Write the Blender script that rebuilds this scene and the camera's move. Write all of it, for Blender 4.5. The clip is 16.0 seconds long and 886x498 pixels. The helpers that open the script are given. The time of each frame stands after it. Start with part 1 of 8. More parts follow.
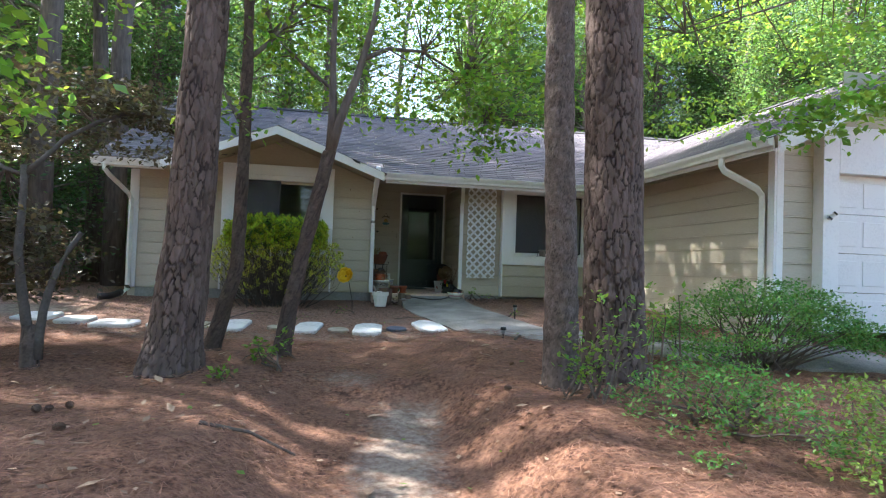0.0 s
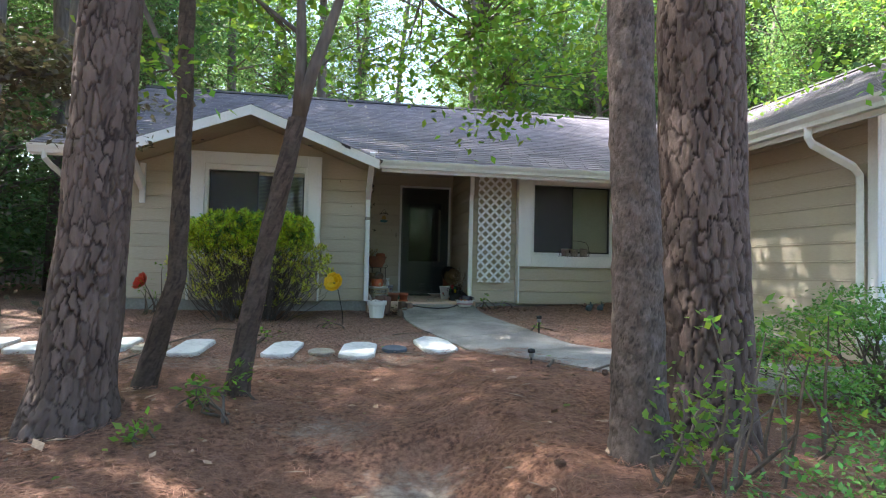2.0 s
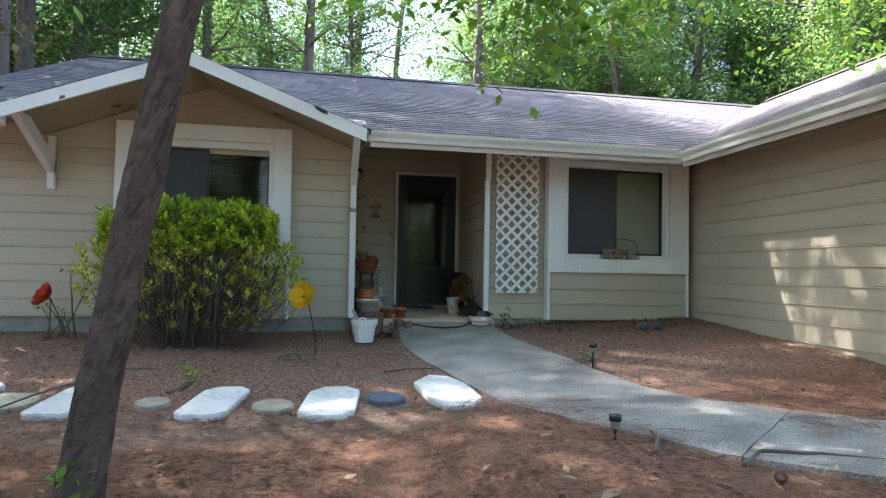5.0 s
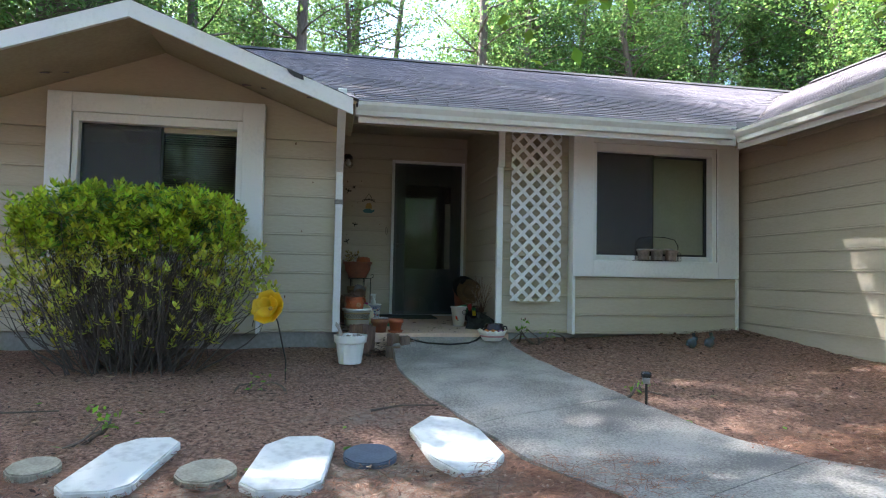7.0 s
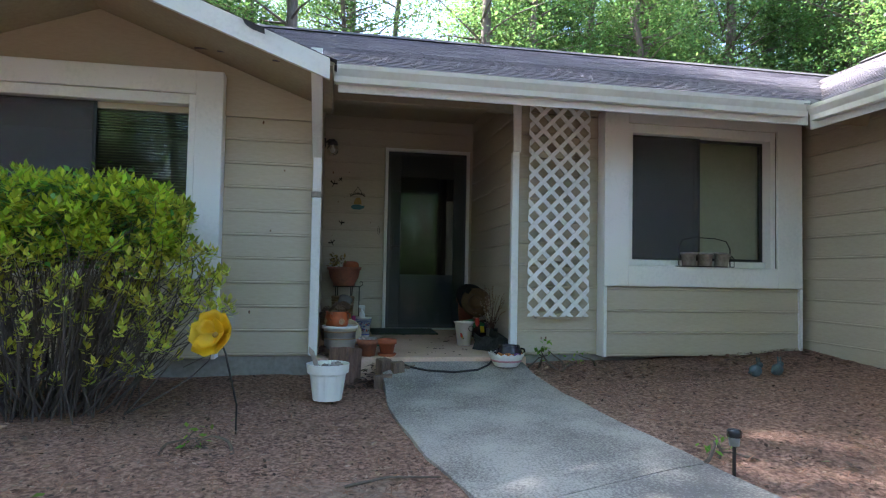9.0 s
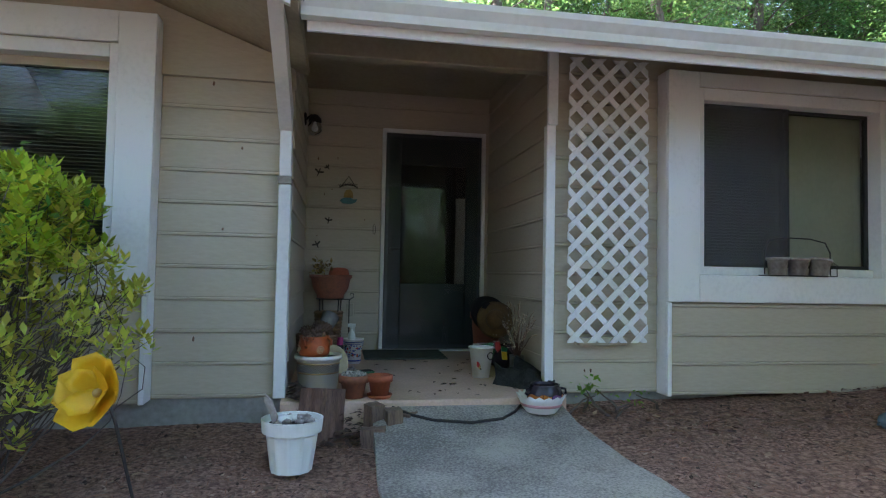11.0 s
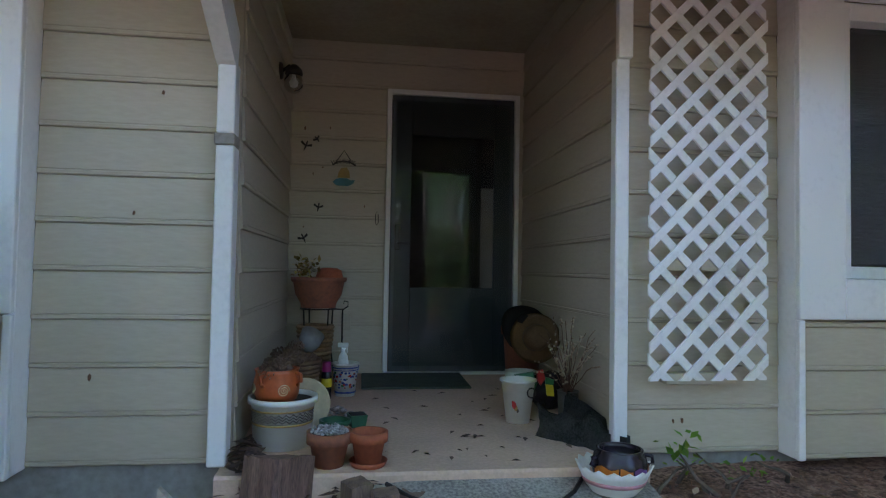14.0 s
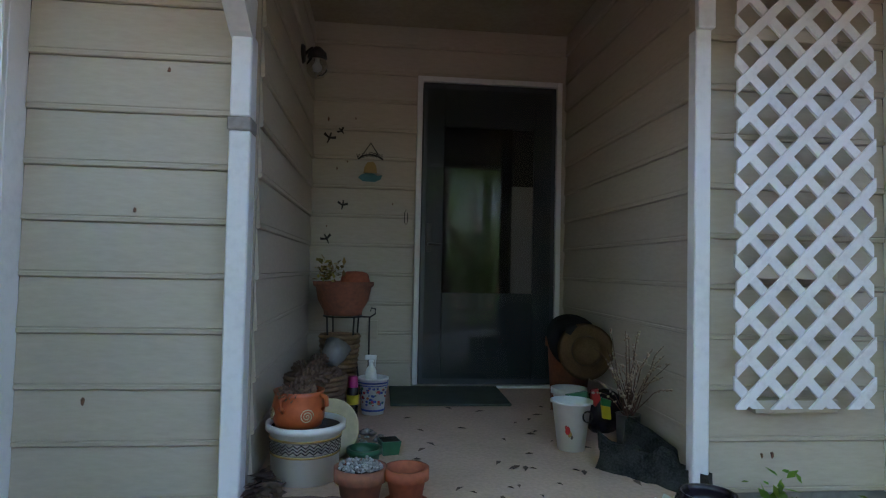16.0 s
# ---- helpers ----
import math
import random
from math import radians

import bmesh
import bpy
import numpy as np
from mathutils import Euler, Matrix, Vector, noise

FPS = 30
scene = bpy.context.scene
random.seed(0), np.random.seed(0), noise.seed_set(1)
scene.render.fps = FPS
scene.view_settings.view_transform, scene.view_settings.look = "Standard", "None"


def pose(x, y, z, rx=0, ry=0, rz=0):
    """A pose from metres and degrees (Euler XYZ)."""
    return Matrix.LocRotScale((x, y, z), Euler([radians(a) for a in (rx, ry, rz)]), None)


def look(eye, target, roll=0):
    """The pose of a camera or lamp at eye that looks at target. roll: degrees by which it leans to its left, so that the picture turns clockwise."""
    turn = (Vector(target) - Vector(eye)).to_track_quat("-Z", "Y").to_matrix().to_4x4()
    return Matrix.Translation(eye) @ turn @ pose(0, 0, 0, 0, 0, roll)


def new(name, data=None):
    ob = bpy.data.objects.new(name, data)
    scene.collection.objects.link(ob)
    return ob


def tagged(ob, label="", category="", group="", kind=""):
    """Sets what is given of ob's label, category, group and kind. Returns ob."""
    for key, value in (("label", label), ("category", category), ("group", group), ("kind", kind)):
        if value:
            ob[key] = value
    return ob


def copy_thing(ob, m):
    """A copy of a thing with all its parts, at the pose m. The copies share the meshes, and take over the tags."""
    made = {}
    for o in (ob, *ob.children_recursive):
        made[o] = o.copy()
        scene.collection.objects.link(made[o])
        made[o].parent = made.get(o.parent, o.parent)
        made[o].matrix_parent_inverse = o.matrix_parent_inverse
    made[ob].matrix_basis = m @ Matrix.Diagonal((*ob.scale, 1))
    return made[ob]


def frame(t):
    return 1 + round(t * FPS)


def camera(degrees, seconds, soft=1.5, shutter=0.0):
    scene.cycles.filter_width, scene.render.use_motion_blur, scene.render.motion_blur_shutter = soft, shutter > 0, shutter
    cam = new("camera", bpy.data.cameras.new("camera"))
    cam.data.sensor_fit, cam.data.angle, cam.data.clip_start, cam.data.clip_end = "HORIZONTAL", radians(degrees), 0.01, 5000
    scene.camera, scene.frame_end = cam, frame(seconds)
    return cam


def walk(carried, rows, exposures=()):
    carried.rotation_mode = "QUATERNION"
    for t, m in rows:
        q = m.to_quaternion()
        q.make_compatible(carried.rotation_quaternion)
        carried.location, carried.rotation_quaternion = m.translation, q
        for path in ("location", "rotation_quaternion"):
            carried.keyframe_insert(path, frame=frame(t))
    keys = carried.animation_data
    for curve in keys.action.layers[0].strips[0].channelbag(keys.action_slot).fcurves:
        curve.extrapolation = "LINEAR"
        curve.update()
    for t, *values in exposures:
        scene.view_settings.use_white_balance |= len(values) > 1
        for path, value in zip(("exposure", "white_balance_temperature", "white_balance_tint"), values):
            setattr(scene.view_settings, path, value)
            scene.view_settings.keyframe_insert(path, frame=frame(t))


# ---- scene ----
cam = camera(71.7, 16.0, soft=1.15)
PATH = [
    (0, (-0.147, -1.417, 1.379), (0.223, 0.547, 1.441), 2.0),
    (0.5, (-0.078, -1.025, 1.399), (0.29, 0.94, 1.459), 1.9),
    (1, (-0.003, -0.627, 1.416), (0.359, 1.339, 1.475), 1.7),
    (1.5, (0.07, -0.191, 1.405), (0.427, 1.776, 1.469), 1.3),
    (2, (0.12, 0.244, 1.421), (0.477, 2.211, 1.485), 1.3),
    (2.5, (0.145, 0.685, 1.416), (0.512, 2.65, 1.488), 1.3),
    (3, (0.213, 1.098, 1.419), (0.579, 3.062, 1.494), 1.3),
    (3.5, (0.286, 1.496, 1.428), (0.652, 3.461, 1.502), 1.2),
    (4, (0.332, 1.856, 1.438), (0.696, 3.821, 1.513), 1.1),
    (6.5, (0.548, 3.546, 1.47), (0.91, 5.511, 1.551), 1.1),
    (7, (0.615, 3.85, 1.481), (0.974, 5.816, 1.564), 1.1),
    (7.5, (0.685, 4.161, 1.51), (1.04, 6.128, 1.59), 1.1),
    (8, (0.743, 4.461, 1.524), (1.1, 6.428, 1.606), 1.2),
    (8.5, (0.79, 4.75, 1.535), (1.144, 6.717, 1.619), 1.2),
    (9, (0.807, 5.041, 1.568), (1.167, 7.006, 1.649), 1.1),
    (11.5, (1.063, 6.644, 1.658), (1.396, 8.615, 1.742), 1.1),
    (12, (1.112, 6.907, 1.678), (1.439, 8.879, 1.757), 1.1),
    (12.5, (1.164, 7.132, 1.692), (1.491, 9.103, 1.766), 1.0),
    (13, (1.19, 7.315, 1.684), (1.52, 9.286, 1.76), 1.0),
    (13.5, (1.219, 7.477, 1.683), (1.546, 9.449, 1.754), 0.9),
    (14, (1.247, 7.616, 1.681), (1.508, 9.598, 1.752), 1.0),
    (14.5, (1.258, 7.736, 1.69), (1.497, 9.721, 1.76), 1.1),
    (15, (1.245, 7.842, 1.694), (1.469, 9.829, 1.764), 1.0),
    (15.5, (1.213, 7.937, 1.707), (1.427, 9.925, 1.773), 1.1),
    (16, (1.179, 8.014, 1.708), (1.383, 10.002, 1.776), 1.2),
]
walk(cam, [(t, look(eye, target, roll)) for t, eye, target, roll in PATH], exposures=[(0, 2.52, 6000, 11.5), (3, 2.78, 6080, 12), (7.5, 2.92, 5780, 13.5), (12, 3.15, 5640, 19.5), (16, 3.18, 5620, 20.5)])

# ---- light ----
SUN_AZ, SUN_EL = radians(-56), radians(50)     # azimuth from +y towards +x
sun_way = Vector((math.sin(SUN_AZ) * math.cos(SUN_EL), math.cos(SUN_AZ) * math.cos(SUN_EL), math.sin(SUN_EL)))
world = bpy.data.worlds.new("sky")
scene.world = world
world.use_nodes = True
wn = world.node_tree
sky = wn.nodes.new("ShaderNodeTexSky")
sky.sky_type, sky.sun_disc = "NISHITA", False
sky.sun_elevation, sky.sun_rotation = SUN_EL, SUN_AZ
sky.air_density, sky.dust_density = 1.0, 2.5
wn.links.new(sky.outputs[0], wn.nodes["Background"].inputs[0])
wn.nodes["Background"].inputs[1].default_value = 0.135
sun = new("sun", bpy.data.lights.new("sun", "SUN"))
sun.data.energy, sun.data.angle, sun.data.color = 5.0, radians(0.6), (1.0, 0.95, 0.86)
sun.matrix_world = look((0, 0, 30), Vector((0, 0, 30)) - sun_way)

# ---- helpers of this scene ----
rnd = random.Random(7)
rng = np.random.default_rng(11)


def thing(name, label, category, group="", kind="", at=(0, 0, 0), rz=0, rx=0, ry=0):
    ob = new(name)
    ob.empty_display_size = 0.1
    ob.matrix_world = pose(*at, rx, ry, rz)
    return tagged(ob, label, category, group, kind)


def finish(bm, name):
    me = bpy.data.meshes.new(name)
    bm.to_mesh(me)
    bm.free()
    return me


def part(name, bm, material, parent=None, label="", smooth=False):
    me = finish(bm, name) if isinstance(bm, bmesh.types.BMesh) else bm
    if not me.materials:
        me.materials.append(material)
    if smooth:
        me.polygons.foreach_set("use_smooth", [True] * len(me.polygons))
    ob = new(name, me)
    if parent:
        ob.parent = parent
    return tagged(ob, label) if label else ob


def structure(name, bm, material, label, category, smooth=False):
    return tagged(part(name, bm, material, None, "", smooth), label, category, kind="structure")


def raw_mesh(name, verts, faces, material):
    me = bpy.data.meshes.new(name)
    me.from_pydata(verts, [], faces)
    me.materials.append(material)
    return me


def quads_mesh(name, verts, k, material):
    """verts: (n*k, 3) array; every k verts are one face."""
    n = len(verts) // k
    me = bpy.data.meshes.new(name)
    me.vertices.add(n * k)
    me.vertices.foreach_set("co", np.asarray(verts, dtype=np.float32).ravel())
    me.loops.add(n * k)
    me.loops.foreach_set("vertex_index", np.arange(n * k, dtype=np.int32))
    me.polygons.add(n)
    me.polygons.foreach_set("loop_start", np.arange(0, n * k, k, dtype=np.int32))
    me.polygons.foreach_set("loop_total", np.full(n, k, dtype=np.int32))
    me.update(calc_edges=True)
    me.materials.append(material)
    return me


def box(bm, x0, x1, y0, y1, z0, z1, bevel=0.0):
    vs = [bm.verts.new((x, y, z)) for z in (z0, z1) for y in (y0, y1) for x in (x0, x1)]
    fs = [bm.faces.new([vs[i] for i in q]) for q in ((0, 2, 3, 1), (4, 5, 7, 6), (0, 1, 5, 4), (2, 6, 7, 3), (0, 4, 6, 2), (1, 3, 7, 5))]
    if bevel:
        bmesh.ops.bevel(bm, geom=list({e for f in fs for e in f.edges}), offset=bevel, segments=1, affect="EDGES", profile=0.5)
    return bm


def boxes(*bs, bevel=0.0):
    bm = bmesh.new()
    for b in bs:
        box(bm, *b, bevel=bevel)
    return bm


def prism(bm, poly, axis, a, b):
    """Extrude a polygon of (u, v) along an axis: x -> (y, z), y -> (x, z), z -> (x, y)."""
    def at(u, v, w):
        return {"x": (w, u, v), "y": (u, w, v), "z": (u, v, w)}[axis]
    lo = [bm.verts.new(at(u, v, a)) for u, v in poly]
    hi = [bm.verts.new(at(u, v, b)) for u, v in poly]
    bm.faces.new(lo[::-1])
    bm.faces.new(hi)
    for i in range(len(poly)):
        j = (i + 1) % len(poly)
        bm.faces.new((lo[i], lo[j], hi[j], hi[i]))
    bmesh.ops.recalc_face_normals(bm, faces=bm.faces)
    return bm


def tube(bm, pts, radii, sides=8, cap=True):
    pts = [Vector(p) for p in pts]
    rings = []
    for i, p in enumerate(pts):
        d = (pts[min(i + 1, len(pts) - 1)] - pts[max(i - 1, 0)]).normalized()
        a = d.cross(Vector((0, 0, 1)) if abs(d.z) < 0.9 else Vector((1, 0, 0))).normalized()
        b = d.cross(a)
        r = radii[i] if hasattr(radii, "__len__") else radii
        rings.append([bm.verts.new(p + (a * math.cos(t) + b * math.sin(t)) * r) for t in (2 * math.pi * k / sides for k in range(sides))])
    for r0, r1 in zip(rings, rings[1:]):
        for k in range(sides):
            bm.faces.new((r0[k], r0[(k + 1) % sides], r1[(k + 1) % sides], r1[k]))
    if cap:
        bm.faces.new(rings[0][::-1])
        bm.faces.new(rings[-1])
    return bm


def lathe(bm, profile, sides=28, at=(0, 0, 0), squash=1.0):
    """profile: (radius, z) from the bottom round to wherever it ends."""
    rings = []
    for r, z in profile:
        if r < 1e-5:
            rings.append([bm.verts.new((at[0], at[1], at[2] + z))])
        else:
            rings.append([bm.verts.new((at[0] + r * math.cos(2 * math.pi * k / sides), at[1] + r * squash * math.sin(2 * math.pi * k / sides), at[2] + z)) for k in range(sides)])
    for a, b in zip(rings, rings[1:]):
        for k in range(sides):
            j = (k + 1) % sides
            if len(a) == 1 and len(b) == 1:
                continue
            if len(a) == 1:
                bm.faces.new((a[0], b[j], b[k]))
            elif len(b) == 1:
                bm.faces.new((a[k], a[j], b[0]))
            else:
                bm.faces.new((a[k], a[j], b[j], b[k]))
    return bm


def blob(bm, at, size, lumps=0.2, detail=2, seed=0):
    res = bmesh.ops.create_icosphere(bm, subdivisions=detail, radius=1.0)
    for v in res["verts"]:
        k = 1 + lumps * noise.noise(v.co * 1.6 + Vector((seed * 3.1, seed, 0)))
        v.co = Vector((v.co.x * size[0] * k + at[0], v.co.y * size[1] * k + at[1], v.co.z * size[2] * k + at[2]))
    return bm


def ramp(t, pts):
    return float(np.interp(t, [p[0] for p in pts], [p[1] for p in pts]))


def ease(a, b, x):
    t = min(1, max(0, (x - a) / (b - a)))
    return t * t * (3 - 2 * t)


def ground_z(x, y):
    z = ramp(y, [(-40, -0.4), (-5, -0.1), (0, -0.05), (2, 0), (3.2, 0.08), (4, 0.16), (4.8, 0.34), (5.8, 0.39), (6.7, 0.43), (8, 0.56), (9.3, 0.63), (10.3, 0.70), (12, 0.75), (30, 0.7)])
    z += ease(0.4, 1.1, x - 0.3) * ramp(y, [(-3, 0.2), (1, 0.4), (2.5, 0.45), (4.3, 0.28), (5, 0.22), (5.8, 0.15), (7, 0)])
    z += ease(0.4, 1.3, 0.3 - x) * ramp(y, [(-3, 0.2), (2, 0.38), (3.5, 0.2), (4.4, 0.1), (5.5, 0.05), (6.5, 0)])
    z += 0.05 * min(5, max(0, x - 1)) * ease(5, 7, y)
    return z


def leaf_cloud(centres, spreads, per, size, flat=0.5, droop=0.3, rg=None, aspect=0.5):
    """Folded diamond leaves scattered round cluster centres; returns an array of four verts a leaf."""
    rg = rg or rng
    c = np.repeat(np.asarray(centres, dtype=float), per, axis=0)
    s = np.repeat(np.asarray(spreads, dtype=float).reshape(len(centres), -1), per, axis=0)
    n = len(c)
    off = rg.normal(size=(n, 3)) * s * np.array([1, 1, flat])
    p = c + off
    a = rg.uniform(0, 2 * np.pi, n)
    tilt = rg.normal(-droop, 0.45, n)
    d = np.stack([np.cos(a) * np.cos(tilt), np.sin(a) * np.cos(tilt), np.sin(tilt)], 1)
    up = rg.normal(size=(n, 3)) * 0.45 + np.array([0, 0, 1])
    side = np.cross(d, up)
    side /= np.linalg.norm(side, axis=1)[:, None] + 1e-9
    nrm = np.cross(side, d)
    L = (size * rg.uniform(0.6, 1.35, n))[:, None]
    w = L * aspect
    v = np.stack([p, p + d * L * 0.45 + side * w * 0.5 + nrm * w * 0.12, p + d * L, p + d * L * 0.45 - side * w * 0.5 + nrm * w * 0.12], 1)
    return v.reshape(-1, 3)


def limb_path(base, tip, bend, n=6, rg=rnd):
    base, tip = Vector(base), Vector(tip)
    k = Vector((rg.uniform(-1, 1), rg.uniform(-1, 1), rg.uniform(-0.3, 0.8))) * bend
    return [base.lerp(tip, i / n) + k * math.sin(math.pi * i / n) + Vector((rg.uniform(-1, 1), rg.uniform(-1, 1), rg.uniform(-1, 1))) * bend * 0.12 for i in range(n + 1)]


# ---- materials ----
def material(name, base, dark=None, rough=0.6, grain=(6.0, 60.0), bump=0.2, metal=0.0, stretch=(1, 1, 1), spread=0.0, island=False, spec=0.5, coat=0.0, bump_scale=None, low=0.35, high=0.65, bump_dist=0.004):
    """Two scales of noise between base and dark, relief, and a shift from piece to piece."""
    m = bpy.data.materials.new(name)
    m.use_nodes = True
    t, L = m.node_tree, m.node_tree.links.new
    N = t.nodes.new
    p = t.nodes["Principled BSDF"]
    dark = dark or tuple(c * 0.7 for c in base)
    co = N("ShaderNodeTexCoord")
    mp = N("ShaderNodeMapping")
    mp.inputs["Scale"].default_value = stretch
    L(co.outputs["Object"], mp.inputs[0])
    n1, n2 = N("ShaderNodeTexNoise"), N("ShaderNodeTexNoise")
    n1.inputs["Scale"].default_value, n2.inputs["Scale"].default_value = grain
    n1.inputs["Detail"].default_value, n2.inputs["Detail"].default_value = 5, 4
    L(mp.outputs[0], n1.inputs[0]), L(mp.outputs[0], n2.inputs[0])
    mx = N("ShaderNodeMath")
    mx.operation = "MULTIPLY_ADD"
    L(n2.outputs[0], mx.inputs[0])
    mx.inputs[1].default_value = 0.5
    hf = N("ShaderNodeMath")
    hf.operation = "MULTIPLY"
    L(n1.outputs[0], hf.inputs[0])
    hf.inputs[1].default_value = 0.5
    L(hf.outputs[0], mx.inputs[2])
    rp = N("ShaderNodeMapRange")
    rp.inputs[1].default_value, rp.inputs[2].default_value = low, high
    L(mx.outputs[0], rp.inputs[0])
    mix = N("ShaderNodeMix")
    mix.data_type = "RGBA"
    mix.inputs["A"].default_value, mix.inputs["B"].default_value = (*dark, 1), (*base, 1)
    L(rp.outputs[0], mix.inputs["Factor"])
    out = mix.outputs["Result"]
    if spread:
        if island:
            src = N("ShaderNodeNewGeometry").outputs["Random Per Island"]
        else:
            src = N("ShaderNodeObjectInfo").outputs["Random"]
        hsv = N("ShaderNodeHueSaturation")
        mr = N("ShaderNodeMapRange")
        mr.inputs[3].default_value, mr.inputs[4].default_value = 1 - spread, 1 + spread
        L(src, mr.inputs[0]), L(mr.outputs[0], hsv.inputs["Value"]), L(out, hsv.inputs["Color"])
        out = hsv.outputs[0]
    L(out, p.inputs["Base Color"])
    p.inputs["Roughness"].default_value, p.inputs["Metallic"].default_value = rough, metal
    p.inputs["Specular IOR Level"].default_value, p.inputs["Coat Weight"].default_value = spec, coat
    if bump:
        b = N("ShaderNodeBump")
        b.inputs["Strength"].default_value, b.inputs["Distance"].default_value = bump, bump_dist
        if bump_scale:
            n3 = N("ShaderNodeTexNoise")
            n3.inputs["Scale"].default_value = bump_scale
            L(mp.outputs[0], n3.inputs[0]), L(n3.outputs[0], b.inputs["Height"])
        else:
            L(mx.outputs[0], b.inputs["Height"])
        L(b.outputs[0], p.inputs["Normal"])
    return m


def leaf_material(name, col, back, spread=0.35, trans=0.5, hue=0.03, rough=0.45):
    m = bpy.data.materials.new(name)
    m.use_nodes = True
    t, L = m.node_tree, m.node_tree.links.new
    N = t.nodes.new
    p = t.nodes["Principled BSDF"]
    g = N("ShaderNodeNewGeometry")

    def tint(c, src):
        h = N("ShaderNodeHueSaturation")
        a, b = N("ShaderNodeMapRange"), N("ShaderNodeMapRange")
        a.inputs[3].default_value, a.inputs[4].default_value = 1 - spread, 1 + spread
        b.inputs[3].default_value, b.inputs[4].default_value = 0.5 - hue, 0.5 + hue
        L(src, a.inputs[0]), L(a.outputs[0], h.inputs["Value"])
        w = N("ShaderNodeMath")
        w.operation = "FRACT"
        k = N("ShaderNodeMath")
        k.operation, k.inputs[1].default_value = "MULTIPLY", 7.31
        L(src, k.inputs[0]), L(k.outputs[0], w.inputs[0]), L(w.outputs[0], b.inputs[0]), L(b.outputs[0], h.inputs["Hue"])
        h.inputs["Color"].default_value = (*c, 1)
        return h.outputs[0]
    L(tint(col, g.outputs["Random Per Island"]), p.inputs["Base Color"])
    p.inputs["Roughness"].default_value = rough
    p.inputs["Specular IOR Level"].default_value = 0.35
    tr = N("ShaderNodeBsdfTranslucent")
    L(tint(back, g.outputs["Random Per Island"]), tr.inputs[0])
    mx = N("ShaderNodeMixShader")
    mx.inputs[0].default_value = trans
    L(p.outputs[0], mx.inputs[1]), L(tr.outputs[0], mx.inputs[2])
    L(mx.outputs[0], t.nodes["Material Output"].inputs[0])
    return m


def glass_material(name, tint=(0.75, 0.8, 0.78), rough=0.01, weight=0.1):
    """A thin pane: clear straight through, mirror by Fresnel."""
    m = bpy.data.materials.new(name)
    m.use_nodes = True
    t, L = m.node_tree, m.node_tree.links.new
    N = t.nodes.new
    t.nodes.remove(t.nodes["Principled BSDF"])
    tr, gl, mx, fr = N("ShaderNodeBsdfTransparent"), N("ShaderNodeBsdfGlossy"), N("ShaderNodeMixShader"), N("ShaderNodeFresnel")
    tr.inputs[0].default_value = (*tint, 1)
    gl.inputs["Roughness"].default_value = rough
    fr.inputs[0].default_value = 1.5 + weight
    L(fr.outputs[0], mx.inputs[0]), L(tr.outputs[0], mx.inputs[1]), L(gl.outputs[0], mx.inputs[2])
    L(mx.outputs[0], t.nodes["Material Output"].inputs[0])
    return m


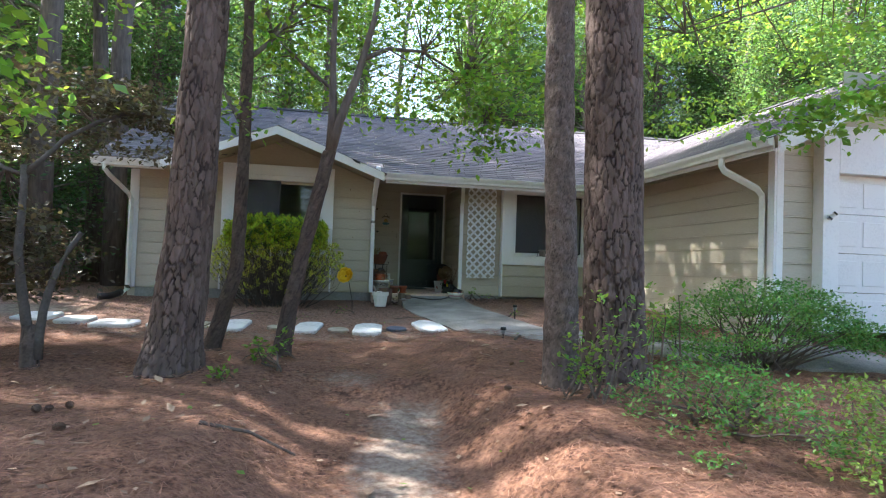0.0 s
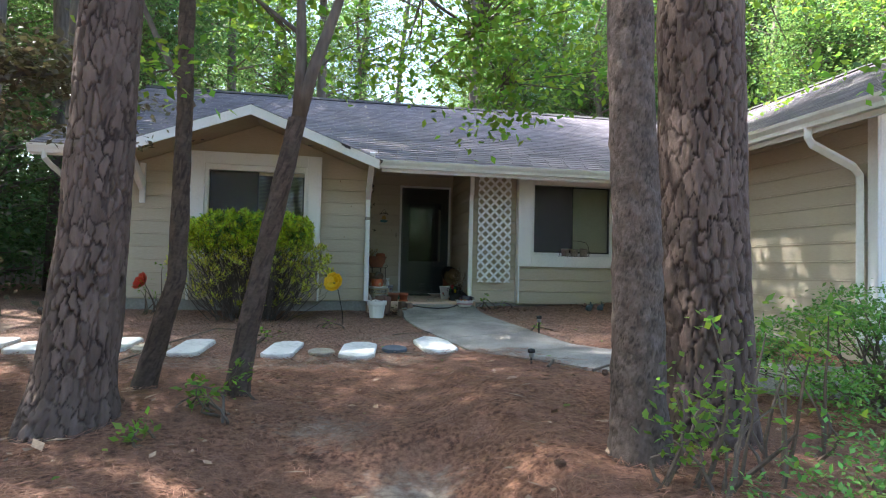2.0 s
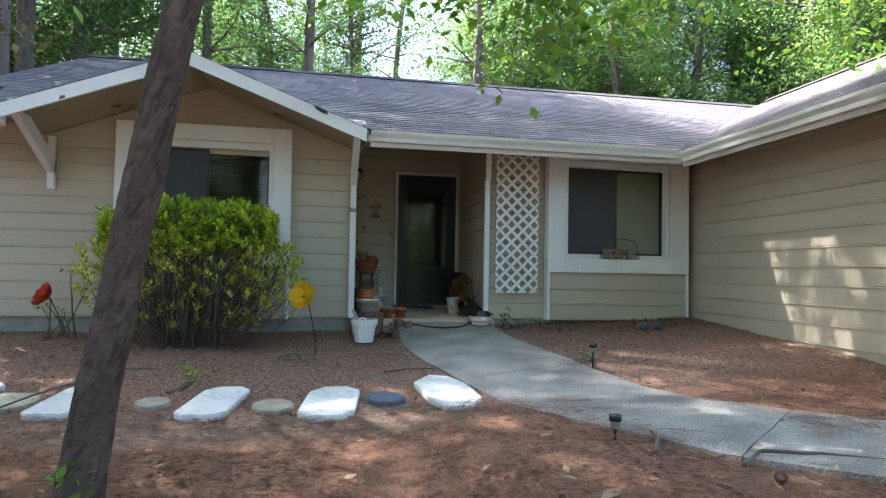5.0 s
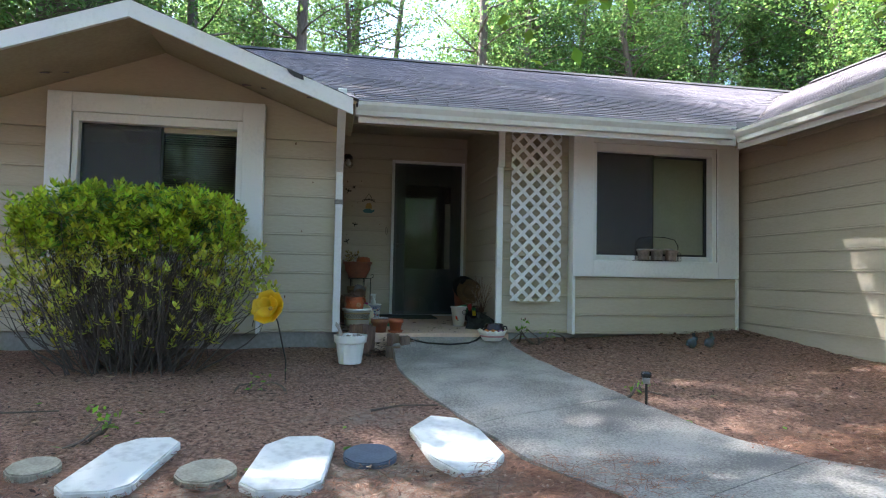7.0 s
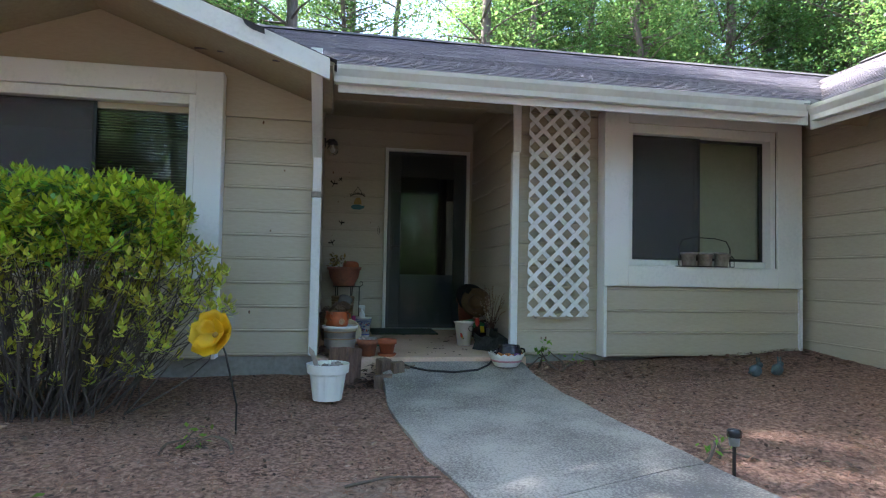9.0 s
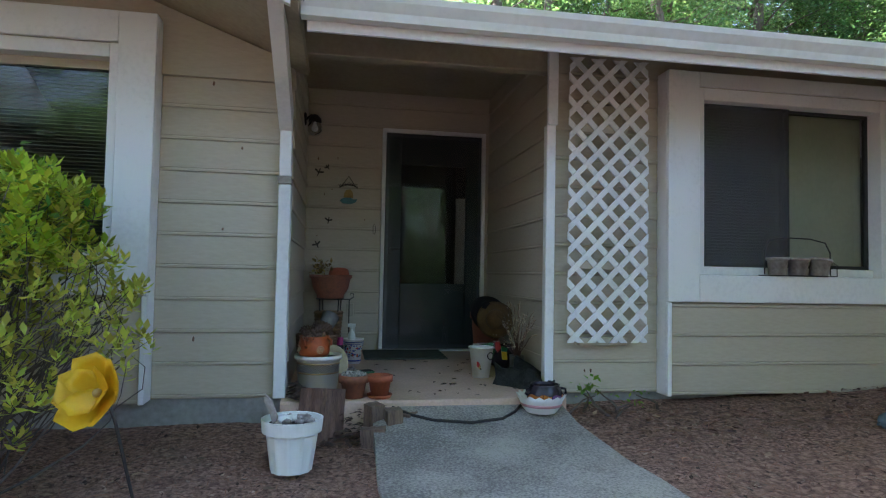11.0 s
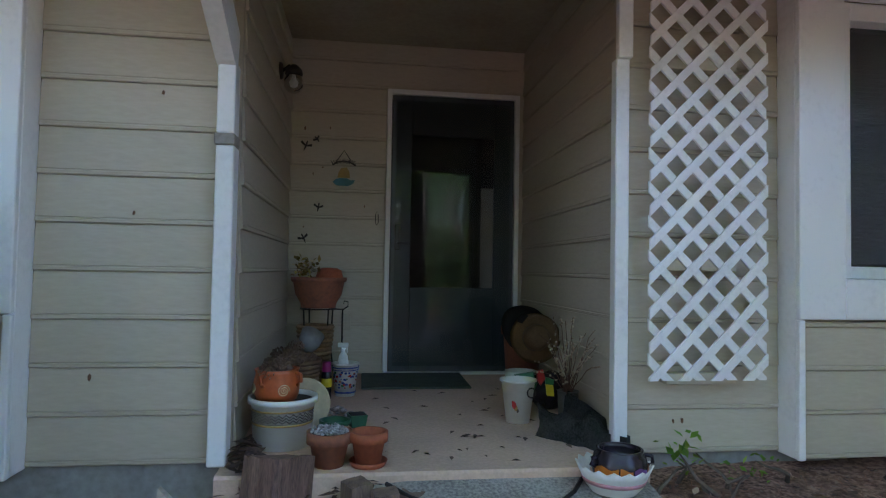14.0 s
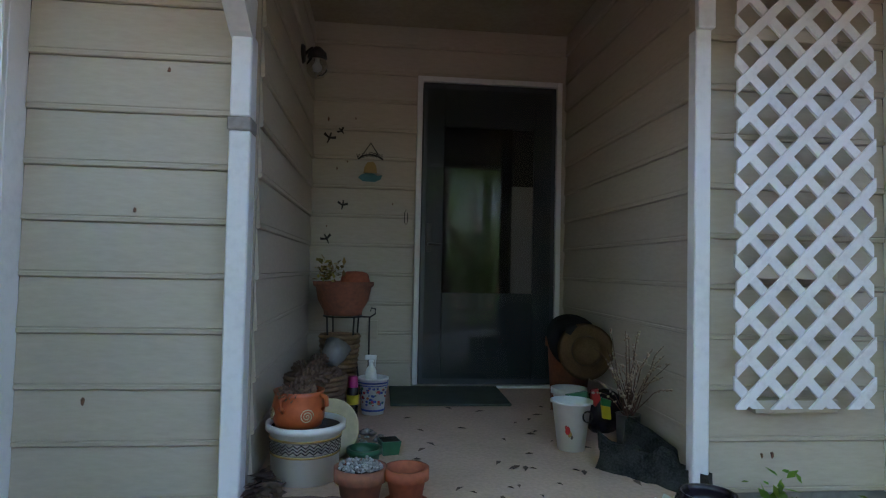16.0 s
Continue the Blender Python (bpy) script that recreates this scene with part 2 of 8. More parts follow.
def ground_material():
    m = bpy.data.materials.new("pine_straw_ground")
    m.use_nodes = True
    t, L = m.node_tree, m.node_tree.links.new
    N = t.nodes.new
    p = t.nodes["Principled BSDF"]
    co = N("ShaderNodeTexCoord")

    def nz(scale, detail=6, rough=0.6):
        n = N("ShaderNodeTexNoise")
        n.inputs["Scale"].default_value, n.inputs["Detail"].default_value, n.inputs["Roughness"].default_value = scale, detail, rough
        L(co.outputs["Object"], n.inputs[0])
        return n.outputs[0]

    def mixc(f, a, b):
        x = N("ShaderNodeMix")
        x.data_type = "RGBA"
        L(f, x.inputs["Factor"])
        for s, v in (("A", a), ("B", b)):
            if isinstance(v, tuple):
                x.inputs[s].default_value = (*v, 1)
            else:
                L(v, x.inputs[s])
        return x.outputs["Result"]

    def rng_(v, a, b):
        r = N("ShaderNodeMapRange")
        r.inputs[1].default_value, r.inputs[2].default_value = a, b
        L(v, r.inputs[0])
        return r.outputs[0]
    straw = mixc(rng_(nz(26), 0.36, 0.66), (0.09, 0.042, 0.029), (0.36, 0.185, 0.112))
    straw = mixc(rng_(nz(3.1), 0.45, 0.7), straw, mixc(rng_(nz(60), 0.35, 0.65), (0.15, 0.078, 0.052), (0.34, 0.19, 0.125)))
    sand = mixc(rng_(nz(18), 0.35, 0.65), (0.20, 0.145, 0.11), (0.38, 0.30, 0.235))
    mulch = mixc(rng_(nz(45), 0.38, 0.64), (0.10, 0.056, 0.042), (0.53, 0.325, 0.24))
    at1, at2 = N("ShaderNodeAttribute"), N("ShaderNodeAttribute")
    at1.attribute_name, at2.attribute_name = "sand", "bed"
    mulch = mixc(rng_(nz(2.6), 0.4, 0.62), mulch, mixc(rng_(nz(30), 0.4, 0.6), (0.14, 0.08, 0.06), (0.46, 0.285, 0.205)))
    mulch = mixc(rng_(nz(13), 0.64, 0.76), mulch, (0.10, 0.058, 0.043))
    straw = mixc(rng_(nz(7.5), 0.58, 0.72), straw, (0.075, 0.038, 0.027))
    c = mixc(at2.outputs["Fac"], straw, mulch)
    edge = N("ShaderNodeMath")
    edge.operation = "MULTIPLY_ADD"
    L(nz(9), edge.inputs[0])
    edge.inputs[1].default_value = 0.9
    L(at1.outputs["Fac"], edge.inputs[2])
    c = mixc(rng_(edge.outputs[0], 0.72, 1.1), c, sand)
    L(c, p.inputs["Base Color"])
    p.inputs["Roughness"].default_value = 0.9
    p.inputs["Specular IOR Level"].default_value = 0.2
    b = N("ShaderNodeBump")
    b.inputs["Strength"].default_value, b.inputs["Distance"].default_value = 0.7, 0.03
    L(nz(70, 8, 0.75), b.inputs["Height"])
    L(b.outputs[0], p.inputs["Normal"])
    return m


def bark_material(name, plate, crack, scale=(9, 9, 3.2), depth=0.5):
    m = bpy.data.materials.new(name)
    m.use_nodes = True
    t, L = m.node_tree, m.node_tree.links.new
    N = t.nodes.new
    p = t.nodes["Principled BSDF"]
    co, mp = N("ShaderNodeTexCoord"), N("ShaderNodeMapping")
    mp.inputs["Scale"].default_value = scale
    L(co.outputs["Object"], mp.inputs[0])
    n = N("ShaderNodeTexNoise")
    n.inputs["Scale"].default_value, n.inputs["Detail"].default_value = 2.2, 8
    L(mp.outputs[0], n.inputs[0])
    n2 = N("ShaderNodeTexNoise")
    n2.inputs["Scale"].default_value, n2.inputs["Detail"].default_value = 9.0, 6
    L(mp.outputs[0], n2.inputs[0])
    at = N("ShaderNodeAttribute")
    at.attribute_name = "crack"
    mix, mix2 = N("ShaderNodeMix"), N("ShaderNodeMix")
    mix.data_type = mix2.data_type = "RGBA"
    r = N("ShaderNodeMapRange")
    r.inputs[1].default_value, r.inputs[2].default_value = 0.33, 0.68
    L(n.outputs[0], r.inputs[0]), L(r.outputs[0], mix.inputs["Factor"])
    mix.inputs["A"].default_value = (*[c * 0.68 for c in plate], 1)
    mix.inputs["B"].default_value = (*plate, 1)
    L(at.outputs["Fac"], mix2.inputs["Factor"]), L(mix.outputs["Result"], mix2.inputs["A"])
    mix2.inputs["B"].default_value = (*crack, 1)
    tone, hs = N("ShaderNodeAttribute"), N("ShaderNodeHueSaturation")
    tone.attribute_name = "tone"
    tr = N("ShaderNodeMapRange")
    tr.inputs[3].default_value, tr.inputs[4].default_value = 0.82, 1.16
    L(tone.outputs["Fac"], tr.inputs[0]), L(tr.outputs[0], hs.inputs["Value"]), L(mix2.outputs["Result"], hs.inputs["Color"])
    L(hs.outputs[0], p.inputs["Base Color"])
    p.inputs["Roughness"].default_value = 0.9
    p.inputs["Specular IOR Level"].default_value = 0.2
    b = N("ShaderNodeBump")
    b.inputs["Strength"].default_value, b.inputs["Distance"].default_value = depth, 0.012
    L(n2.outputs[0], b.inputs["Height"]), L(b.outputs[0], p.inputs["Normal"])
    return m


GROUND = ground_material()
SIDING = material("tan_siding_paint", (0.515, 0.452, 0.338), (0.45, 0.388, 0.285), 0.55, (1.6, 40), 0.12, spread=0.05, stretch=(0.5, 1, 2.0), low=0.3, high=0.6)
WHITE = material("white_trim_paint", (0.80, 0.79, 0.76), (0.66, 0.65, 0.62), 0.5, (2.2, 35), 0.1, spread=0.03, low=0.2, high=0.5)
LATTICE = material("white_lattice_paint", (0.83, 0.82, 0.80), (0.66, 0.64, 0.62), 0.55, (5, 50), 0.15, spread=0.05, low=0.22, high=0.5)
GUTTER = material("white_gutter_enamel", (0.74, 0.73, 0.67), (0.62, 0.60, 0.53), 0.4, (1.4, 22), 0.05, spec=0.5, low=0.25, high=0.55)
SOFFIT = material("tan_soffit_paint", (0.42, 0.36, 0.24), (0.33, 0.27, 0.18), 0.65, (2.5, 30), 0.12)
SHINGLE = material("grey_asphalt_shingle", (0.215, 0.19, 0.205), (0.125, 0.108, 0.118), 0.95, (2.2, 90), 0.35, spread=0.2, island=True, spec=0.25)
SHINGLE_PIECE = material("grey_asphalt_shingle_tab", (0.215, 0.19, 0.205), (0.125, 0.108, 0.118), 0.95, (2.2, 90), 0.35, spread=0.2, spec=0.25)
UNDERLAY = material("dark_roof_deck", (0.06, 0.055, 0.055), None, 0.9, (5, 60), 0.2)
CONCRETE = material("worn_concrete_walk", (0.40, 0.362, 0.318), (0.17, 0.152, 0.135), 0.9, (2.2, 80), 0.8, bump_scale=100, bump_dist=0.006, low=0.41, high=0.595)
SLAB = material("porch_concrete", (0.68, 0.475, 0.35), (0.52, 0.36, 0.26), 0.8, (2.5, 60), 0.3, bump_scale=90)
FOUNDATION = material("grey_foundation", (0.34, 0.33, 0.30), (0.22, 0.21, 0.19), 0.9, (3, 30), 0.4)
DARK_FRAME = material("bronze_window_frame", (0.035, 0.034, 0.032), (0.025, 0.025, 0.024), 0.4, (8, 40), 0.05)
# dark wall colour stands in for the unlit rooms
INTERIOR = material("unlit_room_wall", (0.22, 0.2, 0.18), (0.15, 0.14, 0.12), 0.9, (2, 10), 0.0)
BLIND = material("cream_blind", (0.62, 0.58, 0.44), (0.55, 0.51, 0.38), 0.6, (4, 30), 0.05)
SCREEN = material("dark_insect_screen", (0.055, 0.055, 0.052), (0.035, 0.035, 0.034), 0.7, (3, 300), 0.1)
GLASS = glass_material("window_glass")
DOORGLASS = glass_material("storm_door_glass", (0.7, 0.72, 0.71), 0.003, -0.05)
# black door lifted to charcoal: veiling haze put into its colour
BLACK_DOOR = material("black_storm_door", (0.07, 0.08, 0.083), (0.055, 0.063, 0.066), 0.35, (3, 30), 0.03)
PINE_BARK = bark_material("pine_bark", (0.165, 0.118, 0.097), (0.03, 0.02, 0.017))
LICHEN_BARK = bark_material("lichen_grey_bark", (0.15, 0.115, 0.095), (0.05, 0.037, 0.03), (12, 12, 7), 0.6)
GREY_BARK = bark_material("grey_bark", (0.13, 0.095, 0.075), (0.05, 0.036, 0.03), (16, 16, 26), 0.35)
BG_BARK = material("forest_bark", (0.20, 0.16, 0.13), (0.08, 0.06, 0.05), 0.9, (3, 20), 0.4, stretch=(1, 1, 0.25))
LEAF = leaf_material("broad_leaf", (0.09, 0.185, 0.03), (0.32, 0.50, 0.055))
LEAF_FAR = leaf_material("forest_leaf", (0.062, 0.128, 0.052), (0.185, 0.31, 0.08), 0.45)
LEAF_DARK = leaf_material("dark_understorey_leaf", (0.07, 0.135, 0.055), (0.15, 0.25, 0.06), 0.45, 0.4)
LEAF_MAPLE = leaf_material("purple_maple_leaf", (0.075, 0.07, 0.05), (0.2, 0.16, 0.07), 0.45, 0.4)
LEAF_NEEDLE = leaf_material("pine_needle", (0.05, 0.09, 0.03), (0.1, 0.17, 0.04), 0.3, 0.25)
LEAF_BUSH = leaf_material("yellow_green_shrub_leaf", (0.40, 0.50, 0.04), (0.50, 0.62, 0.055), 0.45, 0.4, 0.03, 0.4)
LEAF_BUSH_LOW = leaf_material("shrub_lower_leaf", (0.58, 0.60, 0.09), (0.62, 0.66, 0.09), 0.45, 0.35, 0.03, 0.4)
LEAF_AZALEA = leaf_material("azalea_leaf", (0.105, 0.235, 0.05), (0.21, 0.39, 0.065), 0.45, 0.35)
LEAF_SHOOT = leaf_material("azalea_shoot_leaf", (0.17, 0.27, 0.045), (0.3, 0.42, 0.06), 0.45, 0.35)
DARK_BARK = material("dark_smooth_bark", (0.11, 0.09, 0.075), (0.06, 0.048, 0.04), 0.85, (6, 40), 0.3)
TWIG = material("grey_brown_twig", (0.16, 0.12, 0.09), (0.08, 0.06, 0.045), 0.85, (10, 60), 0.2)

# ---- ground ----
def axis_steps(a, b, fine, far):
    mid = list(np.arange(a, b, fine))
    lo, hi, s = [a], [b], fine
    while lo[-1] > -far:
        s *= 1.22
        lo.append(lo[-1] - s)
        hi.append(hi[-1] + s)
    return np.array(lo[:0:-1] + mid + hi)


gx, gy = axis_steps(-5.0, 6.0, 0.06, 160), axis_steps(-1.0, 10.6, 0.06, 160)
gv, sand, bed = [], [], []
for y in gy:
    for x in gx:
        n = noise.noise(Vector((x * 1.3, y * 1.3, 0))) * 0.025 + noise.noise(Vector((x * 6, y * 6, 3))) * 0.012 + noise.noise(Vector((x * 17, y * 17, 5))) * 0.006
        hump = 0.1 * math.exp(-((x - 0.75) / 0.45) ** 2 - ((y - 4.35) / 0.25) ** 2)
        gv.append((x, y, ground_z(x, y) + n * (1.0 if abs(x) < 30 else 0.2) + hump))
        wob = 0.35 * noise.noise(Vector((x * 1.1, y * 1.1, 9)))
        g1 = math.exp(-((x - 0.45 - 0.15 * math.sin(y * 2)) / 0.38) ** 2) * ease(4.3, 3.6, y) * ease(-3, 1.5, y)
        g2 = math.exp(-((x - 0.15) / 0.45) ** 2 - ((y - 4.55) / 0.35) ** 2) * 0.8
        g3 = math.exp(-((y - 6.75 - 0.1 * math.sin(x * 2)) / 0.5) ** 2) * ease(-4.5, -2.5, x) * ease(1.9, 1.3, x) * 0.62
        g4 = math.exp(-((x + 4.6) / 1.1) ** 2 - ((y - 8.4) / 0.7) ** 2) * 0.9
        g5 = math.exp(-((x - 0.9) / 0.5) ** 2 - ((y - 7.9) / 0.3) ** 2) * 0.45
        gg_ = max(g1 * 0.62, g2 * 0.7, g3, g4, g5)
        sand.append(max(0, gg_ + wob * 0.5 if gg_ > 0.12 else 0))
        bed.append(ease(6.6, 7.6, y + 0.4 * wob))
nx = len(gx)
gf = [(j * nx + i, j * nx + i + 1, (j + 1) * nx + i + 1, (j + 1) * nx + i) for j in range(len(gy) - 1) for i in range(nx - 1)]
gm = raw_mesh("ground", gv, gf, GROUND)
for key, vals in (("sand", sand), ("bed", bed)):
    gm.attributes.new(key, "FLOAT", "POINT").data.foreach_set("value", np.array(vals, dtype=np.float32))
gm.polygons.foreach_set("use_smooth", [True] * len(gm.polygons))
ground = tagged(new("ground", gm), "reddish-brown pine straw and mulch with pale sandy patches", "ground", kind="structure")

# ---- house: sizes ----
FACE = 10.28           # front of the siding
BAY = 10.14            # front of the two window bays
SILL = 0.87            # bottom of the siding
COURSE = 0.1965
EAVE_Y, EAVE_Z, PITCH = 9.46, 3.03, 0.434
RIDGE_Y = 14.6
RIDGE_Z = EAVE_Z + PITCH * (RIDGE_Y - EAVE_Y)
WING_X, WING_Z, WING_PITCH, WING_RIDGE, WING_Y0 = 4.69, 2.97, 0.485, 8.4, 4.54

PLANKS = []            # siding boards, laid last


def lap(parent, along, face, a, b, z0, z1, first=SILL, step=COURSE, sign=-1):
    """Ask for lapped boards on a wall. along: 'x' or 'y'; face: the other coordinate; sign: the way the wall looks."""
    PLANKS.append((parent, along, face, a, b, z0, z1, first, step, sign))


# front walls with real thickness, open for windows and porch
wall_front_west = structure("wall_front_west", boxes((-3.6, -2.05, 10.3, 10.42, 0.864, 3.24), (-0.07, 0.66, 10.3, 10.42, 0.864, 3.24), (-2.05, -0.07, 10.3, 10.42, 2.95, 3.24), (-2.05, -0.07, 10.3, 10.42, 0.864, 1.6)), SIDING, "tan painted lap siding wall under the front gable", "wall")
lap(wall_front_west, "x", 10.298, -3.48, -2.052, SILL, 2.83)
lap(wall_front_west, "x", 10.298, -0.068, 0.648, SILL, 2.83)
wall_front_east = structure("wall_front_east", boxes((2.437, 3.2, 10.301, 10.42, 0.864, 3.24), (3.2, 5.3, 10.3, 10.42, 2.98, 3.24), (3.2, 5.3, 10.3, 10.42, 0.864, 1.66)), SIDING, "tan painted lap siding wall beside the porch", "wall")
lap(wall_front_east, "x", 10.298, 2.44, 3.198, SILL, 3.24)
# plain panel of the gable above the boards
gp = bmesh.new()
prism(gp, [(-3.6, 2.83), (0.66, 2.83), (0.66, 2.975), (-1.05, 3.625), (-2.86, 2.94), (-2.9, 3.2), (-3.6, 3.2)], "y", 10.262, 10.299)
wall_gable = structure("wall_gable", gp, SIDING, "plain tan gable panel above the window", "wall")
wall_porch_west = structure("wall_porch_west", boxes((0.58, 0.70, 10.421, 10.8, 0.6, 3.29), (0.58, 0.70, 10.8, 12.3, 0.6, 3.44)), SIDING, "tan lap siding wall inside the porch", "wall")
lap(wall_porch_west, "y", 0.702, 10.43, 12.19, SILL, 3.34, sign=1)
wall_porch_east = structure("wall_porch_east", boxes((2.47, 2.59, 10.421, 10.8, 0.6, 3.29), (2.47, 2.59, 10.8, 12.3, 0.6, 3.44)), SIDING, "tan lap siding wall inside the porch", "wall")
lap(wall_porch_east, "y", 2.468, 10.43, 12.19, SILL, 3.4, sign=-1)
wall_porch_back = structure("wall_porch_back", boxes((0.701, 1.44, 12.2, 12.32, 0.6, 3.5), (1.44, 2.39, 12.2, 12.32, 3.0, 3.5), (2.39, 2.469, 12.2, 12.32, 0.6, 3.5)), SIDING, "tan lap siding wall around the front door", "wall")
lap(wall_porch_back, "x", 12.198, 0.72, 1.408, SILL, 3.38)
lap(wall_porch_back, "x", 12.198, 1.41, 2.42, 3.035, 3.38, first=SILL)
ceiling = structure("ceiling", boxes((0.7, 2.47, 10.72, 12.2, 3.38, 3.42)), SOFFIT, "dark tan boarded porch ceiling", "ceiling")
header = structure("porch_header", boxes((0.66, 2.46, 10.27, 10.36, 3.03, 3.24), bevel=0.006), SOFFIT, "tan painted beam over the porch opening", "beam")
foundation = structure("foundation", boxes((-3.58, 0.69, 10.31, 10.5, 0.3, 0.862), (2.45, 5.2, 10.31, 10.5, 0.3, 0.862), (5.33, 5.5, 5.33, 10.4, 0.3, 0.77)), FOUNDATION, "grey concrete foundation strip under the siding", "foundation")
pf = bmesh.new()
prism(pf, [(10.09, 0.45), (10.09, 0.862), (10.10, 0.874), (12.2, 0.918), (12.2, 0.45)], "x", 0.70, 2.47)
porch_floor = structure("porch_floor", pf, SLAB, "worn beige concrete porch slab", "floor")
# rest of the shell
wall_rear = structure("wall_rear", boxes((-3.6, 9.6, 18.9, 19.02, 0.5, 3.3)), SIDING, "tan rear house wall", "wall")
gw = bmesh.new()
prism(gw, [(10.3, 0.6), (18.9, 0.6), (18.9, 3.3), (14.6, 5.1), (10.3, 3.28)], "x", -3.6, -3.48)
wall_west = structure("wall_west", gw, SIDING, "tan gable end wall of the house", "wall")
inner = structure("room_partition", boxes((-3.4, 0.58, 13.4, 13.5, 0.6, 3.3), (2.6, 9.4, 13.4, 13.5, 0.6, 3.3), (0.58, 2.6, 14.6, 14.7, 0.6, 3.4), (-3.4, 9.4, 10.5, 18.8, 0.5, 0.6)), INTERIOR, "interior walls behind the windows, coloured dark for unlit rooms", "wall")
# garage wing
wall_garage_side = structure("wall_garage_side", boxes((5.32, 5.44, 5.32, 10.3, 0.5, 3.25)), SIDING, "tan lap siding side wall of the garage", "wall")
lap(wall_garage_side, "y", 5.318, 5.42, 10.3, 0.79, 3.12, first=0.79)
gg = bmesh.new()
prism(gg, [(5.44, 0.5), (5.9, 0.5), (5.9, 3.4), (5.44, 3.25)], "y", 5.34, 5.46)
prism(gg, [(5.44, 3.25), (5.9, 3.4), (8.7, 3.4), (8.7, 2.74), (11.3, 2.74), (11.3, 3.2), (8.4, 4.6)][:7], "y", 5.342, 5.46)
prism(gg, [(8.7, 0.5), (11.3, 0.5), (11.3, 2.74), (8.7, 2.74)], "y", 5.34, 5.46)
wall_garage_front = structure("wall_garage_front", gg, SIDING, "tan lap siding front of the garage", "wall")
lap(wall_garage_front, "x", 5.338, 5.42, 5.868, 0.79, 3.3, first=0.79)
lap(wall_garage_front, "x", 5.338, 6.3, 8.5, 3.36, 4.1, first=0.79)
wall_garage_east = structure("wall_garage_east", boxes((11.3, 11.42, 5.3, 13, 0.5, 3.2)), SIDING, "tan side wall of the garage", "wall")

# ---- white trim ----
TRIMS = [("corner_board", (-3.62, -3.475, 10.255, 10.299, 0.86, 2.95), "white corner board at the house edge"),
         ("corner_board", (5.285, 5.318, 5.29, 5.41, 0.78, 3.16), "white corner board of the garage"),
         ("corner_board", (5.3185, 5.42, 5.29, 5.325, 0.78, 3.2), "white corner board of the garage"),
         ("porch_post", (0.645, 0.719, 10.2, 10.299, 0.875, 2.18), "white painted board at the porch edge"),
         ("porch_post", (0.645, 0.716, 10.2, 10.299, 2.23, 2.53), "white painted board at the porch edge"),
         ("post_block", (0.638, 0.721, 10.195, 10.299, 2.181, 2.229), "weathered joint block in the porch board"),
         ("porch_post", (2.372, 2.436, 10.24, 10.30, 0.80, 2.66), "white painted board at the porch edge"),
         ("porch_post", (2.376, 2.446, 10.225, 10.262, 2.661, 3.2), "white painted board at the porch edge"),
         ("brace_board", (-2.78, -2.705, 10.2, 10.261, 2.32, 2.93), "white board carrying the knee brace"),
         ("garage_trim", (5.87, 6.10, 5.16, 5.336, 0.74, 3.33), "white board beside the garage door"),
         ("garage_trim", (6.101, 8.7, 5.16, 5.336, 2.74, 3.33), "white board over the garage door"),
         ("garage_trim", (8.701, 8.93, 5.16, 5.336, 0.74, 3.33), "white board beside the garage door")]
GREY_BOARD = material("weathered_grey_board", (0.36, 0.33, 0.29), (0.22, 0.2, 0.17), 0.8, (6, 40), 0.2)
for n, b, lab in TRIMS:
    structure(n, boxes(b, bevel=0.005), GREY_BOARD if n == "post_block" else WHITE, lab, "trim")


# knee braces that carry the gable's barge boards
def knee_brace(x, name="knee_brace"):
    bm = bmesh.new()
    prism(bm, [(10.24, 2.5), (10.17, 2.52), (9.28, 3.0), (9.28, 3.1), (9.36, 3.13), (10.27, 2.66)], "x", x, x + 0.075)
    return structure(name, bm, WHITE, "white painted knee brace under the gable eave", "brace")


knee_brace(0.641), knee_brace(-2.78)


# ---- window bays ----
def sheet(x0, x1, y, z0, z1):
    bm = bmesh.new()
    bm.faces.new([bm.verts.new(p) for p in ((x0, y, z0), (x1, y, z0), (x1, y, z1), (x0, y, z1))])
    return bm



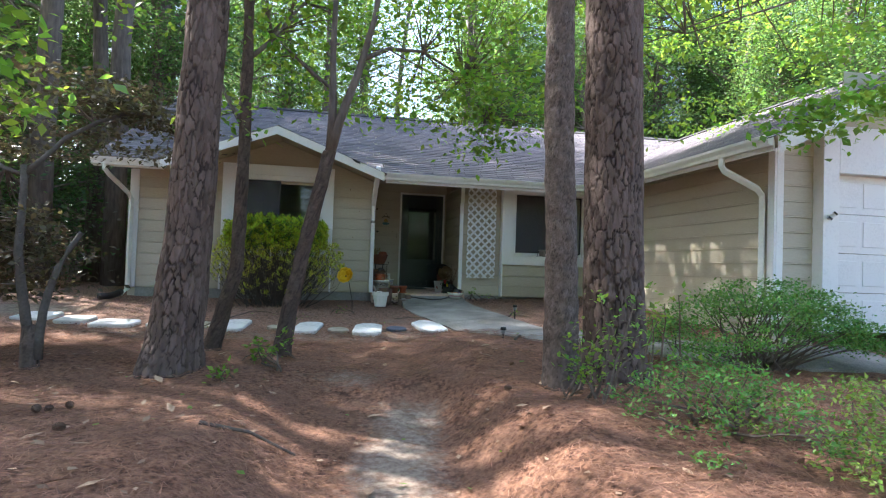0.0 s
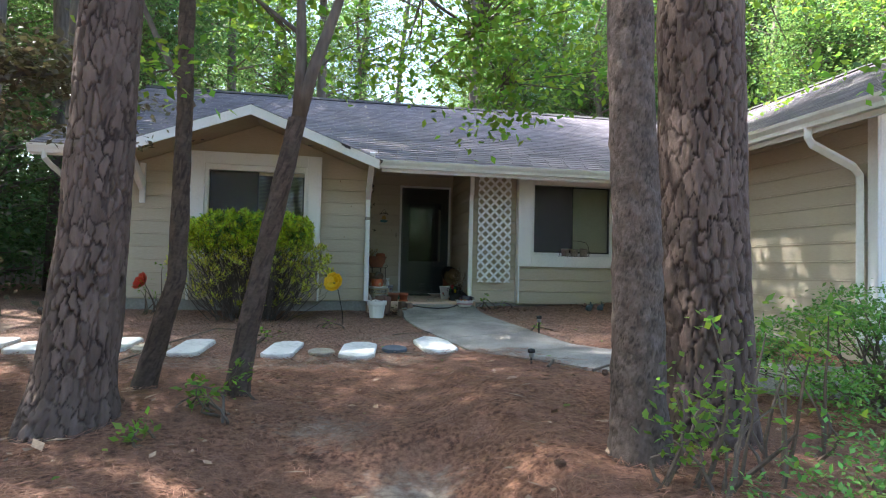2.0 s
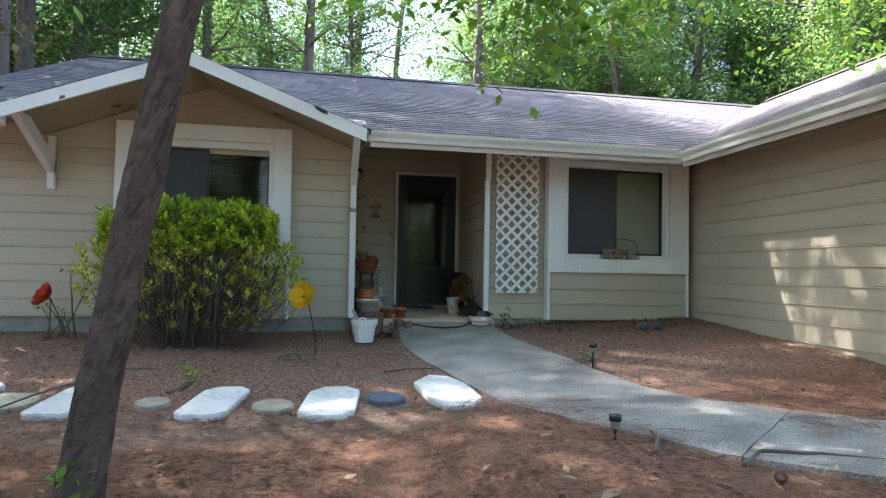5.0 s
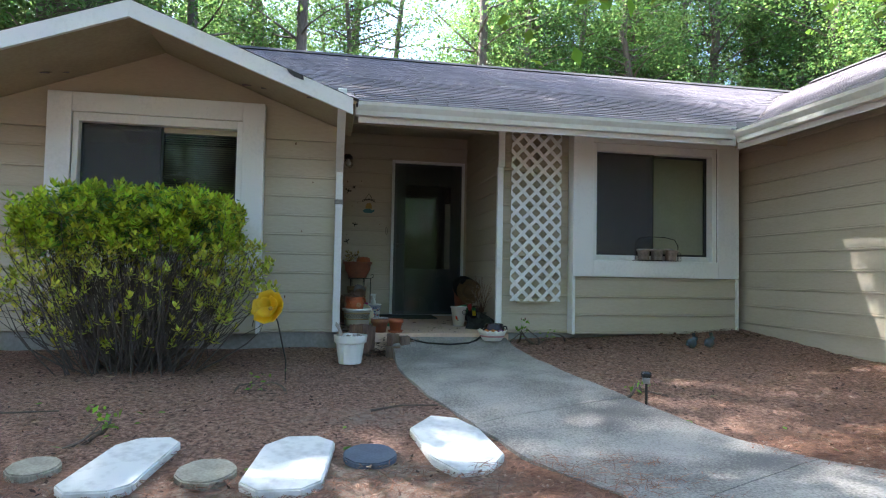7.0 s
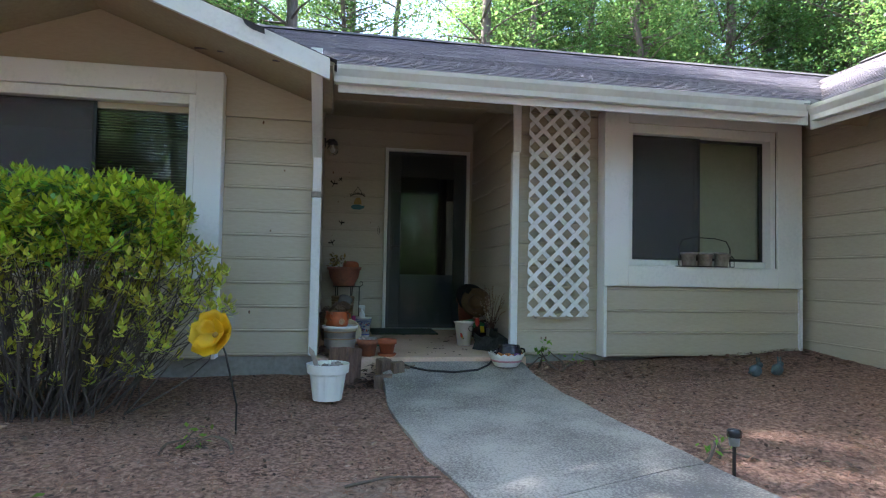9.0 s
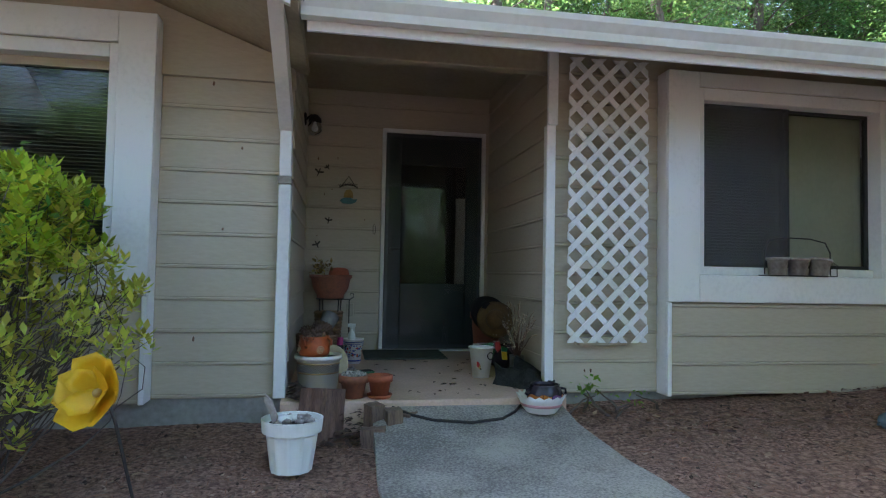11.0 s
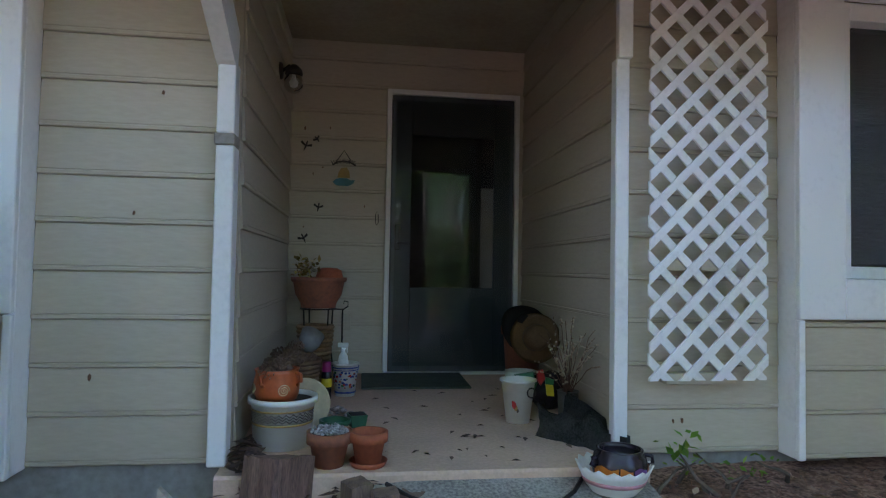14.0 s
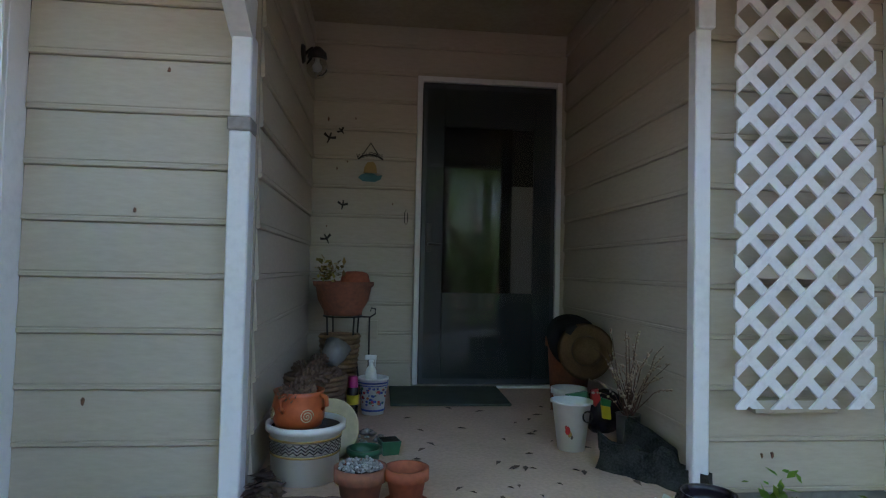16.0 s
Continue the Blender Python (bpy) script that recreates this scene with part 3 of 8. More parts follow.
def window_bay(name, label, x0, x1, z0, z1, ztrim, ix0, ix1, iz0, iz1, blind_side):
    w = thing(name, label, "window", kind="structure")
    y, d = BAY, FACE
    for nm, b in (("trim_board", (x0, ix0, y, y + 0.03, ztrim, z1)), ("trim_board", (ix1, x1, y, y + 0.03, ztrim, z1)),
                  ("trim_board", (ix0, ix1, y - 0.001, y + 0.03, iz1, z1)), ("window_sill", (ix0, ix1, y - 0.001, y + 0.03, ztrim, iz0)),
                  ("return_board", (x0, x0 + 0.025, y + 0.031, d + 0.016, z0, z1)), ("return_board", (x1 - 0.025, x1, y + 0.031, d + 0.016, z0, z1)),
                  ("return_board", (x0 + 0.026, x1 - 0.026, y + 0.031, d + 0.016, z1 - 0.03, z1)),
                  ("corner_edge", (x0 - 0.002, x0 + 0.03, y + 0.002, y + 0.03, z0, ztrim - 0.004)), ("corner_edge", (x1 - 0.03, x1 + 0.002, y + 0.002, y + 0.03, z0, ztrim - 0.004))):
        part(nm, boxes(b, bevel=0.004), WHITE, w)
    part("bay_panel", boxes((x0 + 0.026, x1 - 0.026, y + 0.04, d + 0.016, z0, ztrim)), SIDING, w, "tan siding below the window")
    lap(w, "x", y + 0.038, x0 + 0.031, x1 - 0.031, z0 + 0.005, ztrim - 0.004, first=z0 + 0.005)
    # jamb, vinyl frame, sash
    gx0, gx1, gz0, gz1 = ix0 + 0.055, ix1 - 0.055, iz0 + 0.06, iz1 - 0.085
    fy = y + 0.1
    for b in ((ix0 + 0.001, gx0, y + 0.031, fy + 0.06, iz0, iz1), (gx1, ix1 - 0.001, y + 0.031, fy + 0.06, iz0, iz1), (gx0, gx1, y + 0.031, fy + 0.06, gz1, iz1), (gx0, gx1, fy, fy + 0.06, iz0, gz0), (ix0 + 0.001, ix1 - 0.001, y + 0.031, fy - 0.001, iz0 - 0.03, iz0 - 0.004)):
        part("window_frame", boxes(b, bevel=0.004), WHITE, w)
    mid = (gx0 + gx1) / 2
    for s, (a, b2) in enumerate(((gx0, mid + 0.02), (mid - 0.02, gx1))):
        yy = fy + 0.012 + 0.03 * s
        fr = boxes((a, a + 0.025, yy, yy + 0.025, gz0, gz1), (b2 - 0.025, b2, yy, yy + 0.025, gz0, gz1), (a + 0.025, b2 - 0.025, yy, yy + 0.025, gz1 - 0.025, gz1), (a + 0.025, b2 - 0.025, yy, yy + 0.025, gz0, gz0 + 0.025))
        part("sash_frame", fr, DARK_FRAME, w, "dark bronze sash")
        pane = part("pane", sheet(a + 0.024, b2 - 0.024, yy + 0.012, gz0 + 0.024, gz1 - 0.024), GLASS, w, "window glass")
        pane.visible_shadow = False
    # mesh screen before the left sash, blind slats behind both
    part("insect_screen", boxes((gx0 + 0.02, mid, fy + 0.002, fy + 0.005, gz0 + 0.01, gz1 - 0.01)), SCREEN_MESH, w, "dark insect screen")
    if blind_side == "shade":
        part("blind", boxes((mid - 0.03, gx1 - 0.01, fy + 0.10, fy + 0.104, gz0, gz1)), BLIND, w, "drawn cream roller blind")
    slat = raw_mesh("slat", [(gx0 if blind_side == "shade" else mid - 0.02, 0, 0), (mid if blind_side == "shade" else gx1, 0, 0), (mid if blind_side == "shade" else gx1, 0.016, 0.009), (gx0 if blind_side == "shade" else mid - 0.02, 0.016, 0.009)], [(0, 1, 2, 3)], BLIND_SLAT)
    for k in range(int((gz1 - gz0) / 0.022)):
        s = part("slat", slat, BLIND_SLAT, w)
        s.location = (0, fy + 0.09, gz0 + 0.01 + 0.022 * k)
    return w


SCREEN_MESH = bpy.data.materials.new("screen_mesh")
SCREEN_MESH.use_nodes = True
_t = SCREEN_MESH.node_tree
_a, _b = _t.nodes.new("ShaderNodeBsdfTransparent"), _t.nodes.new("ShaderNodeMixShader")
_b.inputs[0].default_value = 0.62
_t.nodes["Principled BSDF"].inputs["Base Color"].default_value = (0.085, 0.088, 0.09, 1)
_t.nodes["Principled BSDF"].inputs["Roughness"].default_value = 0.6
_t.links.new(_a.outputs[0], _b.inputs[1]), _t.links.new(_t.nodes["Principled BSDF"].outputs[0], _b.inputs[2])
_t.links.new(_b.outputs[0], _t.nodes["Material Output"].inputs[0])
BLIND_SLAT = material("tan_blind_slat", (0.30, 0.27, 0.17), (0.24, 0.21, 0.13), 0.5, (4, 30), 0.0)

window_bay("window_1", "white-trimmed sliding window in a shallow bay under the gable", -2.05, -0.07, 0.86, 3.15, 1.49, -1.835, -0.28, 1.68, 2.965, "slats")
window_bay("window_2", "white-trimmed sliding window in a shallow bay with drawn blind", 3.20, 5.21, 0.86, 3.07, 1.49, 3.43, 4.945, 1.675, 2.97, "shade")

# ---- front door ----
door = thing("door_1", "black storm door with full glass in a white frame", "door", kind="structure")
dx0, dx1, dz0, dz1 = 1.411, 2.42, 0.873, 3.03
for b in ((dx0, dx0 + 0.035, 12.15, 12.2, dz0 + 0.06, dz1), (dx1 - 0.035, dx1, 12.15, 12.2, dz0 + 0.06, dz1), (dx0 + 0.036, dx1 - 0.036, 12.15, 12.2, dz1 - 0.035, dz1), (dx0, dx1, 12.12, 12.2, dz0 + 0.015, dz0 + 0.058)):
    part("door_frame", boxes(b, bevel=0.003), WHITE, door, "white door frame")
a0, a1, c0, c1 = dx0 + 0.04, dx1 - 0.04, dz0 + 0.062, dz1 - 0.04
st, tb, bb = 0.15, 0.30, 0.62
leaf = boxes((a0, a0 + st, 12.165, 12.195, c0, c1), (a1 - st, a1, 12.165, 12.195, c0, c1), (a0 + st, a1 - st, 12.165, 12.195, c1 - tb, c1), (a0 + st, a1 - st, 12.165, 12.195, c0, c0 + bb), bevel=0.004)
part("door_leaf", leaf, BLACK_DOOR, door, "black painted door leaf")
part("pane", sheet(a0 + 0.03, a1 - 0.03, 12.16, c0 + 0.04, c1 - 0.04), DOORGLASS, door, "reflecting storm glass").visible_shadow = False
part("pane", sheet(a0 + st, a1 - st, 12.18, c0 + bb, c1 - tb), DOORGLASS, door, "door glass")
part("lock_plate", boxes((a0 + 0.03, a0 + 0.07, 12.135, 12.157, 1.83, 2.02), bevel=0.004), DARK_FRAME, door, "black latch plate")
hb = bmesh.new()
tube(hb, [(a0 + 0.05, 12.135, 1.88), (a0 + 0.05, 12.105, 1.88), (a0 + 0.13, 12.10, 1.875)], 0.009, 8)
part("door_handle", hb, DARK_FRAME, door, "black lever handle")

# small security lamp on the garage trim
sec = thing("security_lamp", "small black and white lamp on the garage trim", "lamp", at=(5.945, 5.158, 2.18))
part("mount", boxes((-0.022, 0.022, -0.012, 0.0, -0.03, 0.03), bevel=0.003), WHITE, sec)
bm = bmesh.new()
tube(bm, [(0, -0.012, 0.0), (0.01, -0.06, 0.012)], 0.011, 10)
part("arm", bm, DARK_FRAME, sec, "black arm")
bm = bmesh.new()
tube(bm, [(-0.03, -0.045, -0.03), (0.03, -0.085, 0.045)], 0.026, 14)
part("housing", bm, WHITE, sec, "white housing")
for f in (0.12, 0.88):
    bm = bmesh.new()
    tube(bm, [Vector((-0.03, -0.045, -0.03)).lerp(Vector((0.03, -0.085, 0.045)), f + d) for d in (-0.11, 0.11)], 0.028, 14)
    part("cap", bm, DARK_FRAME, sec, "black end cap")

# ---- garage door ----
gdoor = thing("door_2", "white panelled sectional garage door", "garage door", kind="structure")
pw = (8.70 - 6.10) / 6
for r in range(4):
    z0 = 0.74 + r * 0.5
    part("section", boxes((6.10, 8.70, 5.30, 5.34, z0 + 0.004, z0 + 0.498), bevel=0.004), WHITE, gdoor)
    for c in range(6):
        x0 = 6.10 + c * pw + 0.05
        part("panel", boxes((x0, x0 + pw - 0.1, 5.29, 5.302, z0 + 0.09, z0 + 0.41), bevel=0.005), WHITE, gdoor)

# ---- roofs ----
def slope_plate(name, corners, thick, mat_, label):
    """A roof slab from four corners of its upper face."""
    c = [Vector(p) for p in corners]
    n = (c[1] - c[0]).cross(c[-1] - c[0]).normalized()
    n = n if n.z > 0 else -n
    bm = bmesh.new()
    up = [bm.verts.new(p) for p in c]
    dn = [bm.verts.new(p - n * thick) for p in c]
    bm.faces.new(up), bm.faces.new(dn[::-1])
    for i in range(len(c)):
        j = (i + 1) % len(c)
        bm.faces.new((up[i], dn[i], dn[j], up[j]))
    bmesh.ops.recalc_face_normals(bm, faces=bm.faces)
    return structure(name, bm, mat_, label, "roof")


vx = WING_X + (RIDGE_Z - WING_Z) / WING_PITCH           # where the valley reaches the main ridge's height
wing_rz = WING_Z + WING_PITCH * (WING_RIDGE - WING_X)
def main_z(y):
    return EAVE_Z + PITCH * (y - EAVE_Y)


roof_main = slope_plate("roof_main", [(0.82, EAVE_Y, EAVE_Z), (11.5, EAVE_Y, EAVE_Z), (11.5, RIDGE_Y, RIDGE_Z), (0.82, RIDGE_Y, RIDGE_Z)], 0.14, SOFFIT, "weathered grey asphalt shingle roof")
roof_mid = slope_plate("roof_middle", [(-2.87, 10.43, main_z(10.43)), (0.819, 10.43, main_z(10.43)), (0.819, RIDGE_Y, RIDGE_Z), (-2.87, RIDGE_Y, RIDGE_Z)], 0.14, SOFFIT, "weathered grey asphalt shingle roof behind the gable")
roof_west = slope_plate("roof_west", [(-3.97, EAVE_Y, EAVE_Z), (-2.871, EAVE_Y, EAVE_Z), (-2.871, RIDGE_Y, RIDGE_Z), (-3.97, RIDGE_Y, RIDGE_Z)], 0.14, SOFFIT, "weathered grey asphalt shingle roof")
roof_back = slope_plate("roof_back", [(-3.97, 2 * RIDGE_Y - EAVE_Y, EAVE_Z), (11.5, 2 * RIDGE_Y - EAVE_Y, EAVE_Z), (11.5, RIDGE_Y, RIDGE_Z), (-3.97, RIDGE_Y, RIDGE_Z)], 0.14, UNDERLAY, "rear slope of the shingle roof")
roof_wing = slope_plate("roof_garage", [(WING_X, WING_Y0, WING_Z), (WING_X, EAVE_Y + 0.1, WING_Z), (WING_RIDGE, 13.2, wing_rz), (WING_RIDGE, WING_Y0, wing_rz)], 0.13, SOFFIT, "grey shingle roof of the garage wing")
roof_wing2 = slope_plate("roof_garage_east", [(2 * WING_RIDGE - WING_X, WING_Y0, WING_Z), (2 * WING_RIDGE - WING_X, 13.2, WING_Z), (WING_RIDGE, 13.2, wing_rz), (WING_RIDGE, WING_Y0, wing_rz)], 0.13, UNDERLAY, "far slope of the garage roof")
# cross gable over window_1
PK, PKZ, G0 = -1.05, 3.66, 9.16
gs = 0.375
gl, gr = -2.86, 0.80
gback = EAVE_Y + (PKZ - EAVE_Z) / PITCH
roof_g1 = slope_plate("roof_gable", [(gr, G0, PKZ - gs * (gr - PK)), (gr, 10.44, PKZ - gs * (gr - PK)), (PK, gback + 0.1, PKZ), (PK, G0, PKZ)], 0.03, SOFFIT, "small shingled gable roof over the front window")
roof_g2 = slope_plate("roof_gable_west", [(gl, G0, PKZ - gs * (PK - gl)), (gl, 10.44, PKZ - gs * (PK - gl)), (PK, gback + 0.1, PKZ), (PK, G0, PKZ)], 0.03, SOFFIT, "small shingled gable roof over the front window")


def barge(name, x0, z0, x1, z1, y, h=0.14, t=0.035, label="white barge board along the gable edge", lean=True):
    bm = bmesh.new()
    prism(bm, [(x0, z0), (x1, z1), (x1, z1 - h), (x0, z0 - h)], "y", y, y + t)
    return structure(name, bm, WHITE, label, "trim")


barge("barge_board", PK, PKZ + 0.005, gr - 0.03, PKZ - gs * (gr - 0.03 - PK) + 0.005, G0 - 0.036)
barge("barge_board", gl, PKZ - gs * (PK - gl) + 0.005, PK - 0.001, PKZ + 0.005, G0 - 0.036)
barge("barge_board", WING_X + 0.02, WING_Z + 0.01, WING_RIDGE, wing_rz + 0.01, WING_Y0 - 0.04, 0.2, 0.04, "white barge board of the garage gable")


def gutter(name, axis, fixed, a, b, ztop, out, label="cream-white K-style rain gutter along the eave"):
    """K-style section swept along an axis; out is the way it bulges."""
    g = thing(name, label, "gutter", kind="structure")
    prof = [(0, 0), (0, -0.115), (out * 0.065, -0.115), (out * 0.075, -0.075), (out * 0.105, -0.03), (out * 0.112, 0.0), (out * 0.104, 0.0), (out * 0.097, -0.03), (out * 0.067, -0.07), (out * 0.058, -0.108), (out * 0.008, -0.108), (out * 0.008, 0)]
    bm = bmesh.new()
    ax = "x" if axis == "x" else "y"
    prism(bm, [((fixed + u), ztop + v) for u, v in prof], ax, a, b)
    part("trough", bm, GUTTER, g)
    return g


gutter("gutter_front", "x", EAVE_Y - 0.005, 0.80, WING_X - 0.09, 3.025, -1)
gutter("gutter_west", "x", EAVE_Y - 0.005, -3.98, -2.88, 3.0, -1)
gutter("gutter_garage", "y", WING_X - 0.005, WING_Y0 + 0.03, EAVE_Y - 0.1, 2.985, -1)
part_f = structure("fascia", boxes((-3.97, -2.88, EAVE_Y + 0.001, EAVE_Y + 0.02, 2.86, 3.0), (0.83, WING_X - 0.01, EAVE_Y + 0.001, EAVE_Y + 0.02, 2.86, 3.02), (WING_X + 0.001, WING_X + 0.02, WING_Y0 + 0.05, EAVE_Y - 0.01, 2.82, 2.96)), WHITE, "white fascia board behind the gutter", "trim")


def downspout(name, pts, label):
    d = thing(name, label, "downspout", kind="structure")
    bm = bmesh.new()
    tube(bm, pts, 0.05, 4)
    bmesh.ops.bevel(bm, geom=[e for e in bm.edges], offset=0.008, segments=1, affect="EDGES")
    part("pipe", bm, GUTTER, d)
    return d


downspout("downspout_garage", [(4.66, 5.46, 2.9), (4.66, 5.46, 2.78), (4.70, 5.46, 2.72), (5.16, 5.45, 2.52), (5.235, 5.45, 2.44), (5.24, 5.45, 2.3), (5.24, 5.45, 0.75)], "white downspout with a long bend on the garage wall")
downspout("downspout_west", [(-3.78, 9.42, 2.92), (-3.78, 9.42, 2.82), (-3.74, 9.52, 2.74), (-3.6, 10.1, 2.5), (-3.57, 10.19, 2.4), (-3.57, 10.19, 0.82), (-3.62, 10.05, 0.74)], "white downspout at the house corner")

NAIL = material("rust_spot", (0.20, 0.10, 0.055), (0.09, 0.05, 0.03), 0.9, (20, 80), 0.1)
rn = random.Random(19)
for x, z in [(rn.uniform(-0.02, 0.62), rn.uniform(0.95, 2.8)) for _ in range(4)] + [(rn.uniform(2.5, 3.15), rn.uniform(0.95, 1.2)) for _ in range(2)] + [(rn.uniform(0.75, 1.38), rn.uniform(1.4, 3.2)) for _ in range(7)]:
    y = 10.275 if not 0.7 < x < 1.4 else 12.178
    bm = bmesh.new()
    blob(bm, (0, 0, 0), (0.004 + 0.004 * rn.random(), 0.005, 0.005 + 0.012 * rn.random()), 0.5, 1, x)
    ob = part("siding_stain", bm, NAIL)
    ob.location = (x, y, z)
    tagged(ob, "small rusty speck on the tan siding", "stain", "specks on the siding")

# ---- lattice panel ----
def lattice(x0, x1, z0, z1, y):
    t = thing("lattice_panel", "white diagonal wooden lattice panel on the tan wall", "trellis")
    step, w, th = 0.1535, 0.036, 0.012
    H = z1 - z0

    def clip(poly, k, lim, sign):
        out = []
        for p, q in zip(poly, poly[1:] + poly[:1]):
            a, b = sign * (p[k] - lim), sign * (q[k] - lim)
            if a >= 0:
                out.append(p)
            if (a >= 0) != (b >= 0):
                u = a / (a - b)
                out.append((p[0] + (q[0] - p[0]) * u, p[1] + (q[1] - p[1]) * u))
        return out
    e = w * 0.7071
    for layer, s in ((0, -1), (1, 1)):
        for k in range(-30, 31):
            c = (x0 + 0.012 if s > 0 else x1 - 0.012) + k * step
            poly = [(c - e + s * -0.1, -0.1), (c + e + s * -0.1, -0.1), (c + e + s * (H + 0.1), H + 0.1), (c - e + s * (H + 0.1), H + 0.1)]
            for q in ((0, x0, 1), (0, x1, -1), (1, 0.0, 1), (1, H, -1)):
                poly = clip(poly, *q) if poly else poly
            if len(poly) < 3 or max(p[1] for p in poly) - min(p[1] for p in poly) < 0.05:
                continue
            bm = bmesh.new()
            ya = y - (th + 0.0005) * layer
            prism(bm, [(p[0], z0 + p[1]) for p in poly], "y", ya - th, ya)
            part("slat", bm, LATTICE, t)
    for z in (z0 - 0.02, 1.70, 2.62):
        part("batten", boxes((x0 + 0.09, x1 - 0.14, y + 0.001, FACE + 0.002, z, z + 0.05), bevel=0.003), SIDING, t, "tan batten behind the lattice")
    return t


lattice(2.514, 3.082, 1.21, 3.12, 10.215)

# ---- walkway ----
walk_line = [(1.845, 10.1, 0.60), (1.855, 9.2, 0.635), (1.96, 8.3, 0.63), (2.12, 7.6, 0.60), (2.30, 6.95, 0.59), (2.52, 6.3, 0.61), (2.85, 5.72, 0.64), (3.35, 5.25, 0.64), (4.0, 4.88, 0.6), (4.8, 4.6, 0.6), (6.0, 4.4, 0.6)]
walkway = thing("walkway", "curved grey worn concrete garden walk", "path", kind="structure")


def walk_edge(i, u):
    (x, y, w), (x2, y2, w2) = walk_line[i], walk_line[min(i + 1, len(walk_line) - 1)]
    px, py, pw = x + (x2 - x) * u, y + (y2 - y) * u, w + (w2 - w) * u
    d0 = Vector((walk_line[min(i + 1, len(walk_line) - 1)][0] - walk_line[max(i - 1, 0)][0], walk_line[min(i + 1, len(walk_line) - 1)][1] - walk_line[max(i - 1, 0)][1], 0))
    j = min(i + 1, len(walk_line) - 1)
    d1 = Vector((walk_line[min(j + 1, len(walk_line) - 1)][0] - walk_line[max(j - 1, 0)][0], walk_line[min(j + 1, len(walk_line) - 1)][1] - walk_line[max(j - 1, 0)][1], 0))
    d = d0.normalized().lerp(d1.normalized(), u).normalized()
    n = Vector((-d.y, d.x, 0))
    c = Vector((px, py, 0))
    return c - n * pw, c + n * pw


def walk_top(x, y):
    return max(ground_z(x, y) + 0.035, ramp(y, [(9.0, 0), (9.7, 0.735), (10.1, 0.842)]))


marks = [(0, 0.0), (2, 0.85), (4, 0.95), (6, 0.1), (7, 0.2), (8, 0.2), (9, 1.0)]
for (i0, u0), (i1, u1) in zip(marks, marks[1:]):
    bm = bmesh.new()
    a, b = i0 + u0 + 0.006, i1 + u1 - 0.006
    n = max(6, int((b - a) * 8))
    rows_ = []
    for k in range(n + 1):
        s = a + (b - a) * k / n
        i = min(int(s), len(walk_line) - 2)
        l, r = walk_edge(i, s - i)
        row = []
        for q in range(7):
            p = l.lerp(r, q / 6)
            drop = 0.012 if q in (0, 6) else 0.0
            row.append(Vector((p.x + 0.012 * noise.noise(p * 5), p.y, walk_top(p.x, p.y) - drop + 0.004 * noise.noise(p * 3))))
        rows_.append([bm.verts.new(v - Vector((0, 0, 0.15)) if e else v) for v, e in [(row[0], 1)] + [(v, 0) for v in row] + [(row[-1], 1)]])
    for r0, r1 in zip(rows_, rows_[1:]):
        for q in range(8):
            bm.faces.new((r0[q], r0[q + 1], r1[q + 1], r1[q]))
    for r0 in (rows_[0], rows_[-1]):
        bm.faces.new(r0)
    bmesh.ops.recalc_face_normals(bm, faces=bm.faces)
    part("slab", bm, CONCRETE, walkway)

# ---- stepping stones ----
MARBLE = material("white_marble_slab", (0.74, 0.73, 0.70), (0.40, 0.39, 0.37), 0.55, (3.2, 18), 0.25, low=0.26, high=0.52)
GREY_MARBLE = material("greyish_marble_slab", (0.62, 0.62, 0.60), (0.40, 0.40, 0.39), 0.55, (3.5, 20), 0.2, low=0.25, high=0.55)
CAST_TAN = material("tan_cast_stepper", (0.46, 0.41, 0.32), (0.25, 0.22, 0.17), 0.9, (9, 60), 0.4)
CAST_BLUE = material("blue_slate_stepper", (0.12, 0.145, 0.19), (0.07, 0.085, 0.11), 0.7, (9, 80), 0.3)
STONES = "stepping stones in the mulch"


def flat_stone(poly, mat_, label, thick=0.05, tilt=0.0, up=0.03):
    cx, cy = sum(p[0] for p in poly) / len(poly), sum(p[1] for p in poly) / len(poly)
    t = tagged(new("stepping_stone"), label, "stepping stone", STONES)
    bm = bmesh.new()
    prism(bm, [(x - cx, y - cy) for x, y in poly], "z", -thick, 0)
    bmesh.ops.bevel(bm, geom=[e for e in bm.edges], offset=0.008, segments=2, affect="EDGES")
    me = finish(bm, "stepping_stone")
    me.materials.append(mat_)
    ob = new("stepping_stone", me)
    bpy.data.objects.remove(t)
    gz0, gz1 = ground_z(cx, cy - 0.3), ground_z(cx, cy + 0.3)
    ob.matrix_world = pose(cx, cy, ground_z(cx, cy) + up, math.degrees(math.atan2(gz1 - gz0, 0.6)), tilt, 0)
    ob.name = "stepping_stone"
    return tagged(ob, label, "stepping stone", STONES)


def round_poly(x, y, r, n=20, wob=0.03):
    return [(x + r * math.cos(6.2832 * k / n) * (1 + wob * math.sin(3 * k)), y + r * math.sin(6.2832 * k / n) * (1 + wob * math.cos(2 * k))) for k in range(n)]


def slab_poly(x0, x1, y0, y1, skew=0.0, cut=0.1):
    p = [(x0 + cut, y0), (x1 - cut * 1.2, y0), (x1 - cut * .3, y0 + cut * .8), (x1, y1 - cut), (x1 - cut, y1), (x0 + cut * 1.5, y1), (x0 + cut * .4, y1 - cut * 1.2), (x0, y0 + cut)]
    return [(x + skew * (y - y0), y) for x, y in p]


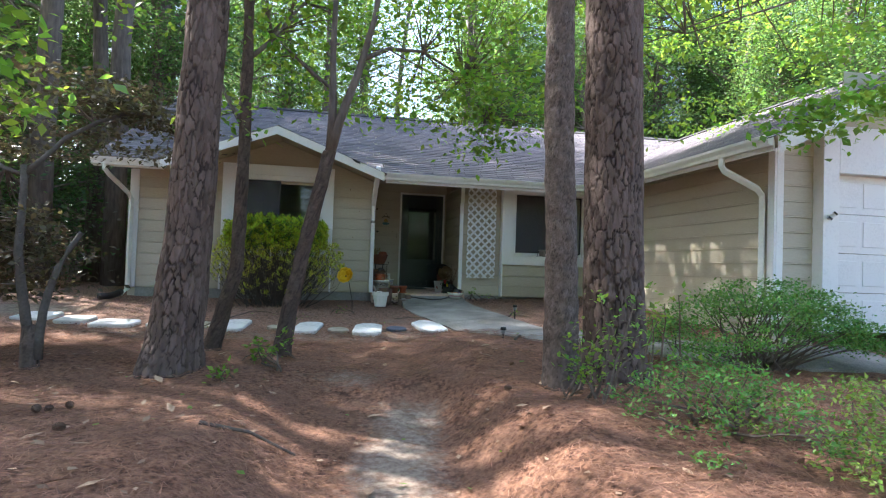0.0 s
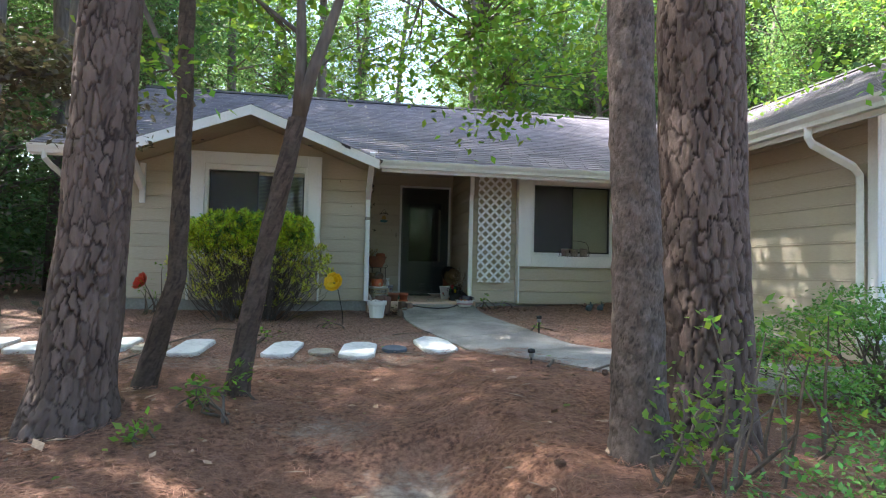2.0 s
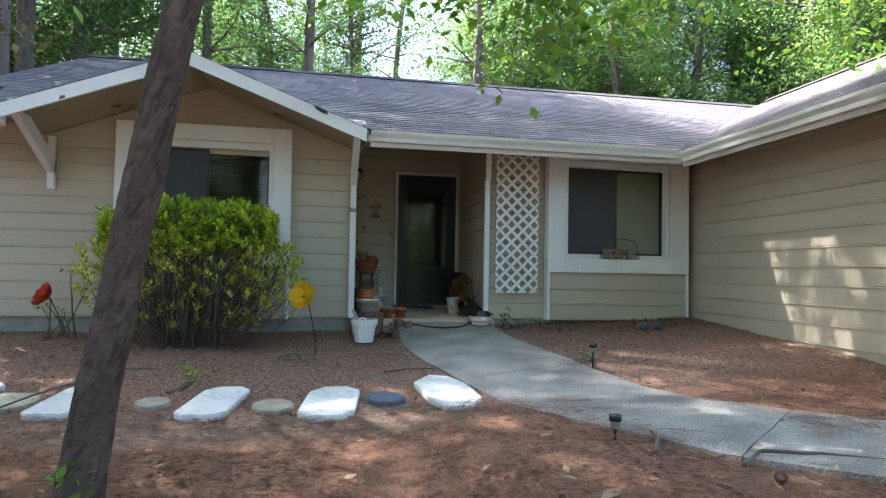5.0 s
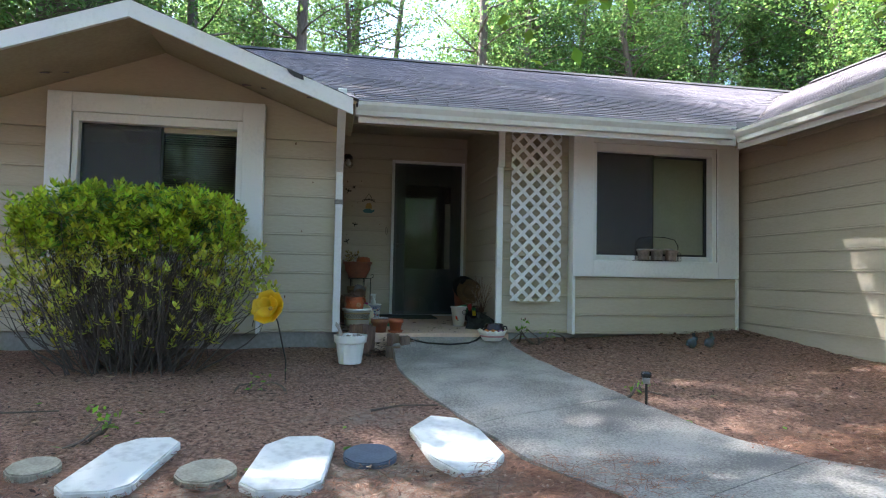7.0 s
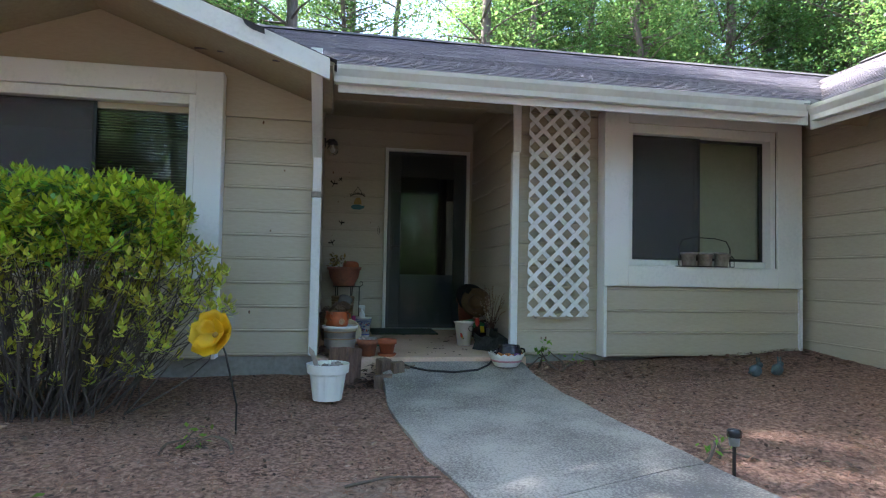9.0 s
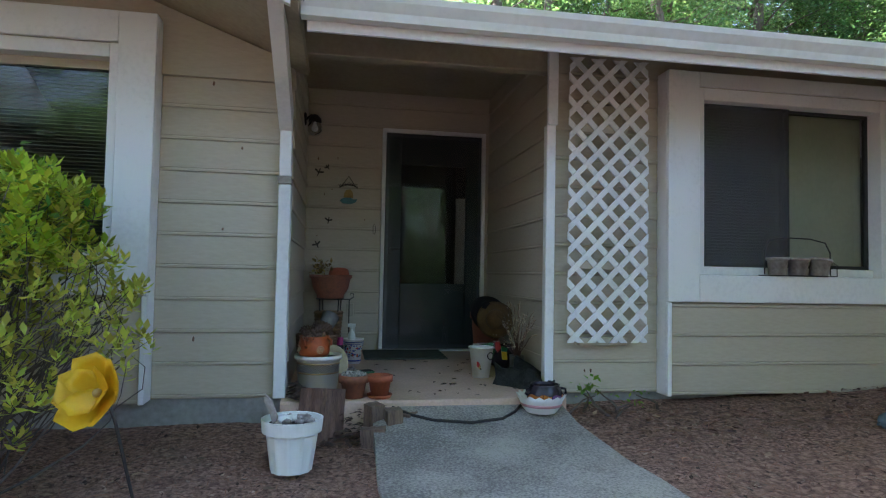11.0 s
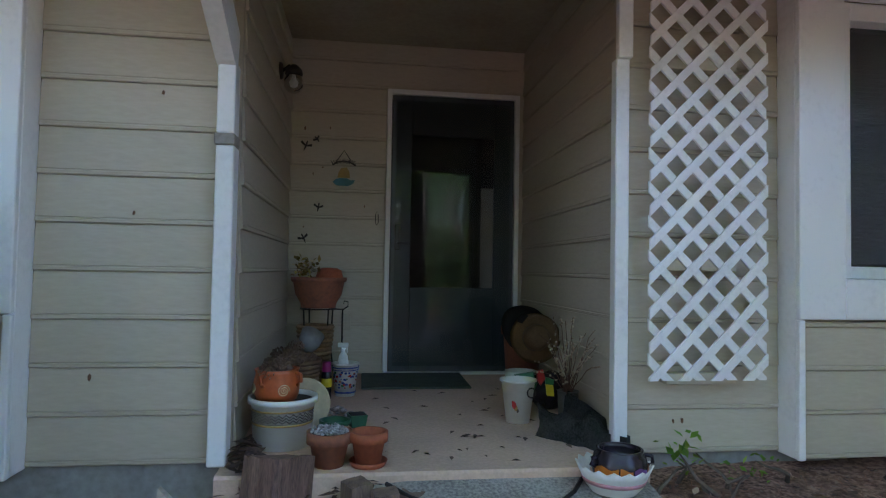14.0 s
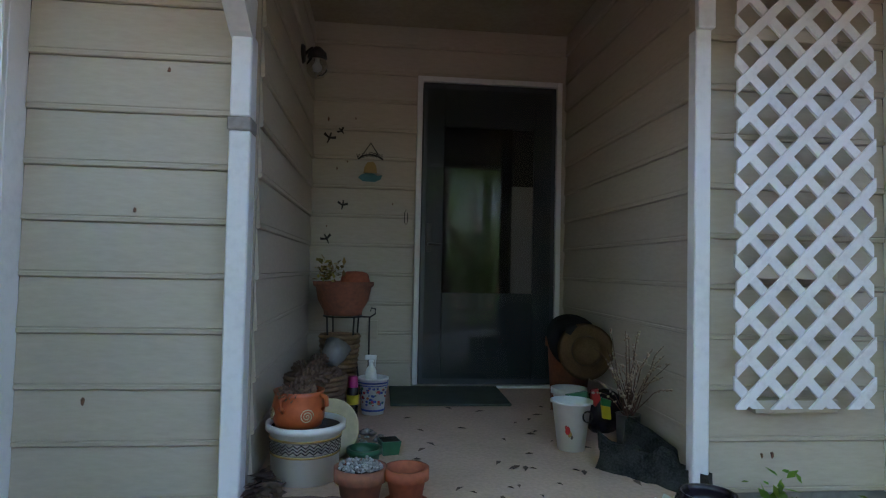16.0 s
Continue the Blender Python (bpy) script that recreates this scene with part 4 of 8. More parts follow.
flat_stone([(1.10, 7.5), (1.16, 7.05), (1.26, 6.86), (1.42, 6.84), (1.56, 7.06), (1.52, 7.45), (1.42, 7.66), (1.26, 7.72)], MARBLE, "white marble slab set in the mulch by the walk", up=0.045)
flat_stone(round_poly(0.85, 7.2, 0.145), CAST_BLUE, "round blue-grey slate stepping stone", 0.04, up=0.035)
flat_stone(slab_poly(0.21, 0.63, 6.78, 7.46, 0.06, 0.1), MARBLE, "white marble slab with clipped corners", up=0.045)
flat_stone(round_poly(0.04, 7.06, 0.145), CAST_TAN, "round tan cast stepping stone", 0.05, up=0.035)
flat_stone(slab_poly(-0.60, -0.24, 6.84, 7.5, 0.14, 0.08), MARBLE, "white marble slab with clipped corners", up=0.045)
flat_stone(round_poly(-0.79, 7.2, 0.12), CAST_TAN, "small round tan cast stepping stone", 0.05)
flat_stone(slab_poly(-1.54, -1.2, 6.92, 7.6, 0.1, 0.06), MARBLE, "white veined marble slab in the mulch", up=0.045)
flat_stone(round_poly(-1.75, 7.28, 0.2), CAST_TAN, "large round tan cast stepping stone", 0.05)
flat_stone(slab_poly(-2.45, -1.98, 7.12, 7.72, 0.1, 0.07), GREY_MARBLE, "greyish marble slab in the mulch", up=0.04)
flat_stone(slab_poly(-3.12, -2.58, 7.05, 7.45, 0.1, 0.06), MARBLE, "white marble slab raised on the mulch", 0.06, up=0.05)
flat_stone(slab_poly(-3.62, -3.2, 7.3, 7.7, 0.1, 0.06), GREY_MARBLE, "greyish marble slab in the mulch", up=0.04)
flat_stone(slab_poly(-4.2, -3.72, 7.45, 7.95, 0.1, 0.06), MARBLE, "white marble slab in the mulch", up=0.04)

# ---- garden ornaments ----
PLASTIC_Y = material("yellow_flower_plastic", (0.9, 0.62, 0.012), (0.8, 0.48, 0.01), 0.4, (5, 30), 0.05)
PLASTIC_R = material("red_flower_plastic", (0.8, 0.085, 0.03), (0.6, 0.05, 0.02), 0.4, (5, 30), 0.05)
BLACK_METAL = material("black_iron", (0.02, 0.02, 0.02), (0.035, 0.025, 0.02), 0.5, (20, 80), 0.1, metal=0.3)
ORANGE_CLAY = material("glazed_orange_clay", (0.50, 0.115, 0.03), (0.36, 0.075, 0.02), 0.38, (6, 40), 0.1)
TERRA = material("terracotta", (0.44, 0.12, 0.05), (0.29, 0.08, 0.038), 0.85, (6, 50), 0.2)
TERRA_DARK = material("weathered_terracotta", (0.34, 0.12, 0.06), (0.19, 0.08, 0.05), 0.9, (7, 40), 0.25)
CERAMIC = material("white_glazed_ceramic", (0.76, 0.74, 0.68), (0.64, 0.61, 0.55), 0.3, (3, 30), 0.05, low=0.2, high=0.5)
WHITE_PLASTIC = material("white_plastic", (0.78, 0.79, 0.74), (0.66, 0.67, 0.62), 0.4, (3, 25), 0.05, low=0.2, high=0.5)
SOIL = material("dark_potting_soil", (0.05, 0.035, 0.025), (0.02, 0.015, 0.012), 0.95, (20, 90), 0.8, bump_dist=0.01)
WICKER = material("brown_wicker", (0.22, 0.13, 0.065), (0.10, 0.055, 0.03), 0.7, (20, 90), 0.4)
CONE = material("pine_cone_scale", (0.20, 0.12, 0.075), (0.085, 0.05, 0.035), 0.8, (30, 90), 0.2, spread=0.2, island=True)
WOOD = material("weathered_split_wood", (0.25, 0.17, 0.12), (0.10, 0.065, 0.05), 0.85, (4, 40), 0.5, stretch=(6, 6, 0.6))
GREEN_POT = material("green_plastic_pot", (0.03, 0.12, 0.06), (0.02, 0.08, 0.04), 0.45, (4, 30), 0.05)
BLUE_GLAZE = material("cobalt_glaze", (0.03, 0.08, 0.36), (0.02, 0.05, 0.24), 0.3, (8, 30), 0.03)
OCHRE = material("ochre_glaze", (0.42, 0.27, 0.06), (0.3, 0.19, 0.05), 0.4, (8, 30), 0.03)
BLACK_GLAZE = material("black_glaze", (0.015, 0.013, 0.015), (0.03, 0.02, 0.03), 0.25, (8, 30), 0.03)
SLATE = material("dark_rough_stone", (0.05, 0.052, 0.048), (0.006, 0.007, 0.007), 0.8, (14, 120), 1.0, spec=0.2, bump_dist=0.01)
STRAW = material("brown_straw_hat", (0.26, 0.16, 0.07), (0.16, 0.095, 0.04), 0.75, (12, 120), 0.4)
STATUE = material("blue_grey_statue_stone", (0.10, 0.135, 0.145), (0.06, 0.08, 0.09), 0.8, (8, 40), 0.3)
MAT_GREEN = material("dark_green_doormat", (0.085, 0.1, 0.075), (0.05, 0.06, 0.045), 0.95, (10, 200), 0.8)
SOLAR_TOP = material("black_solar_cap", (0.015, 0.015, 0.017), (0.03, 0.03, 0.032), 0.25, (8, 30), 0.02)
CLEAR = glass_material("clear_lens", (0.9, 0.92, 0.9))
PAINT = {k: material(k + "_enamel", c, None, 0.45, (6, 30), 0.03) for k, c in dict(red=(0.5, 0.025, 0.02), green=(0.02, 0.16, 0.05), yellow=(0.8, 0.6, 0.02), magenta=(0.45, 0.02, 0.16), orange=(0.62, 0.2, 0.02), pink=(0.62, 0.3, 0.32), purple=(0.16, 0.06, 0.2), cream=(0.6, 0.5, 0.3), teal=(0.05, 0.18, 0.2)).items()}


def flower_stake(base, head, mat_, label, face):
    """A pinwheel flower: cupped overlapping petals on a thin stake."""
    t = thing("flower_stake", label, "garden ornament", at=base)
    h = Vector(head) - Vector(base)
    bm = bmesh.new()
    tube(bm, [(0, 0, -0.1), (0.0, 0.0, h.z * 0.3), (h.x * 0.6, h.y, h.z - 0.1), (h.x, h.y + 0.02, h.z)], 0.006, 6)
    part("stake", bm, BLACK_METAL, t, "thin black stake")
    rot = look((0, 0, 0), face).to_3x3()
    for ring, n, rad, cup in ((0, 5, 0.13, 0.85), (1, 4, 0.085, 1.25)):
        for k in range(n):
            a = 2 * math.pi * k / n + ring * 0.6
            bm = bmesh.new()
            grid = []
            for i in range(6):
                for j in range(5):
                    u, v = i / 5, j / 4 - 0.5
                    wid = rad * 1.25 * math.sin(math.pi * (0.12 + 0.72 * u)) ** 0.7
                    p = Vector((u * rad, v * wid, 0.0))
                    p.z = -cup * rad * (u ** 1.6) * 0.75 - 0.25 * (v * wid) ** 2 / rad - 0.004 * k - ring * 0.014
                    q = Matrix.Rotation(a, 3, "Z") @ p
                    grid.append(bm.verts.new(h + rot @ Vector((q.x, q.y, q.z))))
            for i in range(5):
                for j in range(4):
                    bm.faces.new((grid[i * 5 + j], grid[(i + 1) * 5 + j], grid[(i + 1) * 5 + j + 1], grid[i * 5 + j + 1]))
            bmesh.ops.solidify(bm, geom=bm.faces, thickness=0.003)
            part("petal", bm, mat_, t, "", True)
    bm = bmesh.new()
    blob(bm, h + rot @ Vector((0, 0, -0.03)), (0.017, 0.017, 0.017), 0.1)
    part("flower_centre", bm, OCHRE, t, "brown centre", True)
    return t


flower_stake((0.29, 8.81, ground_z(0.29, 8.81)), (0.18, 8.78, 1.185), PLASTIC_Y, "yellow plastic flower on a black stake", (-0.42, -1, 0.32))
flower_stake((-2.42, 9.9, ground_z(-2.42, 9.9)), (-2.56, 9.85, 1.11), PLASTIC_R, "red plastic flower on a black stake", (-0.7, -0.8, 0.5))


LENS_GREY = material("grey_lens", (0.3, 0.3, 0.29), (0.2, 0.2, 0.19), 0.3, (8, 30), 0.02)


def path_light(x, y, sunk=0.0):
    t = thing("path_light", "small black solar path light on a spike", "garden light", "path lights along the walk", at=(x, y, ground_z(x, y) - sunk))
    bm = bmesh.new()
    tube(bm, [(0, 0, -0.08), (0, 0, 0.15)], 0.009, 10)
    part("spike", bm, BLACK_METAL, t)
    bm = bmesh.new()
    lathe(bm, [(0.0, 0.15), (0.023, 0.151), (0.026, 0.18), (0.026, 0.192), (0.0, 0.193)], 16)
    part("lens", bm, LENS_GREY, t, "silvery lens", True)
    bm = bmesh.new()
    lathe(bm, [(0.0, 0.192), (0.034, 0.193), (0.034, 0.222), (0.028, 0.228), (0.0, 0.229)], 18)
    part("cap", bm, SOLAR_TOP, t, "black cap", True)
    return t


path_light(1.97, 5.72, 0.09), path_light(2.74, 7.72), path_light(3.62, 4.7)

# ---- front step odds and ends ----
def fz(y):
    return 0.874 + 0.021 * (y - 10.1)


def pot_profile(rt, rb, h, lip=0.0, liph=0.0, wall=0.012, soil=0.04):
    p = [(0, 0), (rb, 0), (rt - lip - 0.004, h - liph)]
    if lip:
        p += [(rt, h - liph), (rt, h)]
    else:
        p += [(rt, h)]
    return p + [(rt - wall, h), (rt - wall - 0.005, h - soil), (0, h - soil + 0.004)]


def pot(name, label, at, rt, rb, h, mat_, lip=0.0, liph=0.0, soil=0.04, soil_mat=None, sides=32, category="pot"):
    t = thing(name, label, category, at=at)
    prof = pot_profile(rt, rb, h, lip, liph, soil=soil)
    bm = bmesh.new()
    lathe(bm, prof[:-1], sides)
    part("body", bm, mat_, t, "", True)
    bm = bmesh.new()
    lathe(bm, [(0, h - soil + 0.006), (rt * 0.5, h - soil + 0.004), (rt - 0.017, h - soil)], sides)
    part("soil" if soil_mat is None else "filling", bm, soil_mat or SOIL, t)
    return t


def band(t, name, r0, r1, z0, z1, mat_, label="", sides=32):
    bm = bmesh.new()
    lathe(bm, [(r0, z0), (r0 + 0.0025, z0), (r1 + 0.0025, z1), (r1, z1)], sides)
    return part(name, bm, mat_, t, label, True)


def cone_mesh(L, r, seed):
    bm = bmesh.new()
    r2 = random.Random(seed)
    blob(bm, (0, 0, L * 0.5), (r * 0.5, r * 0.5, L * 0.48), 0.0, 1)
    n = 70
    for i in range(n):
        f = (i + 0.5) / n
        a = i * 2.39996
        rad = r * math.sin(math.pi * (0.12 + 0.8 * f)) ** 0.8
        b = Vector((math.cos(a) * rad * 0.4, math.sin(a) * rad * 0.4, L * f * 0.92))
        tip = Vector((math.cos(a) * rad, math.sin(a) * rad, L * f * 0.95 + 0.012))
        sd = Vector((-math.sin(a), math.cos(a), 0)) * r * 0.2
        up = Vector((0, 0, 0.006))
        v = [bm.verts.new(p) for p in (b, b.lerp(tip, 0.7) + sd, tip, b.lerp(tip, 0.7) - sd, b.lerp(tip, 0.8) + up)]
        for q in ((0, 1, 4), (1, 2, 4), (2, 3, 4), (3, 0, 4)):
            bm.faces.new([v[k] for k in q])
    me = finish(bm, "pine_cone")
    me.materials.append(CONE)
    return me


CONES = [cone_mesh(0.125, 0.058, 1), cone_mesh(0.11, 0.052, 2)]


def pine_cone(m, k=0, label="brown open pine cone"):
    ob = new("pine_cone", CONES[k])
    ob.matrix_world = m
    return tagged(ob, label, "pine cone", "pine cones")


# large banded crock
px, py = 0.905, 10.5
crock = pot("planter", "white glazed crock with a zigzag band", (px, py, fz(py)), 0.155, 0.128, 0.22, CERAMIC, 0.012, 0.025, 0.02)


def crock_r(z):
    return 0.128 + (0.139 - 0.128) * z / 0.195


for z0, z1, m in ((0.105, 0.113, OCHRE), (0.165, 0.173, OCHRE), (0.116, 0.1175, BLACK_GLAZE), (0.161, 0.1625, BLACK_GLAZE)):
    band(crock, "stripe", crock_r(z0) + 0.0005, crock_r(z1) + 0.0005, z0, z1, m)
zz = bmesh.new()
nz_ = 28
for row in range(3):
    for k in range(nz_ * 2):
        a0, a1 = 2 * math.pi * k / (nz_ * 2), 2 * math.pi * (k + 1) / (nz_ * 2)
        za, zb = (0.119, 0.131) if k % 2 else (0.131, 0.119)
        za, zb = za + row * 0.0125, zb + row * 0.0125
        r = crock_r(za) + 0.0022
        zz.faces.new([zz.verts.new((math.cos(a) * r, math.sin(a) * r, z)) for a, z in ((a0, za), (a1, zb), (a1, zb + 0.0055), (a0, za + 0.0055))])
part("zigzag_band", zz, BLACK_GLAZE, crock, "black zigzag pattern")
# handled terracotta pot standing in it
tz = fz(py) + 0.204
tp = thing("clay_pot", "orange clay pot with spiral relief and small handles", "pot", at=(px - 0.03, py, tz))
bm = bmesh.new()
lathe(bm, [(0, 0), (0.088, 0), (0.1, 0.03), (0.103, 0.08), (0.094, 0.12), (0.1, 0.138), (0.092, 0.138), (0.086, 0.12), (0.09, 0.1), (0, 0.1)], 32)
part("body", bm, ORANGE_CLAY, tp, "", True)
for a in (-2.05, -0.4):
    bm = bmesh.new()
    c, s = math.cos(a), math.sin(a)
    tube(bm, [(c * 0.095, s * 0.095, 0.125), (c * 0.12, s * 0.12, 0.115), (c * 0.122, s * 0.122, 0.085), (c * 0.102, s * 0.102, 0.07)], 0.009, 8)
    part("handle", bm, ORANGE_CLAY, tp, "", True)
for a in (-1.15, -2.75):
    bm = bmesh.new()
    c, s = math.cos(a), math.sin(a)
    pts = []
    for k in range(40):
        u = k / 39
        r = 0.028 * (1 - u)
        th = u * 5.5 * math.pi
        aa = a + r * math.cos(th) / 0.105
        pts.append((math.cos(aa) * 0.1055, math.sin(aa) * 0.1055, 0.052 + r * math.sin(th)))
    tube(bm, pts, 0.0022, 5)
    part("spiral", bm, PAINT["cream"], tp, "pale incised spiral")
pine_cone(pose(px - 0.06, py + 0.01, tz + 0.115, 70, 15, 40), 0)
pine_cone(pose(px + 0.0, py - 0.03, tz + 0.115, 75, 0, -60), 1)
pine_cone(pose(px - 0.03, py + 0.04, tz + 0.16, 80, 10, 120), 0)

# leaning lid, blue tub, small things behind the crock
lid = thing("ceramic_plate", "cream round plate leaning behind the crock", "plate", at=(0.99, 10.70, fz(10.70)), rx=78, rz=20)
bm = bmesh.new()
lathe(bm, [(0, 0), (0.12, 0), (0.128, 0.008), (0.128, 0.016), (0.118, 0.016), (0.112, 0.01), (0, 0.01)], 32, (0, 0.128, 0))
part("disc", bm, PAINT["cream"], lid, "", True)
pot("tub", "small blue plastic tub", (1.02, 10.86, fz(10.86)), 0.075, 0.06, 0.1, BLUE_GLAZE, 0.005, 0.012)
pot("flower_pot", "shallow green plastic plant pot", (1.135, 10.62, fz(10.62)), 0.075, 0.055, 0.075, GREEN_POT, 0.006, 0.02)
sq = thing("flower_pot", "small square green plastic nursery pot", "pot", at=(1.24, 10.78, fz(10.78)), rz=15)
bm = bmesh.new()
prism(bm, [(-0.035, -0.035), (0.035, -0.035), (0.035, 0.035), (-0.035, 0.035)], "z", 0, 0.06)
for v in bm.verts:
    if v.co.z > 0.03:
        v.co.x *= 1.25
        v.co.y *= 1.25
part("body", bm, GREEN_POT, sq)
part("soil", boxes((-0.037, 0.037, -0.037, 0.037, 0.0602, 0.063)), SOIL, sq)
gp = pot("flower_pot", "terracotta pot filled with white gravel", (1.13, 10.2, fz(10.2)), 0.093, 0.06, 0.14, TERRA_DARK, 0.01, 0.045, 0.012)
pb = random.Random(5)
bm = bmesh.new()
for i in range(190):
    a, r = pb.uniform(0, 6.28), 0.075 * math.sqrt(pb.random())
    s = pb.uniform(0.004, 0.0085)
    bmesh.ops.create_icosphere(bm, subdivisions=1, radius=s, matrix=Matrix.Translation((r * math.cos(a), r * math.sin(a), 0.135 + pb.uniform(0, 0.016))))
tagged(part("gravel", bm, material("white_gravel", (0.46, 0.44, 0.41), (0.22, 0.2, 0.19), 0.8, (20, 80), 0.2, spread=0.3, island=True), gp, "white and grey gravel"), kind="stuff")
tpot = pot("flower_pot", "plain terracotta pot on a matching saucer", (1.29, 10.19, fz(10.19) + 0.014), 0.08, 0.052, 0.125, TERRA, 0.008, 0.038, 0.05)
bm = bmesh.new()
lathe(bm, [(0, -0.014), (0.068, -0.014), (0.08, 0.008), (0.074, 0.008), (0.066, -0.006), (0, -0.006)], 28)
part("saucer", bm, TERRA, tpot, "", True)
fp = pot("flower_pot", "white pot painted with blue rings and flowers", (1.16, 11.48, fz(11.48)), 0.086, 0.06, 0.2, CERAMIC, 0.004, 0.012)
for z0, z1 in ((0.172, 0.179), (0.158, 0.163), (0.02, 0.03)):
    r = 0.06 + 0.022 * z0 / 0.188
    band(fp, "ring", r + 0.001, r + 0.0015, z0, z1, BLUE_GLAZE)
pf = random.Random(9)
for i in range(52):
    a, z = pf.uniform(-2.9, -0.2), pf.uniform(0.045, 0.15)
    r = 0.06 + 0.022 * z / 0.188 + 0.0022
    s = pf.uniform(0.005, 0.011)
    bm = bmesh.new()
    bm.faces.new([bm.verts.new((math.cos(a + s * math.cos(q) / r) * r, math.sin(a + s * math.cos(q) / r) * r, z + s * math.sin(q) * (1 + 0.3 * math.cos(2 * q)))) for q in (6.2832 * k / 7 for k in range(7))])
    part("painted_flower", bm, pf.choice((BLUE_GLAZE, BLUE_GLAZE, PAINT["orange"], PAINT["green"], PAINT["red"])), fp)
sb = thing("spray_bottle", "white trigger spray bottle standing in the painted pot", "spray bottle", at=(1.145, 11.48, fz(11.48) + 0.13))
bm = bmesh.new()
lathe(bm, [(0, 0), (0.032, 0), (0.034, 0.06), (0.028, 0.11), (0.013, 0.135), (0.013, 0.15), (0, 0.15)], 18)
part("bottle", bm, WHITE_PLASTIC, sb, "", True)
part("spray_head", boxes((-0.035, 0.03, -0.011, 0.011, 0.165, 0.192), (-0.014, 0.014, -0.012, 0.012, 0.15, 0.166), bevel=0.003), WHITE_PLASTIC, sb)
part("trigger", boxes((0.018, 0.026, -0.006, 0.006, 0.125, 0.166), bevel=0.002), WHITE_PLASTIC, sb)
can = thing("spray_can", "black aerosol can with a magenta cap and yellow print", "spray can", at=(1.05, 11.4, fz(11.4)))
bm = bmesh.new()
lathe(bm, [(0, 0), (0.03, 0), (0.03, 0.15), (0.024, 0.165), (0, 0.165)], 20)
part("body", bm, BLACK_GLAZE, can, "", True)
bm = bmesh.new()
lathe(bm, [(0.026, 0.158), (0.027, 0.215), (0.022, 0.22), (0, 0.22)], 20)
part("cap", bm, PAINT["magenta"], can, "magenta cap", True)
band(can, "label_print", 0.0305, 0.0305, 0.07, 0.12, PAINT["yellow"], "yellow printed band")

pile = thing("pebble_pile", "small heap of grey and white pebbles and shells", "pebbles", at=(1.13, 10.98, fz(10.98)))
PEBBLE = material("mixed_pebble", (0.44, 0.40, 0.36), (0.16, 0.12, 0.10), 0.7, (12, 60), 0.2, spread=0.45)
pr = random.Random(33)
for i in range(46):
    a, r = pr.uniform(0, 6.28), 0.085 * math.sqrt(pr.random())
    bm = bmesh.new()
    sz = pr.uniform(0.009, 0.02)
    blob(bm, (r * math.cos(a), r * math.sin(a), 0.008 + 0.05 * (1 - r / 0.085) * pr.uniform(0.5, 1)), (sz, sz * pr.uniform(0.6, 1), sz * 0.6), 0.4, 1, i)
    part("pebble", bm, PEBBLE, pile, "", True)

# wicker baskets in the corner
def basket(label, at, rt, rb, h, rows, mat_=WICKER):
    t = thing("basket", label, "basket", at=at)
    for k in range(rows):
        z = h * (k + 0.5) / rows
        r = rb + (rt - rb) * k / (rows - 1)
        bm = bmesh.new()
        n = 36
        tube(bm, [(math.cos(6.2832 * i / n) * (r + 0.004 * (-1) ** (i + k)), math.sin(6.2832 * i / n) * (r + 0.004 * (-1) ** (i + k)), z) for i in range(n + 1)], h / rows * 0.55, 5, False)
        part("weave_ring", bm, mat_, t, "", True)
    bm = bmesh.new()
    lathe(bm, [(0, 0.004), (rb - 0.006, 0.004), (rt - 0.008, h - 0.01)], 28)
    part("lining", bm, mat_, t, "", True)
    return t


basket("round brown wicker basket full of pine cones", (0.87, 11.2, fz(11.2)), 0.15, 0.115, 0.27, 11)
basket("tall tapering wicker basket in the porch corner", (0.95, 11.78, fz(11.78)), 0.11, 0.075, 0.40, 14, material("honey_wicker", (0.32, 0.2, 0.085), (0.15, 0.085, 0.04), 0.65, (20, 90), 0.4))
for i, (dx, dy, dz, rx, rz) in enumerate(((-0.06, -0.05, 0.24, 70, 20), (0.05, -0.04, 0.25, 80, 140), (-0.01, 0.05, 0.26, 75, 250), (-0.04, -0.02, 0.30, 60, 80))):
    pine_cone(pose(0.87 + dx, 11.2 + dy, fz(11.2) + dz, rx, 10, rz), i % 2)
cl = thing("cloche", "clear plastic bowl tipped on the basket", "bowl", at=(0.93, 11.25, fz(11.2) + 0.31), rx=-35, ry=25)
bm = bmesh.new()
lathe(bm, [(0.0, 0.0), (0.04, 0.004), (0.062, 0.05), (0.072, 0.12), (0.07, 0.12), (0.06, 0.05), (0.0, 0.008)], 26)
part("shell", bm, material("milky_plastic", (0.22, 0.21, 0.19), (0.15, 0.145, 0.13), 0.25, (3, 30), 0.02), cl, "", True)
# bowl planter on an iron stand
st_ = thing("plant_stand", "black wrought-iron plant stand with a scroll", "plant stand", at=(0.96, 11.86, fz(11.86)))
for a in (0.6, 2.2, 3.8, 5.4):
    bm = bmesh.new()
    tube(bm, [(math.cos(a) * 0.14, math.sin(a) * 0.14, 0), (math.cos(a) * 0.1, math.sin(a) * 0.1, 0.25), (math.cos(a) * 0.115, math.sin(a) * 0.115, 0.5)], 0.006, 6)
    part("leg", bm, BLACK_METAL, st_)
bm = bmesh.new()
tube(bm, [(math.cos(6.2832 * i / 24) * 0.117, math.sin(6.2832 * i / 24) * 0.117, 0.5) for i in range(25)], 0.006, 6, False)
part("ring", bm, BLACK_METAL, st_)
bm = bmesh.new()
